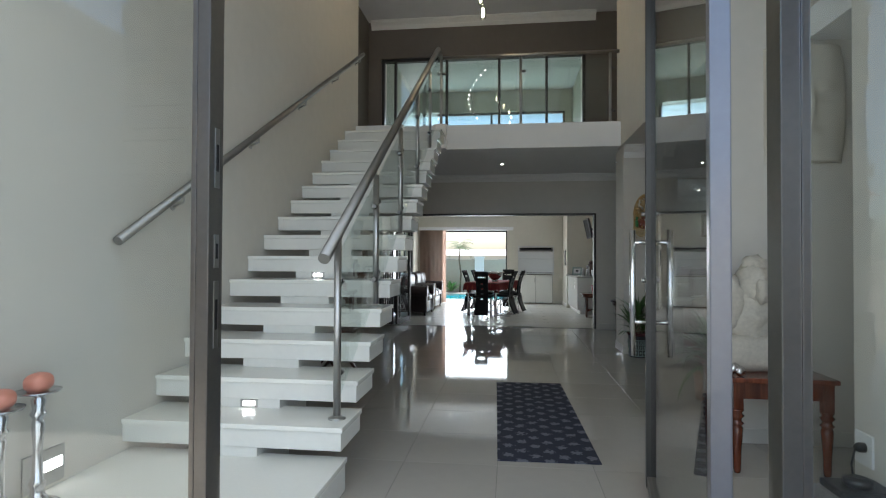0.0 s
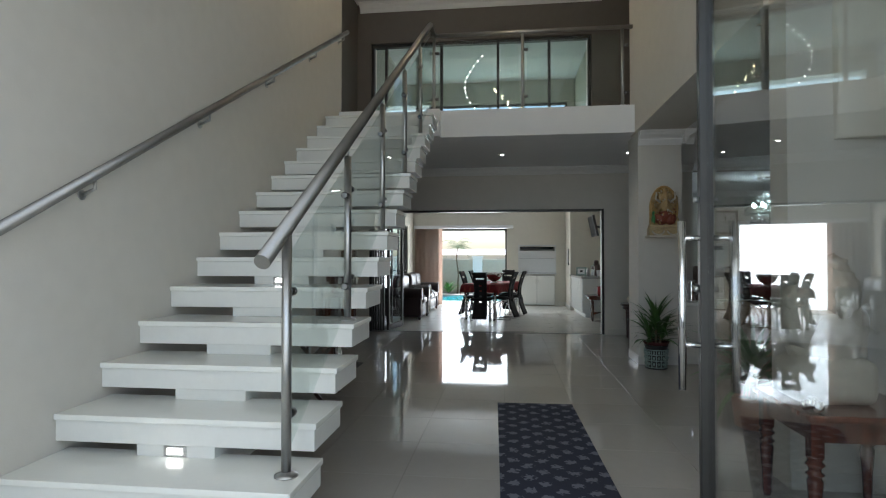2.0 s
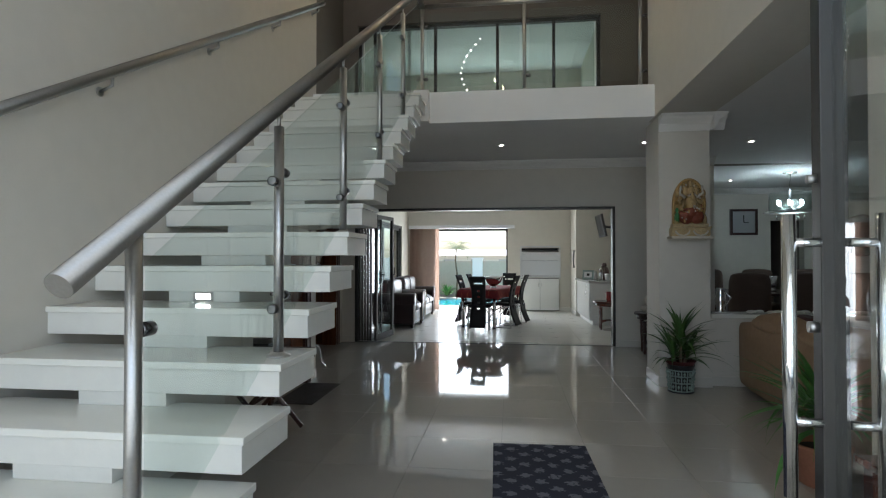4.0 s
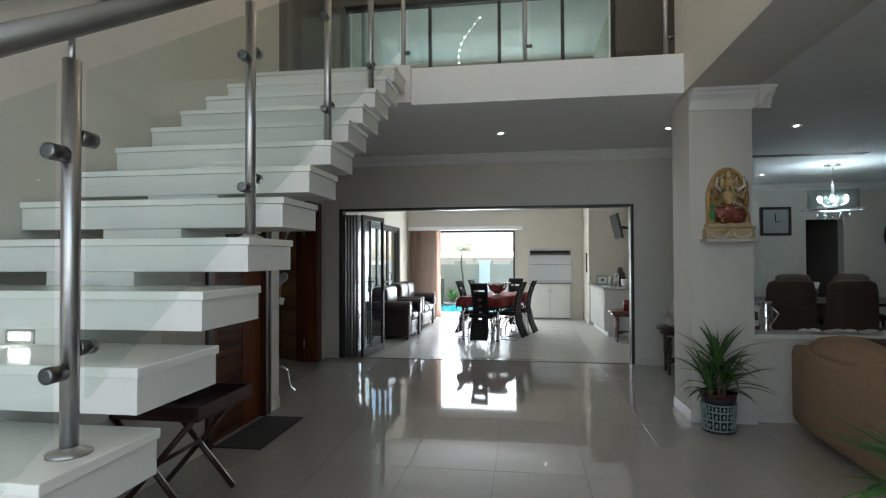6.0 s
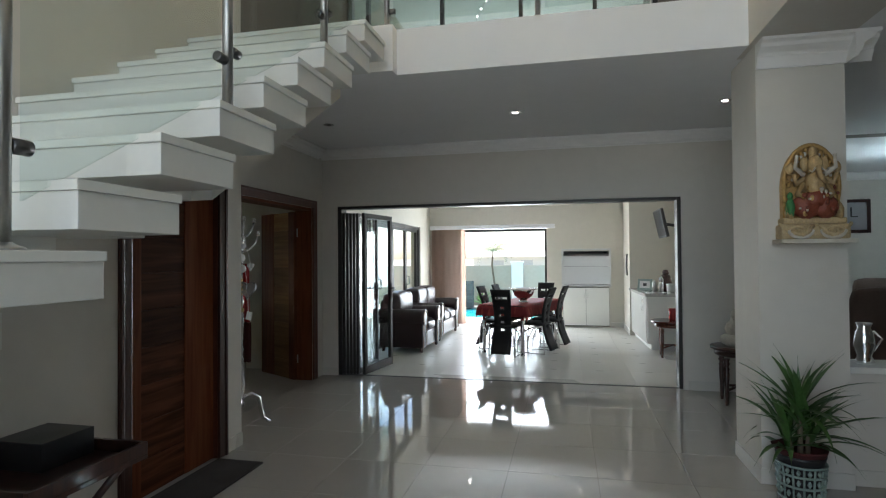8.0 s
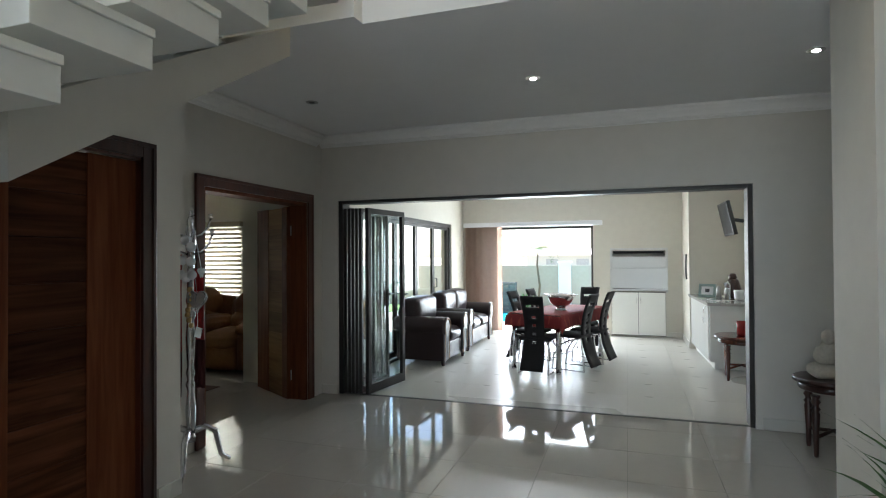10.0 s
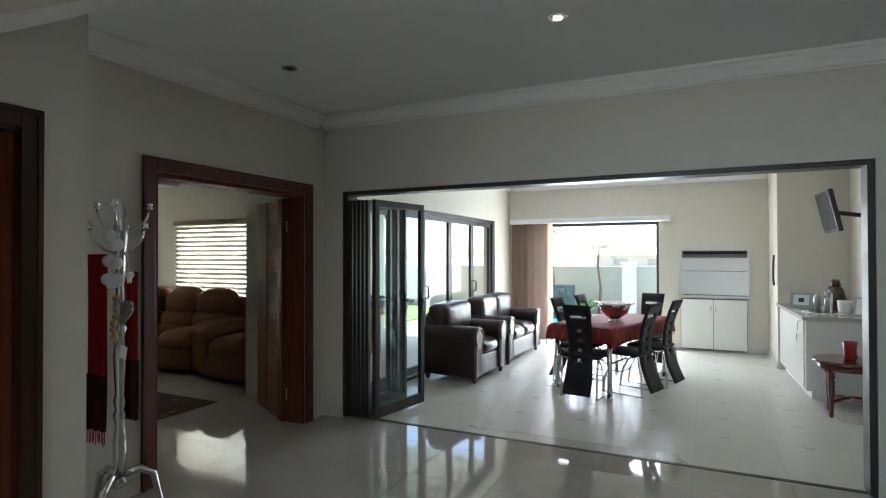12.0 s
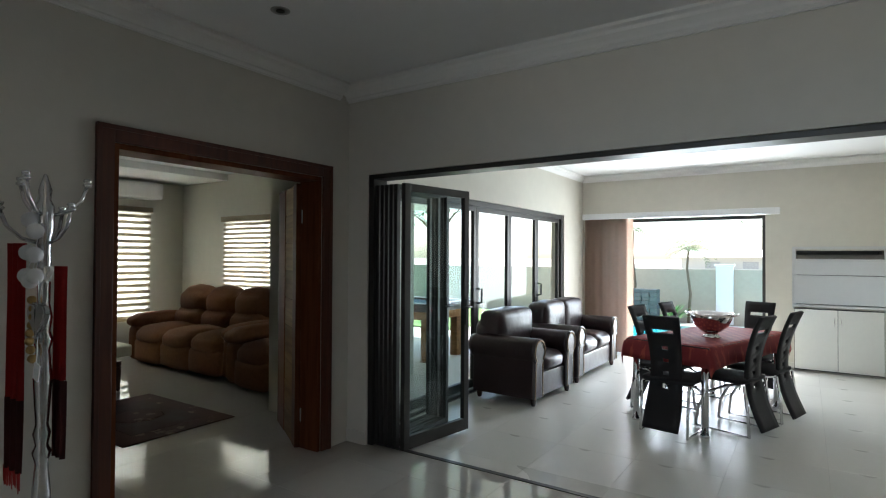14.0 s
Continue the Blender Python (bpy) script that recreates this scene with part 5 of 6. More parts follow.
def yucca(x, y, rnd):
    t = thing("potted_yucca", "spiky green yucca in an ornate verdigris metal pot", "potted plant")
    part("pot", merge(lathe([(0.09, 0), (0.10, 0.01), (0.098, 0.03), (0.11, 0.20), (0.128, 0.255), (0.132, 0.27), (0.118, 0.27), (0.10, 0.22)], 28, (x, y, 0.001))), M_BLACK, t, "dark inner pot")
    cage = bmesh.new()
    for i in range(14):
        a = 2 * math.pi * i / 14
        c, s = math.cos(a), math.sin(a)
        add_tube(cage, [(x + 0.112 * c, y + 0.112 * s, 0.02), (x + 0.118 * c, y + 0.118 * s, 0.12), (x + 0.128 * c, y + 0.128 * s, 0.21)], 0.006, 6)
        for h in (0.06, 0.13, 0.19):
            a2 = a + math.pi / 14
            add_lathe(cage, [(0.004, -0.018), (0.013, 0), (0.004, 0.018)], 6, (x + (0.113 + h * 0.07) * math.cos(a2), y + (0.113 + h * 0.07) * math.sin(a2), h))
    for r, z in ((0.114, 0.02), (0.12, 0.10), (0.126, 0.165), (0.131, 0.22)):
        add_tube(cage, [(x + r * math.cos(a), y + r * math.sin(a), z) for a in np.linspace(0, 2 * math.pi, 33)], 0.007, 6)
    part("cage", cage, M_POT, t, "pale verdigris openwork cage")
    part("base_ring", lathe([(0.12, 0), (0.125, 0.008), (0.12, 0.016), (0.10, 0.016)], 28, (x, y, 0.0005)), M_BLACK, t)
    part("liner", lathe([(0.11, 0.24), (0.15, 0.30), (0.155, 0.31), (0.145, 0.31), (0.10, 0.25)], 7, (x, y, 0)), M_MAROON, t, "maroon paper pot liner")
    part("soil", lathe([(0.10, 0.235), (0.104, 0.24)], 20, (x, y, 0)), M_SOIL, t)
    part("stem", merge(*[tube([(x + dx, y + dy, 0.24), (x + dx * 1.6, y + dy * 1.6, 0.24 + h)], 0.018, 8, 0.012) for dx, dy, h in ((0, 0, 0.30), (0.04, 0.02, 0.18), (-0.045, -0.01, 0.14))]), M_BARK, t)
    bm = bmesh.new()
    for dx, dy, h, n in ((0, 0, 0.54, 34), (0.062, 0.03, 0.42, 26), (-0.07, -0.016, 0.38, 26)):
        for i in range(n):
            lift = rnd.uniform(0.25, 1.45)
            blade(bm, (x + dx, y + dy, h - rnd.uniform(0, 0.12)), rnd.uniform(0, 6.283), rnd.uniform(0.34, 0.54), rnd.uniform(0.2, 1.5) * (1.5 - lift * 0.6), rnd.uniform(0.012, 0.020), lift)
    part("leaves", bm, M_LEAF, t, "pointed strap leaves")


yucca(1.93, 8.14, random.Random(4))


def palm_pot(x, y, rnd):
    t = thing("potted_palm", "bushy bright green strap-leaved plant in a low pot", "potted plant")
    part("pot", lathe([(0.10, 0), (0.13, 0.02), (0.15, 0.22), (0.16, 0.24), (0.14, 0.24), (0.12, 0.20)], 26, (x, y, 0.001)), M_TERRA, t)
    part("soil", lathe([(0.125, 0.20), (0.13, 0.21)], 20, (x, y, 0)), M_SOIL, t)
    part("stem", tube([(x, y, 0.2), (x + 0.01, y, 0.45)], 0.025, 10, 0.018), M_BARK, t)
    bm = bmesh.new()
    for i in range(64):
        lift = rnd.uniform(0.1, 1.45)
        blade(bm, (x, y, 0.45 - rnd.uniform(0, 0.15)), rnd.uniform(0, 6.283), rnd.uniform(0.40, 0.66), rnd.uniform(0.6, 1.9), rnd.uniform(0.014, 0.024), lift)
    part("leaves", bm, M_LEAFBRIGHT, t, "arching strap leaves")


palm_pot(2.06, 5.92, random.Random(9))


# ---- sofas ----
def add_roll(bm, x, y0, y1, z, r, seg=18):
    add_tube(bm, [(x, y0, z), (x, y0 + 0.02, z), (x, y1 - 0.02, z), (x, y1, z)], r, seg)


def leather_sofa(name, label, w, m, seats, group=""):
    """Facing +x in its own space; w along y, depth 0.92 along x."""
    t = thing(name, label, "sofa" if seats > 1 else "armchair", group, m)
    part("base", box(0.06, 0.86, 0.06, w - 0.06, 0.07, 0.30, 0.02), M_LEATHER, t)
    part("back", soft_box(0.0, 0.26, 0.10, w - 0.10, 0.10, 0.80, 0.02, 4, 0.09), M_LEATHER, t)
    for s, y in ((0, 0.0), (1, w - 0.24)):
        arm = merge(box(0.05, 0.89, y + 0.03, y + 0.21, 0.07, 0.50, 0.02), tube([(0.02, y + 0.12, 0.52), (0.06, y + 0.12, 0.53), (0.86, y + 0.12, 0.53), (0.91, y + 0.12, 0.53)], 0.125, 20))
        a = part("arm", arm, M_LEATHER, t, "rolled leather arm")
        st = tube([(0.915, y + 0.12 + 0.105 * math.cos(q), 0.53 + 0.105 * math.sin(q)) for q in np.linspace(-0.9, math.pi + 0.9, 22)], 0.008, 6)
        part("stud_trim", merge(st, tube([(0.905, y + 0.05, 0.44), (0.90, y + 0.04, 0.08)], 0.007, 6), tube([(0.905, y + 0.19, 0.44), (0.90, y + 0.20, 0.08)], 0.007, 6)), M_TAN, a, "line of brass-toned studs")
    cw, bw = (w - 0.48) / seats, (w - 0.24) / seats
    for i in range(seats):
        part("seat_cushion", soft_box(0.20, 0.88, 0.24 + i * cw + 0.005, 0.24 + (i + 1) * cw - 0.005, 0.29, 0.47, 0.035, 5, 0.07), M_LEATHER, t)
        part("back_cushion", soft_box(0.06, 0.38, 0.12 + i * bw + 0.004, 0.12 + (i + 1) * bw - 0.004, 0.46, 0.88, 0.03, 6, 0.06), M_LEATHER, t)
    for x in (0.10, 0.84):
        for y in (0.10, w - 0.10):
            part("foot", lathe([(0.022, 0), (0.032, 0.03), (0.034, 0.07)], 12, (x, y, 0.001)), M_DARKWOOD, t)
    return t


leather_sofa("leather_armchair", "dark brown leather armchair with rolled studded arms", 0.98, pose(-2.27, 12.52, 0, 0, 0, -3) @ Matrix.Diagonal((0.84, 1, 1, 1)), 1)
leather_sofa("leather_sofa", "dark brown leather two-seat sofa with rolled studded arms", 1.48, pose(-2.27, 13.70, 0, 0, 0, -1) @ Matrix.Diagonal((0.84, 1, 1, 1)), 2)


def recliner_sofa(name, label, w, m, seats, material, h=0.98):
    """Plump recliner: faces +x in its own space."""
    t = thing(name, label, "sofa", "", m)
    part("base", soft_box(0.05, 0.86, 0.05, w - 0.05, 0.02, 0.34, 0.01, 4, 0.05), material, t)
    for y in (0.0, w - 0.26):
        part("arm", merge(soft_box(0.08, 0.92, y + 0.02, y + 0.24, 0.03, 0.52, 0.02, 4, 0.08), soft_box(0.06, 0.94, y, y + 0.26, 0.46, 0.64, 0.03, 4, 0.09)), material, t)
    cw = (w - 0.48) / seats
    for i in range(seats):
        y0, y1 = 0.24 + i * cw + 0.004, 0.24 + (i + 1) * cw - 0.004
        part("seat_cushion", soft_box(0.18, 0.94, y0, y1, 0.26, 0.50, 0.05, 5, 0.10), material, t)
        part("footrest", soft_box(0.84, 0.96, y0, y1, 0.05, 0.34, 0.02, 4, 0.05), material, t)
        part("lumbar_cushion", soft_box(0.10, 0.42, y0, y1, 0.42, 0.72, 0.05, 5, 0.12), material, t)
        part("head_cushion", soft_box(0.0, 0.34, y0, y1, 0.62, h, 0.06, 5, 0.13), material, t)
    part("back", soft_box(-0.06, 0.16, 0.06, w - 0.06, 0.06, h - 0.06, 0.02, 4, 0.08), material, t)
    return t


recliner_sofa("recliner_sofa", "plump rust-brown suede recliner sofa under the window", 2.35, pose(-7.05, 12.40, 0, 0, 0, -90), 3, M_SUEDE, 0.98)
recliner_sofa("recliner_chair", "plump rust-brown suede recliner chair beside the sofa", 1.05, pose(-4.70, 12.28, 0, 0, 0, -92), 1, M_SUEDE, 0.95)
tan = recliner_sofa("tan_sofa", "large tan suede sofa seen from behind", 2.3, pose(2.46, 5.98, 0, 0, 0, -2), 2, M_TAN, 0.77)
th = mesh_object("patterned_throw", box(2.66, 2.80, 7.2, 7.55, 0.79, 0.83, 0.012), M_RUG2)
tagged(th, "dark patterned throw over the sofa back", "throw")

# ---- dining set of the braai room ----
TX0, TX1, TY0, TY1, TH = -0.37, 0.37, -0.95, 0.60, 0.73
TABLE = pose(-0.05, 13.46, 0, 0, 0, -18)


def braai_table():
    t = thing("dining_table", "dining table on round steel legs under a red cloth", "table", "", TABLE)
    part("tabletop", box(TX0, TX1, TY0, TY1, TH - 0.025, TH, 0.004), M_DARKWOOD, t)
    for x in (TX0 + 0.06, TX1 - 0.06):
        for y in (TY0 + 0.06, TY1 - 0.06):
            part("leg", merge(tube([(x, y, 0.002), (x, y, TH - 0.026)], 0.028, 16), lathe([(0.034, 0), (0.034, 0.02)], 14, (x, y, 0.001))), M_CHROME, t)
    c = thing("tablecloth", "red damask tablecloth with hanging corners", "tablecloth", "", TABLE)
    bm = bmesh.new()
    nx, ny, o = 30, 40, 0.17
    grid = []
    for i in range(nx + 1):
        row = []
        for j in range(ny + 1):
            x, y = TX0 - o + (TX1 - TX0 + 2 * o) * i / nx, TY0 - o + (TY1 - TY0 + 2 * o) * j / ny
            ox, oy = max(TX0 - x, x - TX1, 0), max(TY0 - y, y - TY1, 0)
            drop = math.hypot(ox, oy)
            cx, cy = min(max(x, TX0), TX1), min(max(y, TY0), TY1)
            k = 0.22 + 0.12 * math.sin(7 * x + 9 * y)
            row.append(bm.verts.new((cx + (x - cx) * k + (0.006 if x > TX1 else -0.006 if x < TX0 else 0), cy + (y - cy) * k + (0.006 if y > TY1 else -0.006 if y < TY0 else 0), TH + 0.004 - drop * 0.95)))
        grid.append(row)
    for a, b in zip(grid, grid[1:]):
        for j in range(ny):
            bm.faces.new((a[j], b[j], b[j + 1], a[j + 1])).smooth = True
    bmesh.ops.recalc_face_normals(bm, faces=bm.faces[:])
    bmesh.ops.solidify(bm, geom=bm.faces[:], thickness=-0.003)
    part("cloth", bm, M_CLOTH, c)


braai_table()


def back_panel():
    """Tall curved back with a column of square cut-outs."""
    bm = bmesh.new()
    rows = 26
    xs_ = (-0.145, -0.09, -0.030, 0.030, 0.09, 0.145)
    holes = {(2, 15), (2, 16), (2, 18), (2, 19), (2, 21), (2, 22), (3, 15), (1, 24), (2, 24), (3, 24), (1, 23), (3, 23)}
    verts = []
    for r in range(rows + 1):
        u = r / rows
        z = 0.06 + 0.92 * u
        y = -0.02 - 0.10 * (u - 0.45) ** 2 * 2.4 + (0.10 * max(0, 0.45 - u) * -0.9) + 0.05 * math.sin(u * math.pi)
        w = 0.86 + 0.14 * math.cos((u - 0.1) * 3.4) ** 2
        verts.append([bm.verts.new((x * w, y, z)) for x in xs_])
    for r in range(rows):
        for c in range(5):
            if c == 2 and r in (9, 12, 15, 18, 22):
                continue
            if c in (1, 3) and r == 22:
                continue
            bm.faces.new((verts[r][c], verts[r][c + 1], verts[r + 1][c + 1], verts[r + 1][c])).smooth = True
    bmesh.ops.recalc_face_normals(bm, faces=bm.faces[:])
    bmesh.ops.solidify(bm, geom=bm.faces[:], thickness=0.022)
    return bm


chair = thing("dining_chair", "black high-backed dining chair with square cut-outs and steel legs", "chair", "chairs round the red table", pose(0, 0, 0))
part("backrest", back_panel(), M_LEATHER_B, chair, "curved black back with square cut-outs")
part("seat", soft_box(-0.21, 0.21, 0.0, 0.42, 0.42, 0.47, 0.008, 4, 0.024), M_LEATHER_B, chair)
for s in (-1, 1):
    part("leg", tube([(s * 0.19, -0.04, 0.012), (s * 0.19, -0.03, 0.20), (s * 0.19, 0.0, 0.42)], 0.012, 10), M_CHROME, chair)
    part("leg", tube([(s * 0.19, 0.40, 0.012), (s * 0.19, 0.38, 0.18), (s * 0.19, 0.30, 0.32), (s * 0.19, 0.14, 0.40), (s * 0.19, 0.02, 0.415)], 0.012, 10), M_CHROME, chair)
    part("stretcher", tube([(s * 0.19, -0.04, 0.014), (s * 0.19, 0.40, 0.014)], 0.009, 8), M_CHROME, chair)
part("crossbar", tube([(-0.19, 0.10, 0.405), (0.19, 0.10, 0.405)], 0.011, 8), M_CHROME, chair)
spots = [(-0.31, 12.40, -10), (0.30, 12.84, 70), (0.49, 13.42, 74), (-0.66, 13.22, -106), (-0.50, 13.80, -104), (0.22, 14.36, 166)]
chair.matrix_basis = pose(spots[0][0], spots[0][1], 0, 0, 0, spots[0][2])
for x, y, a in spots[1:]:
    copy_thing(chair, pose(x, y, 0, 0, 0, a))
BOWL = Matrix.Translation((-0.06, 13.10, TH + 0.005))
bowl = thing("steel_bowl", "large footed steel bowl on the red tablecloth", "bowl", "", BOWL @ Matrix.Scale(0.84, 4) @ Matrix.Translation((0.10, -13.10, -TH - 0.005)))
part("bowl", lathe([(0.085, 0), (0.10, 0.004), (0.07, 0.022), (0.06, 0.05), (0.10, 0.07), (0.165, 0.125), (0.20, 0.20), (0.222, 0.262), (0.215, 0.262), (0.19, 0.20), (0.15, 0.13), (0.02, 0.085)], 36, (-0.10, 13.10, TH + 0.006)), mat("mirror_steel_bowl", (0.62, 0.56, 0.55), 0.1, 1.0, var=0.05), bowl)
for sgn in (-1, 1):
    part("handle", tube([(-0.10 + sgn * 0.21, 13.05, TH + 0.25), (-0.10 + sgn * 0.26, 13.07, TH + 0.262), (-0.10 + sgn * 0.26, 13.13, TH + 0.262), (-0.10 + sgn * 0.21, 13.15, TH + 0.25)], 0.008, 8), M_CHROME, bowl)

# ---- braai and bar ----
br = thing("braai_grill", "built-in stainless steel grill with a pull-down front", "grill")
part("trim", boxes((0.50, 0.54, BY - 0.02, BY + 0.1, 0.80, 1.60), (1.44, 1.48, BY - 0.02, BY + 0.1, 0.80, 1.60), (0.54, 1.44, BY - 0.02, BY + 0.1, 1.565, 1.60), bevel=0.003), M_STEELPANEL, br)
part("hood_slope", prism([(BY + 0.10, 1.50), (BY - 0.03, 1.44), (BY - 0.03, 1.41), (BY + 0.10, 1.41)], 0, 0.54, 1.44), M_STEELPANEL, br)
part("upper_panel", box(0.52, 1.46, BY - 0.04, BY - 0.015, 1.24, 1.42, 0.004), M_STEELPANEL, br)
part("lower_panel", box(0.51, 1.47, BY - 0.05, BY - 0.015, 0.87, 1.235, 0.004), M_STEELPANEL, br)
part("lip", box(0.50, 1.48, BY - 0.07, BY - 0.002, 0.83, 0.862, 0.005), M_STEELPANEL, br)
bc = thing("braai_cabinet", "gloss white two-door cupboard below the grill", "cabinet")
part("body", box(0.52, 1.44, BY - 0.03, BY - 0.002, 0.02, 0.81, 0.002), M_BLACK, bc)
for x0, x1, hx_ in ((0.525, 0.977, 0.945), (0.983, 1.435, 1.015)):
    d = part("door", box(x0, x1, BY - 0.048, BY - 0.031, 0.035, 0.80, 0.002), M_GLOSSWHITE, bc)
    part("handle", tube([(hx_, BY - 0.048, 0.70), (hx_, BY - 0.072, 0.69), (hx_, BY - 0.072, 0.61), (hx_, BY - 0.048, 0.60)], 0.005, 8), M_CHROME, d)
bar = thing("bar_cabinet", "gloss white angled bar cabinet", "cabinet")
part("body", prism([(1.74, 14.97), (1.79, 13.32), (2.48, 13.32), (2.48, 14.97)], 2, 0.10, 0.82), M_GLOSSWHITE, bar)
part("plinth", prism([(1.80, 14.97), (1.85, 13.40), (2.48, 13.40), (2.48, 14.97)], 2, 0.002, 0.10), M_QUARTZ_SIDE, bar)
d = part("door", box(-0.018, -0.001, -0.55, 0, 0.12, 0.81, 0.002, pose(1.776, 13.92, 0, 0, 0, 1.7)), M_GLOSSWHITE, bar)
part("handle", tube([(1.764, 13.44, 0.80), (1.735, 13.44, 0.79), (1.735, 13.44, 0.71), (1.764, 13.44, 0.70)], 0.006, 8), M_CHROME, d)
part("handle", tube([(1.764, 13.52, 0.66), (1.735, 13.52, 0.65), (1.735, 13.52, 0.58), (1.764, 13.52, 0.57)], 0.006, 8), M_CHROME, d)
ct = thing("bar_counter", "grey stone counter on the bar cabinet", "counter")
part("slab", prism([(1.70, 14.98), (1.755, 13.28), (2.49, 13.28), (2.49, 14.98)], 2, 0.822, 0.86), M_COUNTER, ct)
sk = thing("bar_sink", "small round steel sink set in the counter", "sink")
part("rim", lathe([(0.15, 0.0), (0.17, 0.004), (0.172, 0.0), (0.172, -0.001)], 28, (1.99, 13.85, 0.862)), M_CHROME, sk)
part("tap", tube([(2.12, 13.95, 0.862), (2.12, 13.95, 1.06), (2.09, 13.92, 1.10), (2.04, 13.89, 1.07)], 0.012, 10), M_CHROME, sk)
pf = thing("photo_frame", "pale green wooden photo frame standing on the counter", "picture frame", "", pose(1.88, 14.30, 0.862, -12, 0, -28))
part("frame", boxes((-0.12, -0.085, -0.01, 0.01, 0, 0.19), (0.085, 0.12, -0.01, 0.01, 0, 0.19), (-0.085, 0.085, -0.01, 0.01, 0, 0.035), (-0.085, 0.085, -0.01, 0.01, 0.155, 0.19), bevel=0.002), M_POT, pf)
part("print", boxes((-0.085, 0.085, 0.0, 0.006, 0.035, 0.155)), M_PAINTWHITE, pf, "white mount with a small dark print")
part("motif", box(-0.03, 0.03, -0.002, 0.0, 0.07, 0.12, 0.0), M_BLACK, pf)
p2 = thing("photo_frame", "white-mounted photo frame leaning on the counter", "picture frame", "", pose(2.32, 13.55, 0.862, -14, 0, -35))
part("frame", boxes((-0.09, -0.075, -0.008, 0.008, 0, 0.19), (0.075, 0.09, -0.008, 0.008, 0, 0.19), (-0.075, 0.075, -0.008, 0.008, 0, 0.015), (-0.075, 0.075, -0.008, 0.008, 0.175, 0.19)), M_STEEL, p2)
part("print", box(-0.075, 0.075, 0, 0.005, 0.015, 0.175), M_PAINTWHITE, p2)
bh = mesh_object("head_ornament", merge(blob((2.2, 14.2, 1.09), (0.10, 0.10, 0.13), 3, 0.25, 6), blob((2.2, 14.2, 1.24), (0.05, 0.05, 0.05), 3, 0.3, 6), lathe([(0.08, 0), (0.07, 0.06), (0.05, 0.1)], 18, (2.2, 14.2, 0.942))), M_DARKWOOD)
bh.location = (0, 0, -0.08)
tagged(bh, "dark carved head ornament on the counter", "ornament")
pt = mesh_object("ceramic_pot", lathe([(0.05, 0), (0.06, 0.02), (0.066, 0.10), (0.07, 0.13), (0.06, 0.13), (0.055, 0.10)], 20, (2.22, 13.85, 0.862)), M_PAINTWHITE)
tagged(pt, "white and brown ceramic pot on the counter", "pot")
ci = mesh_object("coffee_tin", merge(lathe([(0.035, 0), (0.035, 0.14), (0.025, 0.15), (0.02, 0.17)], 16, (2.02, 14.18, 0.862)), lathe([(0.03, 0), (0.03, 0.12), (0.015, 0.15)], 14, (2.10, 14.05, 0.862))), M_STEEL)
tagged(ci, "steel canisters standing together on the counter", "canister")
tv = thing("television", "flat black television tilted on a wall arm", "television", "", pose(2.10, 13.95, 1.96, 0, 0, 0))
mtv = pose(0, 0, 0, 12, 0, -90)
part("bezel", box(-0.36, 0.36, -0.025, 0.025, -0.23, 0.23, 0.008, mtv), M_BLACK, tv)
part("screen", box(-0.34, 0.34, -0.028, -0.0255, -0.20, 0.21, 0.0, mtv), M_SCREEN, tv)
part("arm", merge(tube([(0.02, 0.02, 0), (0.38, 0.1, -0.05)], 0.025, 8), box(0.36, 0.398, 0.0, 0.2, -0.15, 0.10, 0.005)), M_BLACK, tv)
key = thing("wall_key_rack", "white wall plaque with a dark hanging strap", "wall ornament")
part("plaque", box(1.705, 1.718, 15.45, 15.58, 1.15, 1.45, 0.006), M_PAINTWHITE, key)
part("strap", tube([(1.70, 15.2, 1.48), (1.69, 15.18, 1.35), (1.69, 15.2, 1.2), (1.70, 15.2, 1.08)], 0.014, 8), M_BLACK, key)


def occasional(name, label, x, y, h, r, m=M_DARKWOOD):
    t = thing(name, label, "table")
    part("tabletop", lathe([(r * 0.94, h - 0.035), (r, h - 0.028), (r, h - 0.008), (r * 0.97, h)], 36, (x, y, 0)), m, t)
    part("apron", lathe([(r * 0.82, h - 0.09), (r * 0.86, h - 0.08), (r * 0.86, h - 0.036)], 32, (x, y, 0)), m, t)
    for i in range(4):
        a = radians(90 * i + 40)
        part("leg", lathe(turned_leg(h - 0.04, 0.028), 14, (x + r * 0.72 * math.cos(a), y + r * 0.72 * math.sin(a), 0.001)), m, t)
    part("stretcher", merge(*[tube([(x + r * 0.72 * math.cos(radians(90 * i + 40)), y + r * 0.72 * math.sin(radians(90 * i + 40)), 0.14), (x, y, 0.17)], 0.013, 8) for i in range(4)]), m, t)
    return t


occasional("side_table", "round dark red-brown side table with turned legs", 2.06, 12.86, 0.52, 0.29, M_MEDWOOD)
vs = mesh_object("red_vase", lathe([(0.04, 0), (0.055, 0.02), (0.05, 0.10), (0.06, 0.17), (0.052, 0.17), (0.045, 0.1)], 22, (2.06, 12.82, 0.521)), M_REDGLAZE)
tagged(vs, "red glazed vase on the round side table", "vase")
occasional("hall_table", "dark carved round hall table against the wall", 2.22, 10.36, 0.56, 0.25)
hs = mesh_object("stone_ornament", merge(soft_box(2.16, 2.42, 10.40, 10.60, 0.561, 0.66, 0.01, 3, 0.04), blob((2.27, 10.5, 0.73), (0.08, 0.07, 0.10), 3, 0.3, 5), blob((2.28, 10.49, 0.86), (0.045, 0.045, 0.06), 3, 0.2)), M_STONE)
hs.location = (-0.08, -0.14, 0)
tagged(hs, "pale stone ornament on the hall table", "statue")


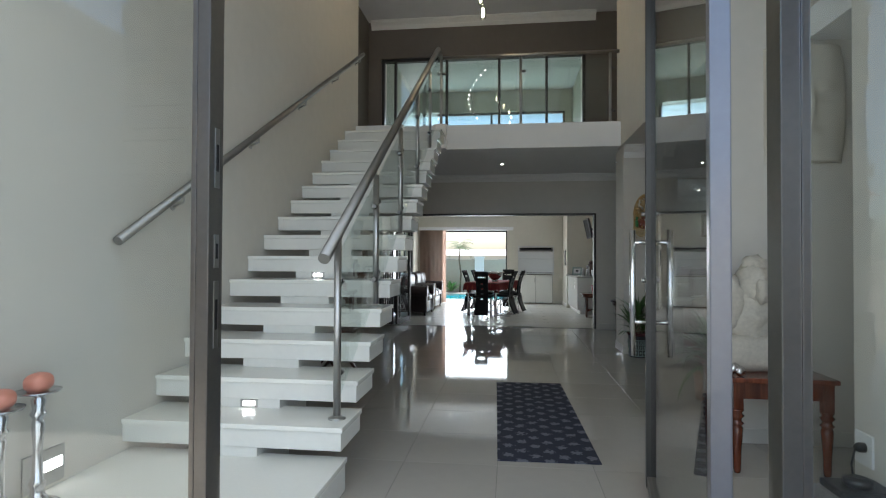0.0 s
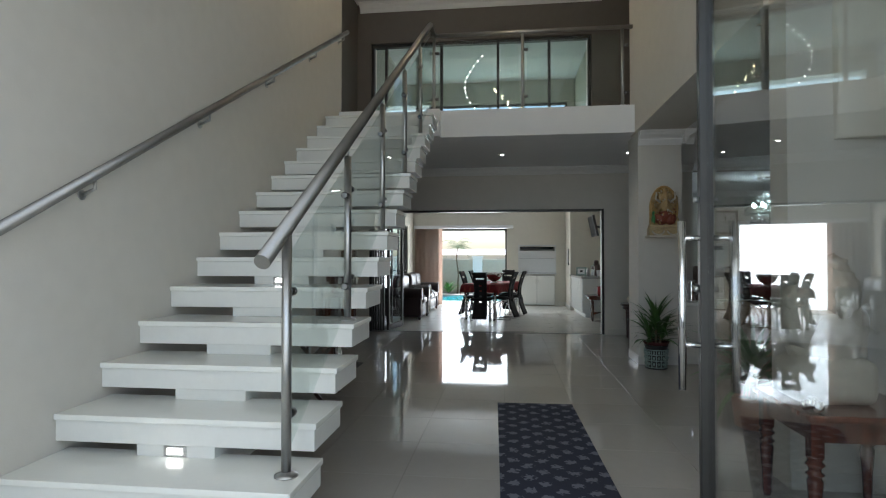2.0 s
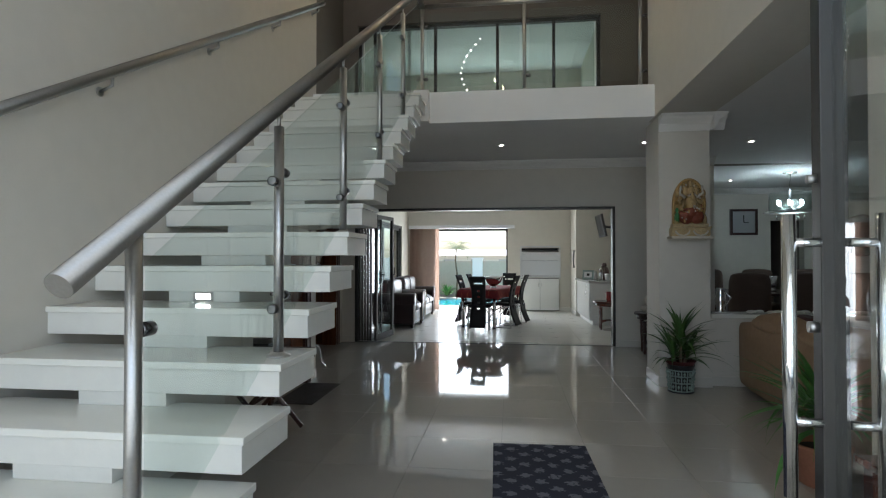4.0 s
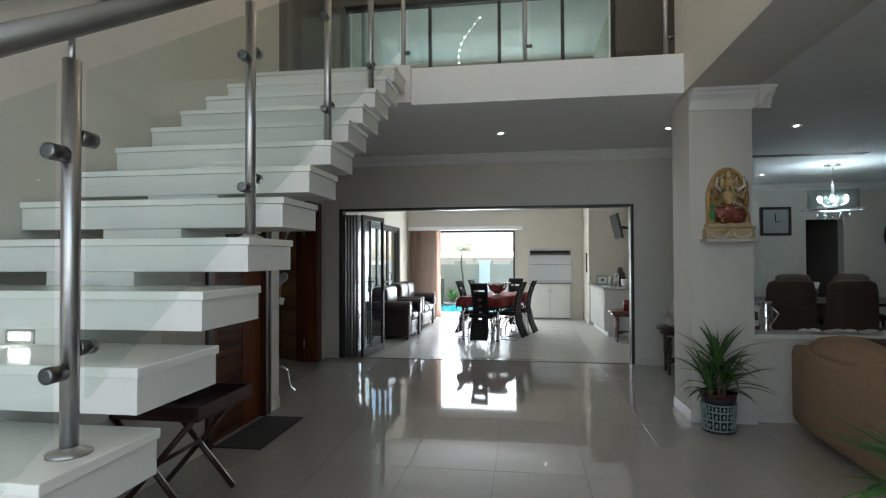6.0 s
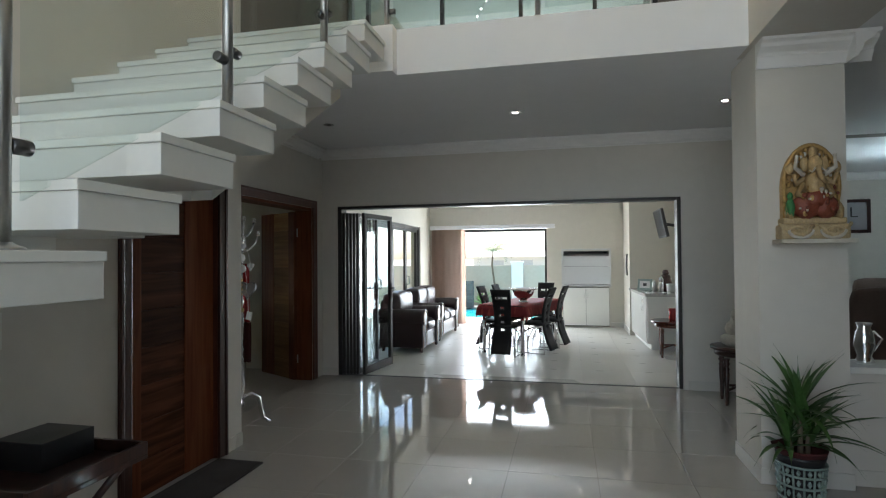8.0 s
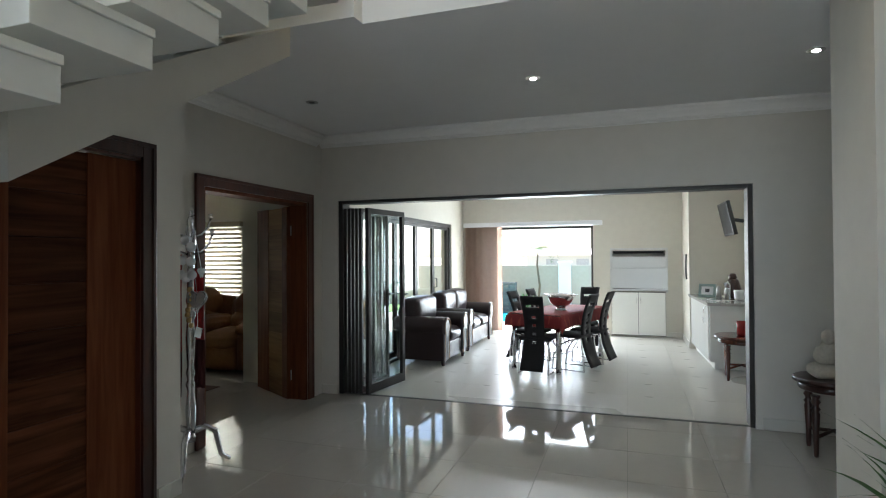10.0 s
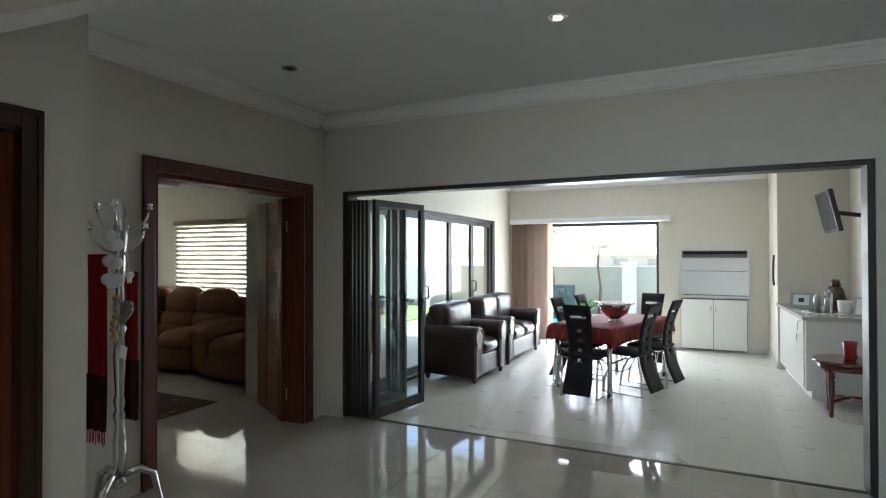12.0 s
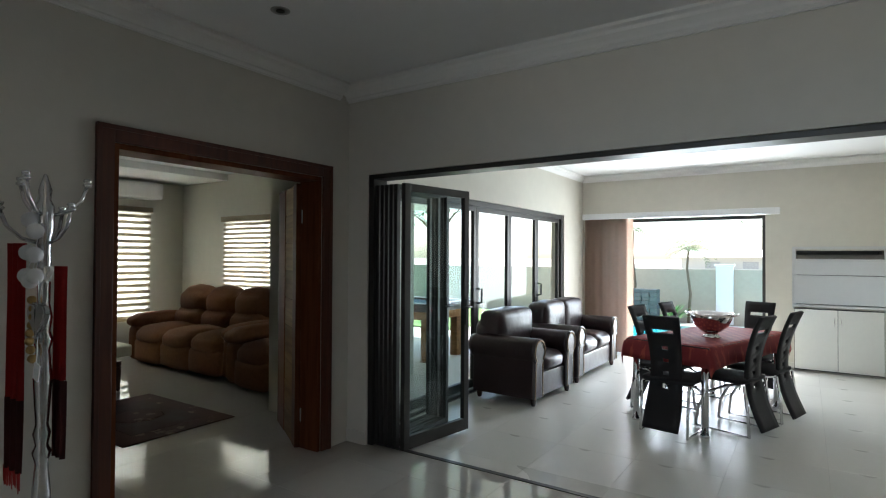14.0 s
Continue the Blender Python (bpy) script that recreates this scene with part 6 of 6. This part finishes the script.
# ---- dining and lounge side ----
dt = thing("long_dining_table", "dark wooden dining table in the dim dining area", "table")
part("tabletop", box(3.6, 6.4, 11.6, 12.9, 0.71, 0.75, 0.01), M_DARKWOOD, dt)
for x in (3.75, 6.25):
    for y in (11.75, 12.75):
        part("leg", box(x - 0.05, x + 0.05, y - 0.05, y + 0.05, 0.002, 0.71, 0.008), M_DARKWOOD, dt)
vc = thing("velvet_chair", "brown velvet high-backed dining chair", "chair", "chairs in the dining area", pose(3.7, 10.9, 0))
part("seat", soft_box(-0.25, 0.25, 0, 0.5, 0.36, 0.48, 0.02, 3, 0.05), M_BROWNCHAIR, vc)
part("backrest", soft_box(-0.27, 0.27, -0.08, 0.06, 0.30, 1.08, 0.02, 4, 0.06), M_BROWNCHAIR, vc)
for x in (-0.21, 0.21):
    for y in (0.0, 0.44):
        part("leg", box(x - 0.02, x + 0.02, y - 0.02, y + 0.02, 0.002, 0.37), M_DARKWOOD, vc)
for x, y, a in ((4.4, 10.9, 0), (5.2, 10.9, 0), (6.0, 10.9, 0), (4.0, 13.5, 180), (4.9, 13.5, 180), (5.8, 13.5, 180), (3.0, 12.2, -90), (7.0, 12.2, 90)):
    copy_thing(vc, pose(x, y, 0, 0, 0, a))
for x, y, h in ((4.6, 12.2, 0.26), (5.0, 12.35, 0.20)):
    o = mesh_object("glass_vase", lathe([(0.06, 0), (0.03, 0.03), (0.05, 0.08), (0.07, h), (0.064, h), (0.045, 0.08)], 20, (x, y, 0.751)), M_CHROME)
    tagged(o, "silver vase on the dark dining table", "vase", "table vases")
jg = mesh_object("silver_jug", merge(lathe([(0.05, 0), (0.055, 0.01), (0.04, 0.05), (0.06, 0.12), (0.05, 0.19), (0.035, 0.23), (0.045, 0.26)], 22, (2.45, 8.53, 0.741)), tube([(2.50, 8.53, 0.95), (2.55, 8.53, 0.90), (2.50, 8.53, 0.82)], 0.007, 8)), M_CHROME)
tagged(jg, "polished silver jug on the half wall shelf", "jug")
tr = thing("table_runner", "scattered white pebbles along the half wall shelf", "runner")
for i in range(18):
    part("pebble", blob((2.75 + 0.09 * i, 8.52 + 0.04 * math.sin(i * 2.3), 0.757), (0.05, 0.035, 0.018), 2, 0.2), M_WHITECLOTH, tr)
cl = thing("wall_clock", "square dark wall clock with a grey dial", "clock")
part("frame", boxes((5.95, 6.0, 14.75, 14.798, 1.50, 2.05), (6.45, 6.5, 14.75, 14.798, 1.50, 2.05), (6.0, 6.45, 14.75, 14.798, 1.50, 1.55), (6.0, 6.45, 14.75, 14.798, 2.0, 2.05)), M_DARKWOOD, cl)
part("dial", box(6.0, 6.45, 14.77, 14.797, 1.55, 2.0), M_ALU_LIGHT, cl)
part("clock_pointer", boxes((6.215, 6.235, 14.765, 14.77, 1.77, 1.92), (6.22, 6.32, 14.764, 14.769, 1.76, 1.775)), M_BLACK, cl)
cl.matrix_basis = pose(-1.05, 0, 0.29)
mi = thing("round_mirror", "round dark-framed wall mirror", "mirror", "", pose(7.48, 14.79, 1.77, 90, 0, 0) @ Matrix.Diagonal((1.15, 1.15, 1, 1)))
part("frame", lathe([(0.26, 0), (0.36, 0.0), (0.38, 0.02), (0.36, 0.04), (0.26, 0.03)], 40), M_DARKWOOD, mi)
part("mirror_glass", lathe([(0.262, 0.002), (0.262, 0.012)], 40), M_CHROME, mi)
ch = thing("drum_chandelier", "drum chandelier with crystal drops and cool lamps", "chandelier", "", pose(5.0, 12.45, 0))
part("rose", lathe([(0.10, SLABB - 0.03), (0.11, SLABB - 0.012), (0.11, SLABB - 0.001)], 24), M_CHROME, ch)
part("chain", tube([(0, 0, SLABB - 0.03), (0.012, 0, 2.66), (-0.012, 0, 2.58), (0, 0, 2.47)], 0.007, 8), M_CHROME, ch)
sh = part("shade", lathe([(0.32, 2.10), (0.322, 2.10), (0.322, 2.42), (0.32, 2.42), (0.318, 2.11)], 40), M_GLASS_GREEN, ch, "translucent drum shade")
sh.visible_shadow = False
part("ring", merge(tube([(0.40 * math.cos(a), 0.40 * math.sin(a), 2.09) for a in np.linspace(0, 2 * math.pi, 41)], 0.008, 6), tube([(0, 0, 2.12), (0, 0, 2.47)], 0.02, 10)), M_CHROME, ch)
for i in range(6):
    a = radians(60 * i)
    am = part("lamp_arm", tube([(0, 0, 2.16), (0.09 * math.cos(a), 0.09 * math.sin(a), 2.13), (0.19 * math.cos(a), 0.19 * math.sin(a), 2.20)], 0.008, 8), M_CHROME, ch)
    part("bulb", blob((0.19 * math.cos(a), 0.19 * math.sin(a), 2.25), (0.022, 0.022, 0.045), 2), M_BULBW, am)
for i in range(12):
    a = radians(30 * i)
    r = 0.20 if i % 2 else 0.10
    part("crystal", merge(tube([(r * math.cos(a), r * math.sin(a), 2.09), (r * math.cos(a), r * math.sin(a), 2.03)], 0.003, 5), blob((r * math.cos(a), r * math.sin(a), 2.0 - 0.03 * (i % 2 == 0)), (0.02, 0.02, 0.028), 2)), M_CHROME, ch)
chl = bpy.data.lights.new("chandelier_light", "POINT")
chl.energy, chl.color, chl.shadow_soft_size = 6, (0.78, 0.95, 1.0), 0.12
new("chandelier_light", chl).matrix_world = pose(5.0, 12.45, 2.36)

# ---- tv room ----
def zebra_blind(name, label, x0, x1, z0, z1, m):
    """A zebra roller blind in the xz plane: solid and sheer bands by turns."""
    t = thing(name, label, "blind", "zebra blinds", m)
    part("headbox", box(x0 - 0.06, x1 + 0.06, -0.05, 0.03, z1 + 0.02, z1 + 0.10, 0.006), M_BLIND, t)
    n = 17
    h = (z1 + 0.03 - z0) / n
    for i in range(n):
        z = z0 + i * h
        part("band", box(x0 - 0.04, x1 + 0.04, -0.010 - 0.004 * (i % 2), -0.007 - 0.004 * (i % 2), z, z + h * 0.52), M_BLIND, t, "solid cream band")
        part("sheer_band", box(x0 - 0.04, x1 + 0.04, -0.008, -0.0065, z + h * 0.52, z + h), M_SHEER, t, "sheer white band")
    part("bottom_bar", box(x0 - 0.04, x1 + 0.04, -0.016, 0.0, z0 - 0.025, z0, 0.003), M_BLIND, t)


zebra_blind("zebra_blind", "cream banded roller blind lowered over the window", -6.9, -5.1, 0.75, 1.95, pose(0, 12.885, 0))
zebra_blind("zebra_blind", "cream banded roller blind lowered over the side window", 10.8, 12.3, 0.45, 2.1, pose(-8.085, 0, 0, 0, 0, 90))
def window_unit(name, axis, p, a0, a1, z0, z1):
    """Aluminium window set in a wall: p is the plane, a0..a1 its length."""
    w = tagged(thing(name, "aluminium-framed window behind a blind", "window"), "", "", "", "structure")
    mid = (a0 + a1) / 2
    bars = [(a0 + 0.002, a0 + 0.05, z0 + 0.002, z1 - 0.002), (a1 - 0.05, a1 - 0.002, z0 + 0.002, z1 - 0.002), (a0 + 0.05, a1 - 0.05, z1 - 0.05, z1 - 0.002), (a0 + 0.05, a1 - 0.05, z0 + 0.002, z0 + 0.05), (mid - 0.025, mid + 0.025, z0 + 0.05, z1 - 0.05)]
    flip = lambda u0, u1, q0, q1, w0, w1: (u0, u1, q0, q1, w0, w1) if axis == "y" else (q0, q1, u0, u1, w0, w1)
    part("window_frame", boxes(*[flip(u0, u1, p - 0.03, p + 0.03, w0, w1) for u0, u1, w0, w1 in bars]), M_ALU, w)
    pane("pane", box(*flip(a0 + 0.05, a1 - 0.05, p - 0.003, p + 0.003, z0 + 0.05, z1 - 0.05)), M_GLASS, w)


window_unit("window_1", "y", 13.0, -6.9, -5.1, 0.75, 1.95)
window_unit("window_2", "x", -8.2, 10.8, 12.3, 0.45, 2.1)
ac = thing("air_conditioner", "white wall-mounted split air conditioner", "air conditioner")
part("body", soft_box(-8.095, -7.88, 11.45, 12.45, 2.32, 2.60, 0.004, 4, 0.05), M_PAINTWHITE, ac)
part("louvre", box(-7.90, -7.87, 11.5, 12.4, 2.34, 2.39, 0.006), M_PAINTWHITE, ac)
pj = thing("projector", "small grey ceiling projector", "projector")
part("body", box(-4.35, -4.0, 10.7, 10.95, 2.46, 2.54, 0.015), M_ALU_LIGHT, pj)
part("lens", lathe([(0.03, 0), (0.03, 0.02)], 16, m=pose(-4.0, 10.8, 2.50, 0, 90, 0)), M_BLACK, pj)
part("bracket", tube([(-4.18, 10.82, 2.54), (-4.18, 10.82, 2.72)], 0.02, 8), M_ALU_LIGHT, pj)
sp = thing("wall_speaker", "small black wall loudspeaker", "speaker")
part("cabinet", box(-3.72, -3.60, 12.78, 12.898, 1.15, 1.38, 0.006), M_BLACK, sp)
r2 = thing("persian_rug", "dark red patterned rug on the television room floor", "rug")
part("border", box(-5.05, -3.62, 9.75, 10.72, 0.001, 0.008, 0.003), M_RUG2, r2)
part("field", box(-4.85, -3.82, 9.92, 10.55, 0.008, 0.010), mat("dark_rug_field", (0.045, 0.016, 0.014), 0.95, var=0.3, scale=16), r2)
part("medallion", lathe([(0.22, 0.010), (0.20, 0.0115)], 8, (-4.33, 10.23, 0)), M_RUG2, r2, "pale floral medallion")
ot = thing("coffee_table", "low table under a white lace cloth", "table")
part("cloth", soft_box(-6.45, -5.35, 9.9, 10.7, 0.36, 0.50, 0.005, 4, 0.03), M_WHITECLOTH, ot)
for x in (-6.35, -5.45):
    for y in (10.0, 10.6):
        part("leg", lathe(turned_leg(0.37, 0.03), 12, (x, y, 0.002)), M_DARKWOOD, ot)

# ---- garden beyond the doors ----
structure("ground", boxes((-400, 400, -400, FACADE - 0.06, -0.40, -0.06), (-400, 400, BY + 4.8, 400, -0.40, -0.06), (-400, -8.31, FACADE - 0.06, BY + 4.8, -0.40, -0.06), (9.21, 400, FACADE - 0.06, BY + 4.8, -0.40, -0.06)), M_GROUND, "dry ground reaching to the horizon", "ground")
structure("porch_floor", box(-6, 6, -4, FACADE - 0.001, -0.25, -0.004), M_PAVE, "pale paved porch before the entrance", "paving")
structure("paving_pool", boxes((-8.3, 9.2, BY + 0.25, 17.7, -0.25, -0.012), (-8.3, -3.2, 17.7, BY + 4.8, -0.25, -0.012), (3.2, 9.2, 17.7, BY + 4.8, -0.25, -0.012), (-3.2, 3.2, 20.3, BY + 4.8, -0.25, -0.012)), M_PAVE, "pale paving round the pool", "paving")
structure("pool_water", box(-3.2, 3.2, 17.7, 20.3, -0.25, -0.05), M_POOL, "clear turquoise pool water", "water")
structure("paving_patio", boxes((-8.3, BX0 - 0.2, 13.11, BY + 0.25, -0.24, -0.002), (-3.39, BX0 - 0.2, 11.24, 13.11, -0.24, -0.002)), M_PAVE, "pale paved covered patio", "paving")
structure("lawn", box(-16, -8.31, 10, 30, -0.2, -0.03), M_GRASS, "short green lawn", "lawn")
structure("lawn_pool", box(-11.0, -5.2, 16.8, 20.9, -0.05, 0.012), M_GRASS, "short green lawn beside the pool", "lawn")
structure("boundary_wall_north", boxes((-16, 12, 21.2, 21.4, -0.06, 1.19)), M_BOUNDARY, "beige plastered garden boundary wall", "garden wall")
structure("boundary_wall_west", boxes((-14.2, -14.0, 8, 21.2, -0.06, 1.8)), M_BOUNDARY, "beige plastered garden boundary wall", "garden wall")
for x in (-0.85, -3.9, 2.3):
    o = thing("wall_pier", "white plastered pier of the garden wall", "pier", "garden wall piers")
    part("shaft", box(x - 0.17, x + 0.17, 21.08, 21.2, -0.012, 1.26, 0.008), M_PAINTWHITE, o)
    part("cap", box(x - 0.20, x + 0.20, 21.05, 21.2, 1.26, 1.31, 0.006), M_PAINTWHITE, o)
structure("patio_roof", boxes((-8.3, BX0 - 0.2, 13.11, 16.35, 2.35, 2.5), (-3.39, BX0 - 0.2, 11.24, 13.11, 2.35, 2.5)), M_CEIL, "white roof of the covered patio", "roof")
for x, y in ((-8.1, 16.2), (-5.2, 16.2)):
    o = thing("patio_post", "square cream patio post", "post", "patio posts")
    part("shaft", box(x - 0.12, x + 0.12, y - 0.12, y + 0.12, -0.01, 2.35, 0.008), M_WALL2, o)
ptb = thing("pool_table", "pool table with a blue cloth on the covered patio", "pool table")
part("cloth", box(-5.18, -3.62, 13.72, 14.58, 0.755, 0.775), mat("blue_baize", (0.02, 0.10, 0.17), 0.9, var=0.1, scale=20), ptb, "blue baize playing surface")
for q in ((-5.3, -3.5, 13.6, 13.72), (-5.3, -3.5, 14.58, 14.7), (-5.3, -5.18, 13.72, 14.58), (-3.62, -3.5, 13.72, 14.58)):
    part("cushion_rail", box(*q, 0.70, 0.81, 0.012), M_DARKWOOD, ptb)
part("bed", box(-5.22, -3.58, 13.68, 14.62, 0.58, 0.754, 0.01), M_OAK, ptb)
for x in (-5.12, -3.68):
    for y in (13.78, 14.52):
        part("leg", box(x - 0.06, x + 0.06, y - 0.06, y + 0.06, -0.001, 0.58, 0.01), M_OAK, ptb)
pln = thing("stone_planter", "stacked dark stone planter beside the pool", "planter")
rs = random.Random(3)
for i in range(9):
    for j in range(4):
        part("stone", box(-1.95 + 0.17 * j + rs.uniform(-0.01, 0.01), -1.79 + 0.17 * j, 18.9 - 1.3 + rs.uniform(-0.02, 0.02), 19.2 - 1.3, -0.011 + 0.085 * i, 0.07 + 0.085 * i, 0.008), M_DARKSTONE, pln)
pln.matrix_basis = pose(-0.78, 2.55, 0)
ag = thing("agave", "pale green spiky agave by the garden wall", "plant")
bm = bmesh.new()
ra = random.Random(12)
for i in range(40):
    blade(bm, (-1.85, 20.75, 0.02), ra.uniform(0, 6.283), ra.uniform(0.4, 0.65), ra.uniform(0.3, 1.0), 0.03, ra.uniform(0.4, 1.4))
part("leaves", bm, M_LEAFBRIGHT, ag)


def small_palm(x, y, h, name, label):
    t = thing(name, label, "tree")
    part("trunk", tube([(x, y, -0.02), (x + 0.04, y, h * 0.4), (x - 0.03, y, h * 0.75), (x, y, h)], 0.035, 10, 0.022), M_BARK, t)
    bm = bmesh.new()
    rr_ = random.Random(int(h * 100))
    for i in range(16):
        az, lift, ln = rr_.uniform(0, 6.283), rr_.uniform(0.1, 1.3), rr_.uniform(0.5, 0.8)
        d = Vector((math.cos(az), math.sin(az), 0))
        p = Vector((x, y, h))
        for k in range(9):
            e = lift - k * 0.2
            p = p + (d * math.cos(e) + Vector((0, 0, math.sin(e)))) * ln / 9
            for s in (-1, 1):
                blade(bm, p, az + s * 1.0, 0.26 * (1 - k / 14), 0.8, 0.010, -0.1)
    part("crown", bm, M_LEAF, t)


small_palm(-1.55, 20.9, 1.62, "garden_palm", "young palm standing against the garden wall")
small_palm(-2.75, 20.9, 2.1, "garden_palm", "bare-trunked young palm by the pool")


def leafy_tree(x, y, h, r, seed):
    t = thing("garden_tree", "leafy green tree beyond the garden wall", "tree")
    rr_ = random.Random(seed)
    bm = tube([(x, y, -0.06), (x + 0.1, y, h * 0.35), (x, y + 0.1, h * 0.6)], 0.16, 10, 0.09)
    tips = []
    for i in range(9):
        a, e = rr_.uniform(0, 6.283), rr_.uniform(0.2, 1.2)
        q = Vector((x + r * 0.75 * math.cos(a) * math.cos(e), y + r * 0.75 * math.sin(a) * math.cos(e), h * 0.62 + r * math.sin(e)))
        add_tube(bm, [(x, y + 0.05, h * 0.5), (Vector((x, y, h * 0.55)) + q) / 2, q], 0.06, 6, 0.015)
        tips.append(q)
    part("trunk", bm, M_BARK, t)
    lv = bmesh.new()
    for q in tips:
        for _ in range(170):
            p = q + Vector((rr_.gauss(0, r * 0.28), rr_.gauss(0, r * 0.28), rr_.gauss(0, r * 0.22)))
            a, s = rr_.uniform(0, 6.283), rr_.uniform(0.05, 0.10)
            u = Vector((math.cos(a), math.sin(a), rr_.uniform(-0.6, 0.6))) * s
            w = Vector((-math.sin(a), math.cos(a), rr_.uniform(-0.6, 0.6))) * s * 0.5
            lv.faces.new([lv.verts.new(p + d) for d in (-u, w, u, -w)])
    part("crown", lv, M_LEAF, t)


leafy_tree(0.35, 25.5, 4.2, 1.4, 5)
leafy_tree(-12.3, 17.8, 3.6, 1.5, 8)
leafy_tree(-10.2, 23.6, 4.2, 1.6, 11)
nb = thing("neighbour_house", "pale neighbouring house with a light roof", "house")
part("wall", box(-9, 2.0, 62, 70, -0.06, 1.5), M_WALL2, nb)
part("roof", prism([(61.4, 1.5), (66, 2.2), (70.6, 1.5)], 0, -9.6, 2.6), M_CEIL, nb)
for x in (-7, -4, -1):
    part("window", box(x, x + 1.2, 61.95, 62.0, 0.5, 1.1), M_COUNTER, nb)

# porch pillars and the street side behind the viewer
for x in (-2.07, 2.05):
    pi = thing("porch_pillar", "porch pillar clad in stacked ledgestone strips", "pillar", "porch pillars")
    part("core", box(x - 0.32, x + 0.32, -0.32, 0.32, -0.004, 6.02), M_GROUT, pi)
    rs = random.Random(int(x * 10) + 60)
    for i in range(75):
        z = 0.0 + i * 0.08
        o = rs.uniform(0.0, 0.03)
        part("stone_strip", box(x - 0.33 - o, x + 0.33 + o, -0.33 - o, 0.33 + o, z + 0.003, z + 0.077), M_LEDGE, pi)
structure("wall_wing_west", box(-5.3, -5.0, -8.0, FACADE - 0.002, -0.06, 4.3), M_WALL, "greige plastered wing wall beside the porch", "wall")
# added out of view; reaches to the facade to block sun from the glazing
structure("porch_shade_roof", boxes((-7.0, 7.0, -3.0, 2.2, 6.02, 6.25)), M_CEIL, "white porch roof slab, unseen, sized to shade the entrance", "roof")
st = thing("street_house", "pale house across the road with a clay roof", "house")
part("wall", box(2, 22, -44, -34, -0.06, 5.2), M_WALL2, st)
part("roof", prism([(-45, 5.2), (-39, 7.6), (-33, 5.2)], 0, 1, 23), M_ROOF, st)
for x in (5, 9, 13, 17):
    for z in (1.0, 3.6):
        part("window", box(x, x + 1.4, -34.0, -33.95, z, z + 1.1), M_ALU, st)

# ---- floor tiles ----
PITCH, J, OX, OY = 0.58, 0.0028, 0.20, 0.10


def tile_mesh(name, w, d, material):
    bm = box(-w / 2, w / 2, -d / 2, d / 2, -0.008, 0.0)
    bmesh.ops.bevel(bm, geom=[e for e in bm.edges if all(v.co.z > -0.001 for v in e.verts)], offset=0.0004, segments=1, affect="EDGES")
    me = bpy.data.meshes.new(name)
    bm.to_mesh(me)
    bm.free()
    me.materials.append(material)
    return me


TM = {1: tile_mesh("tile", PITCH - J, PITCH - J, M_TILE), 2: tile_mesh("tile_satin", PITCH - 0.001, PITCH - 0.001, M_TILE2)}


def lay(x0, x1, y0, y1, kind, single):
    """Tiles on the common grid, cut at the edges of the area; whole ones nearest the walk are pieces of the floor."""
    rest = bmesh.new()
    i0, i1 = math.floor((x0 - OX) / PITCH), math.ceil((x1 - OX) / PITCH)
    j0, j1 = math.floor((y0 - OY) / PITCH), math.ceil((y1 - OY) / PITCH)
    for i in range(i0, i1):
        for j in range(j0, j1):
            a0, a1 = max(x0, OX + i * PITCH), min(x1, OX + (i + 1) * PITCH)
            b0, b1 = max(y0, OY + j * PITCH), min(y1, OY + (j + 1) * PITCH)
            if a1 - a0 < 0.01 or b1 - b0 < 0.01:
                continue
            whole = a1 - a0 > PITCH - 0.001 and b1 - b0 > PITCH - 0.001
            if whole and single:
                o = new("tile", TM[kind])
                o.parent = floor
                o.location = ((a0 + a1) / 2, (b0 + b1) / 2, random.uniform(-0.0001, 0.0001))
            else:
                add_box(rest, a0 + J / 4, a1 - J / 4, b0 + J / 4, b1 - J / 4, -0.008, 0.0)
    ob = part("tile_field", rest, M_TILE if kind == 1 else M_TILE2, floor)
    tagged(ob, "", "", "", "stuff")


lay(-2.36, 2.30, FACADE + 0.06, WALL_Y + 0.06, 1, True)
lay(-2.30, 2.50, WALL_Y + 0.10, BY + 0.2, 2, True)
lay(2.30, 9.0, 3.86, 14.8, 1, False)
lay(-8.1, -3.55, 7.0, 12.9, 1, False)
lay(-3.55, -2.36, 7.0, 11.03, 1, False)
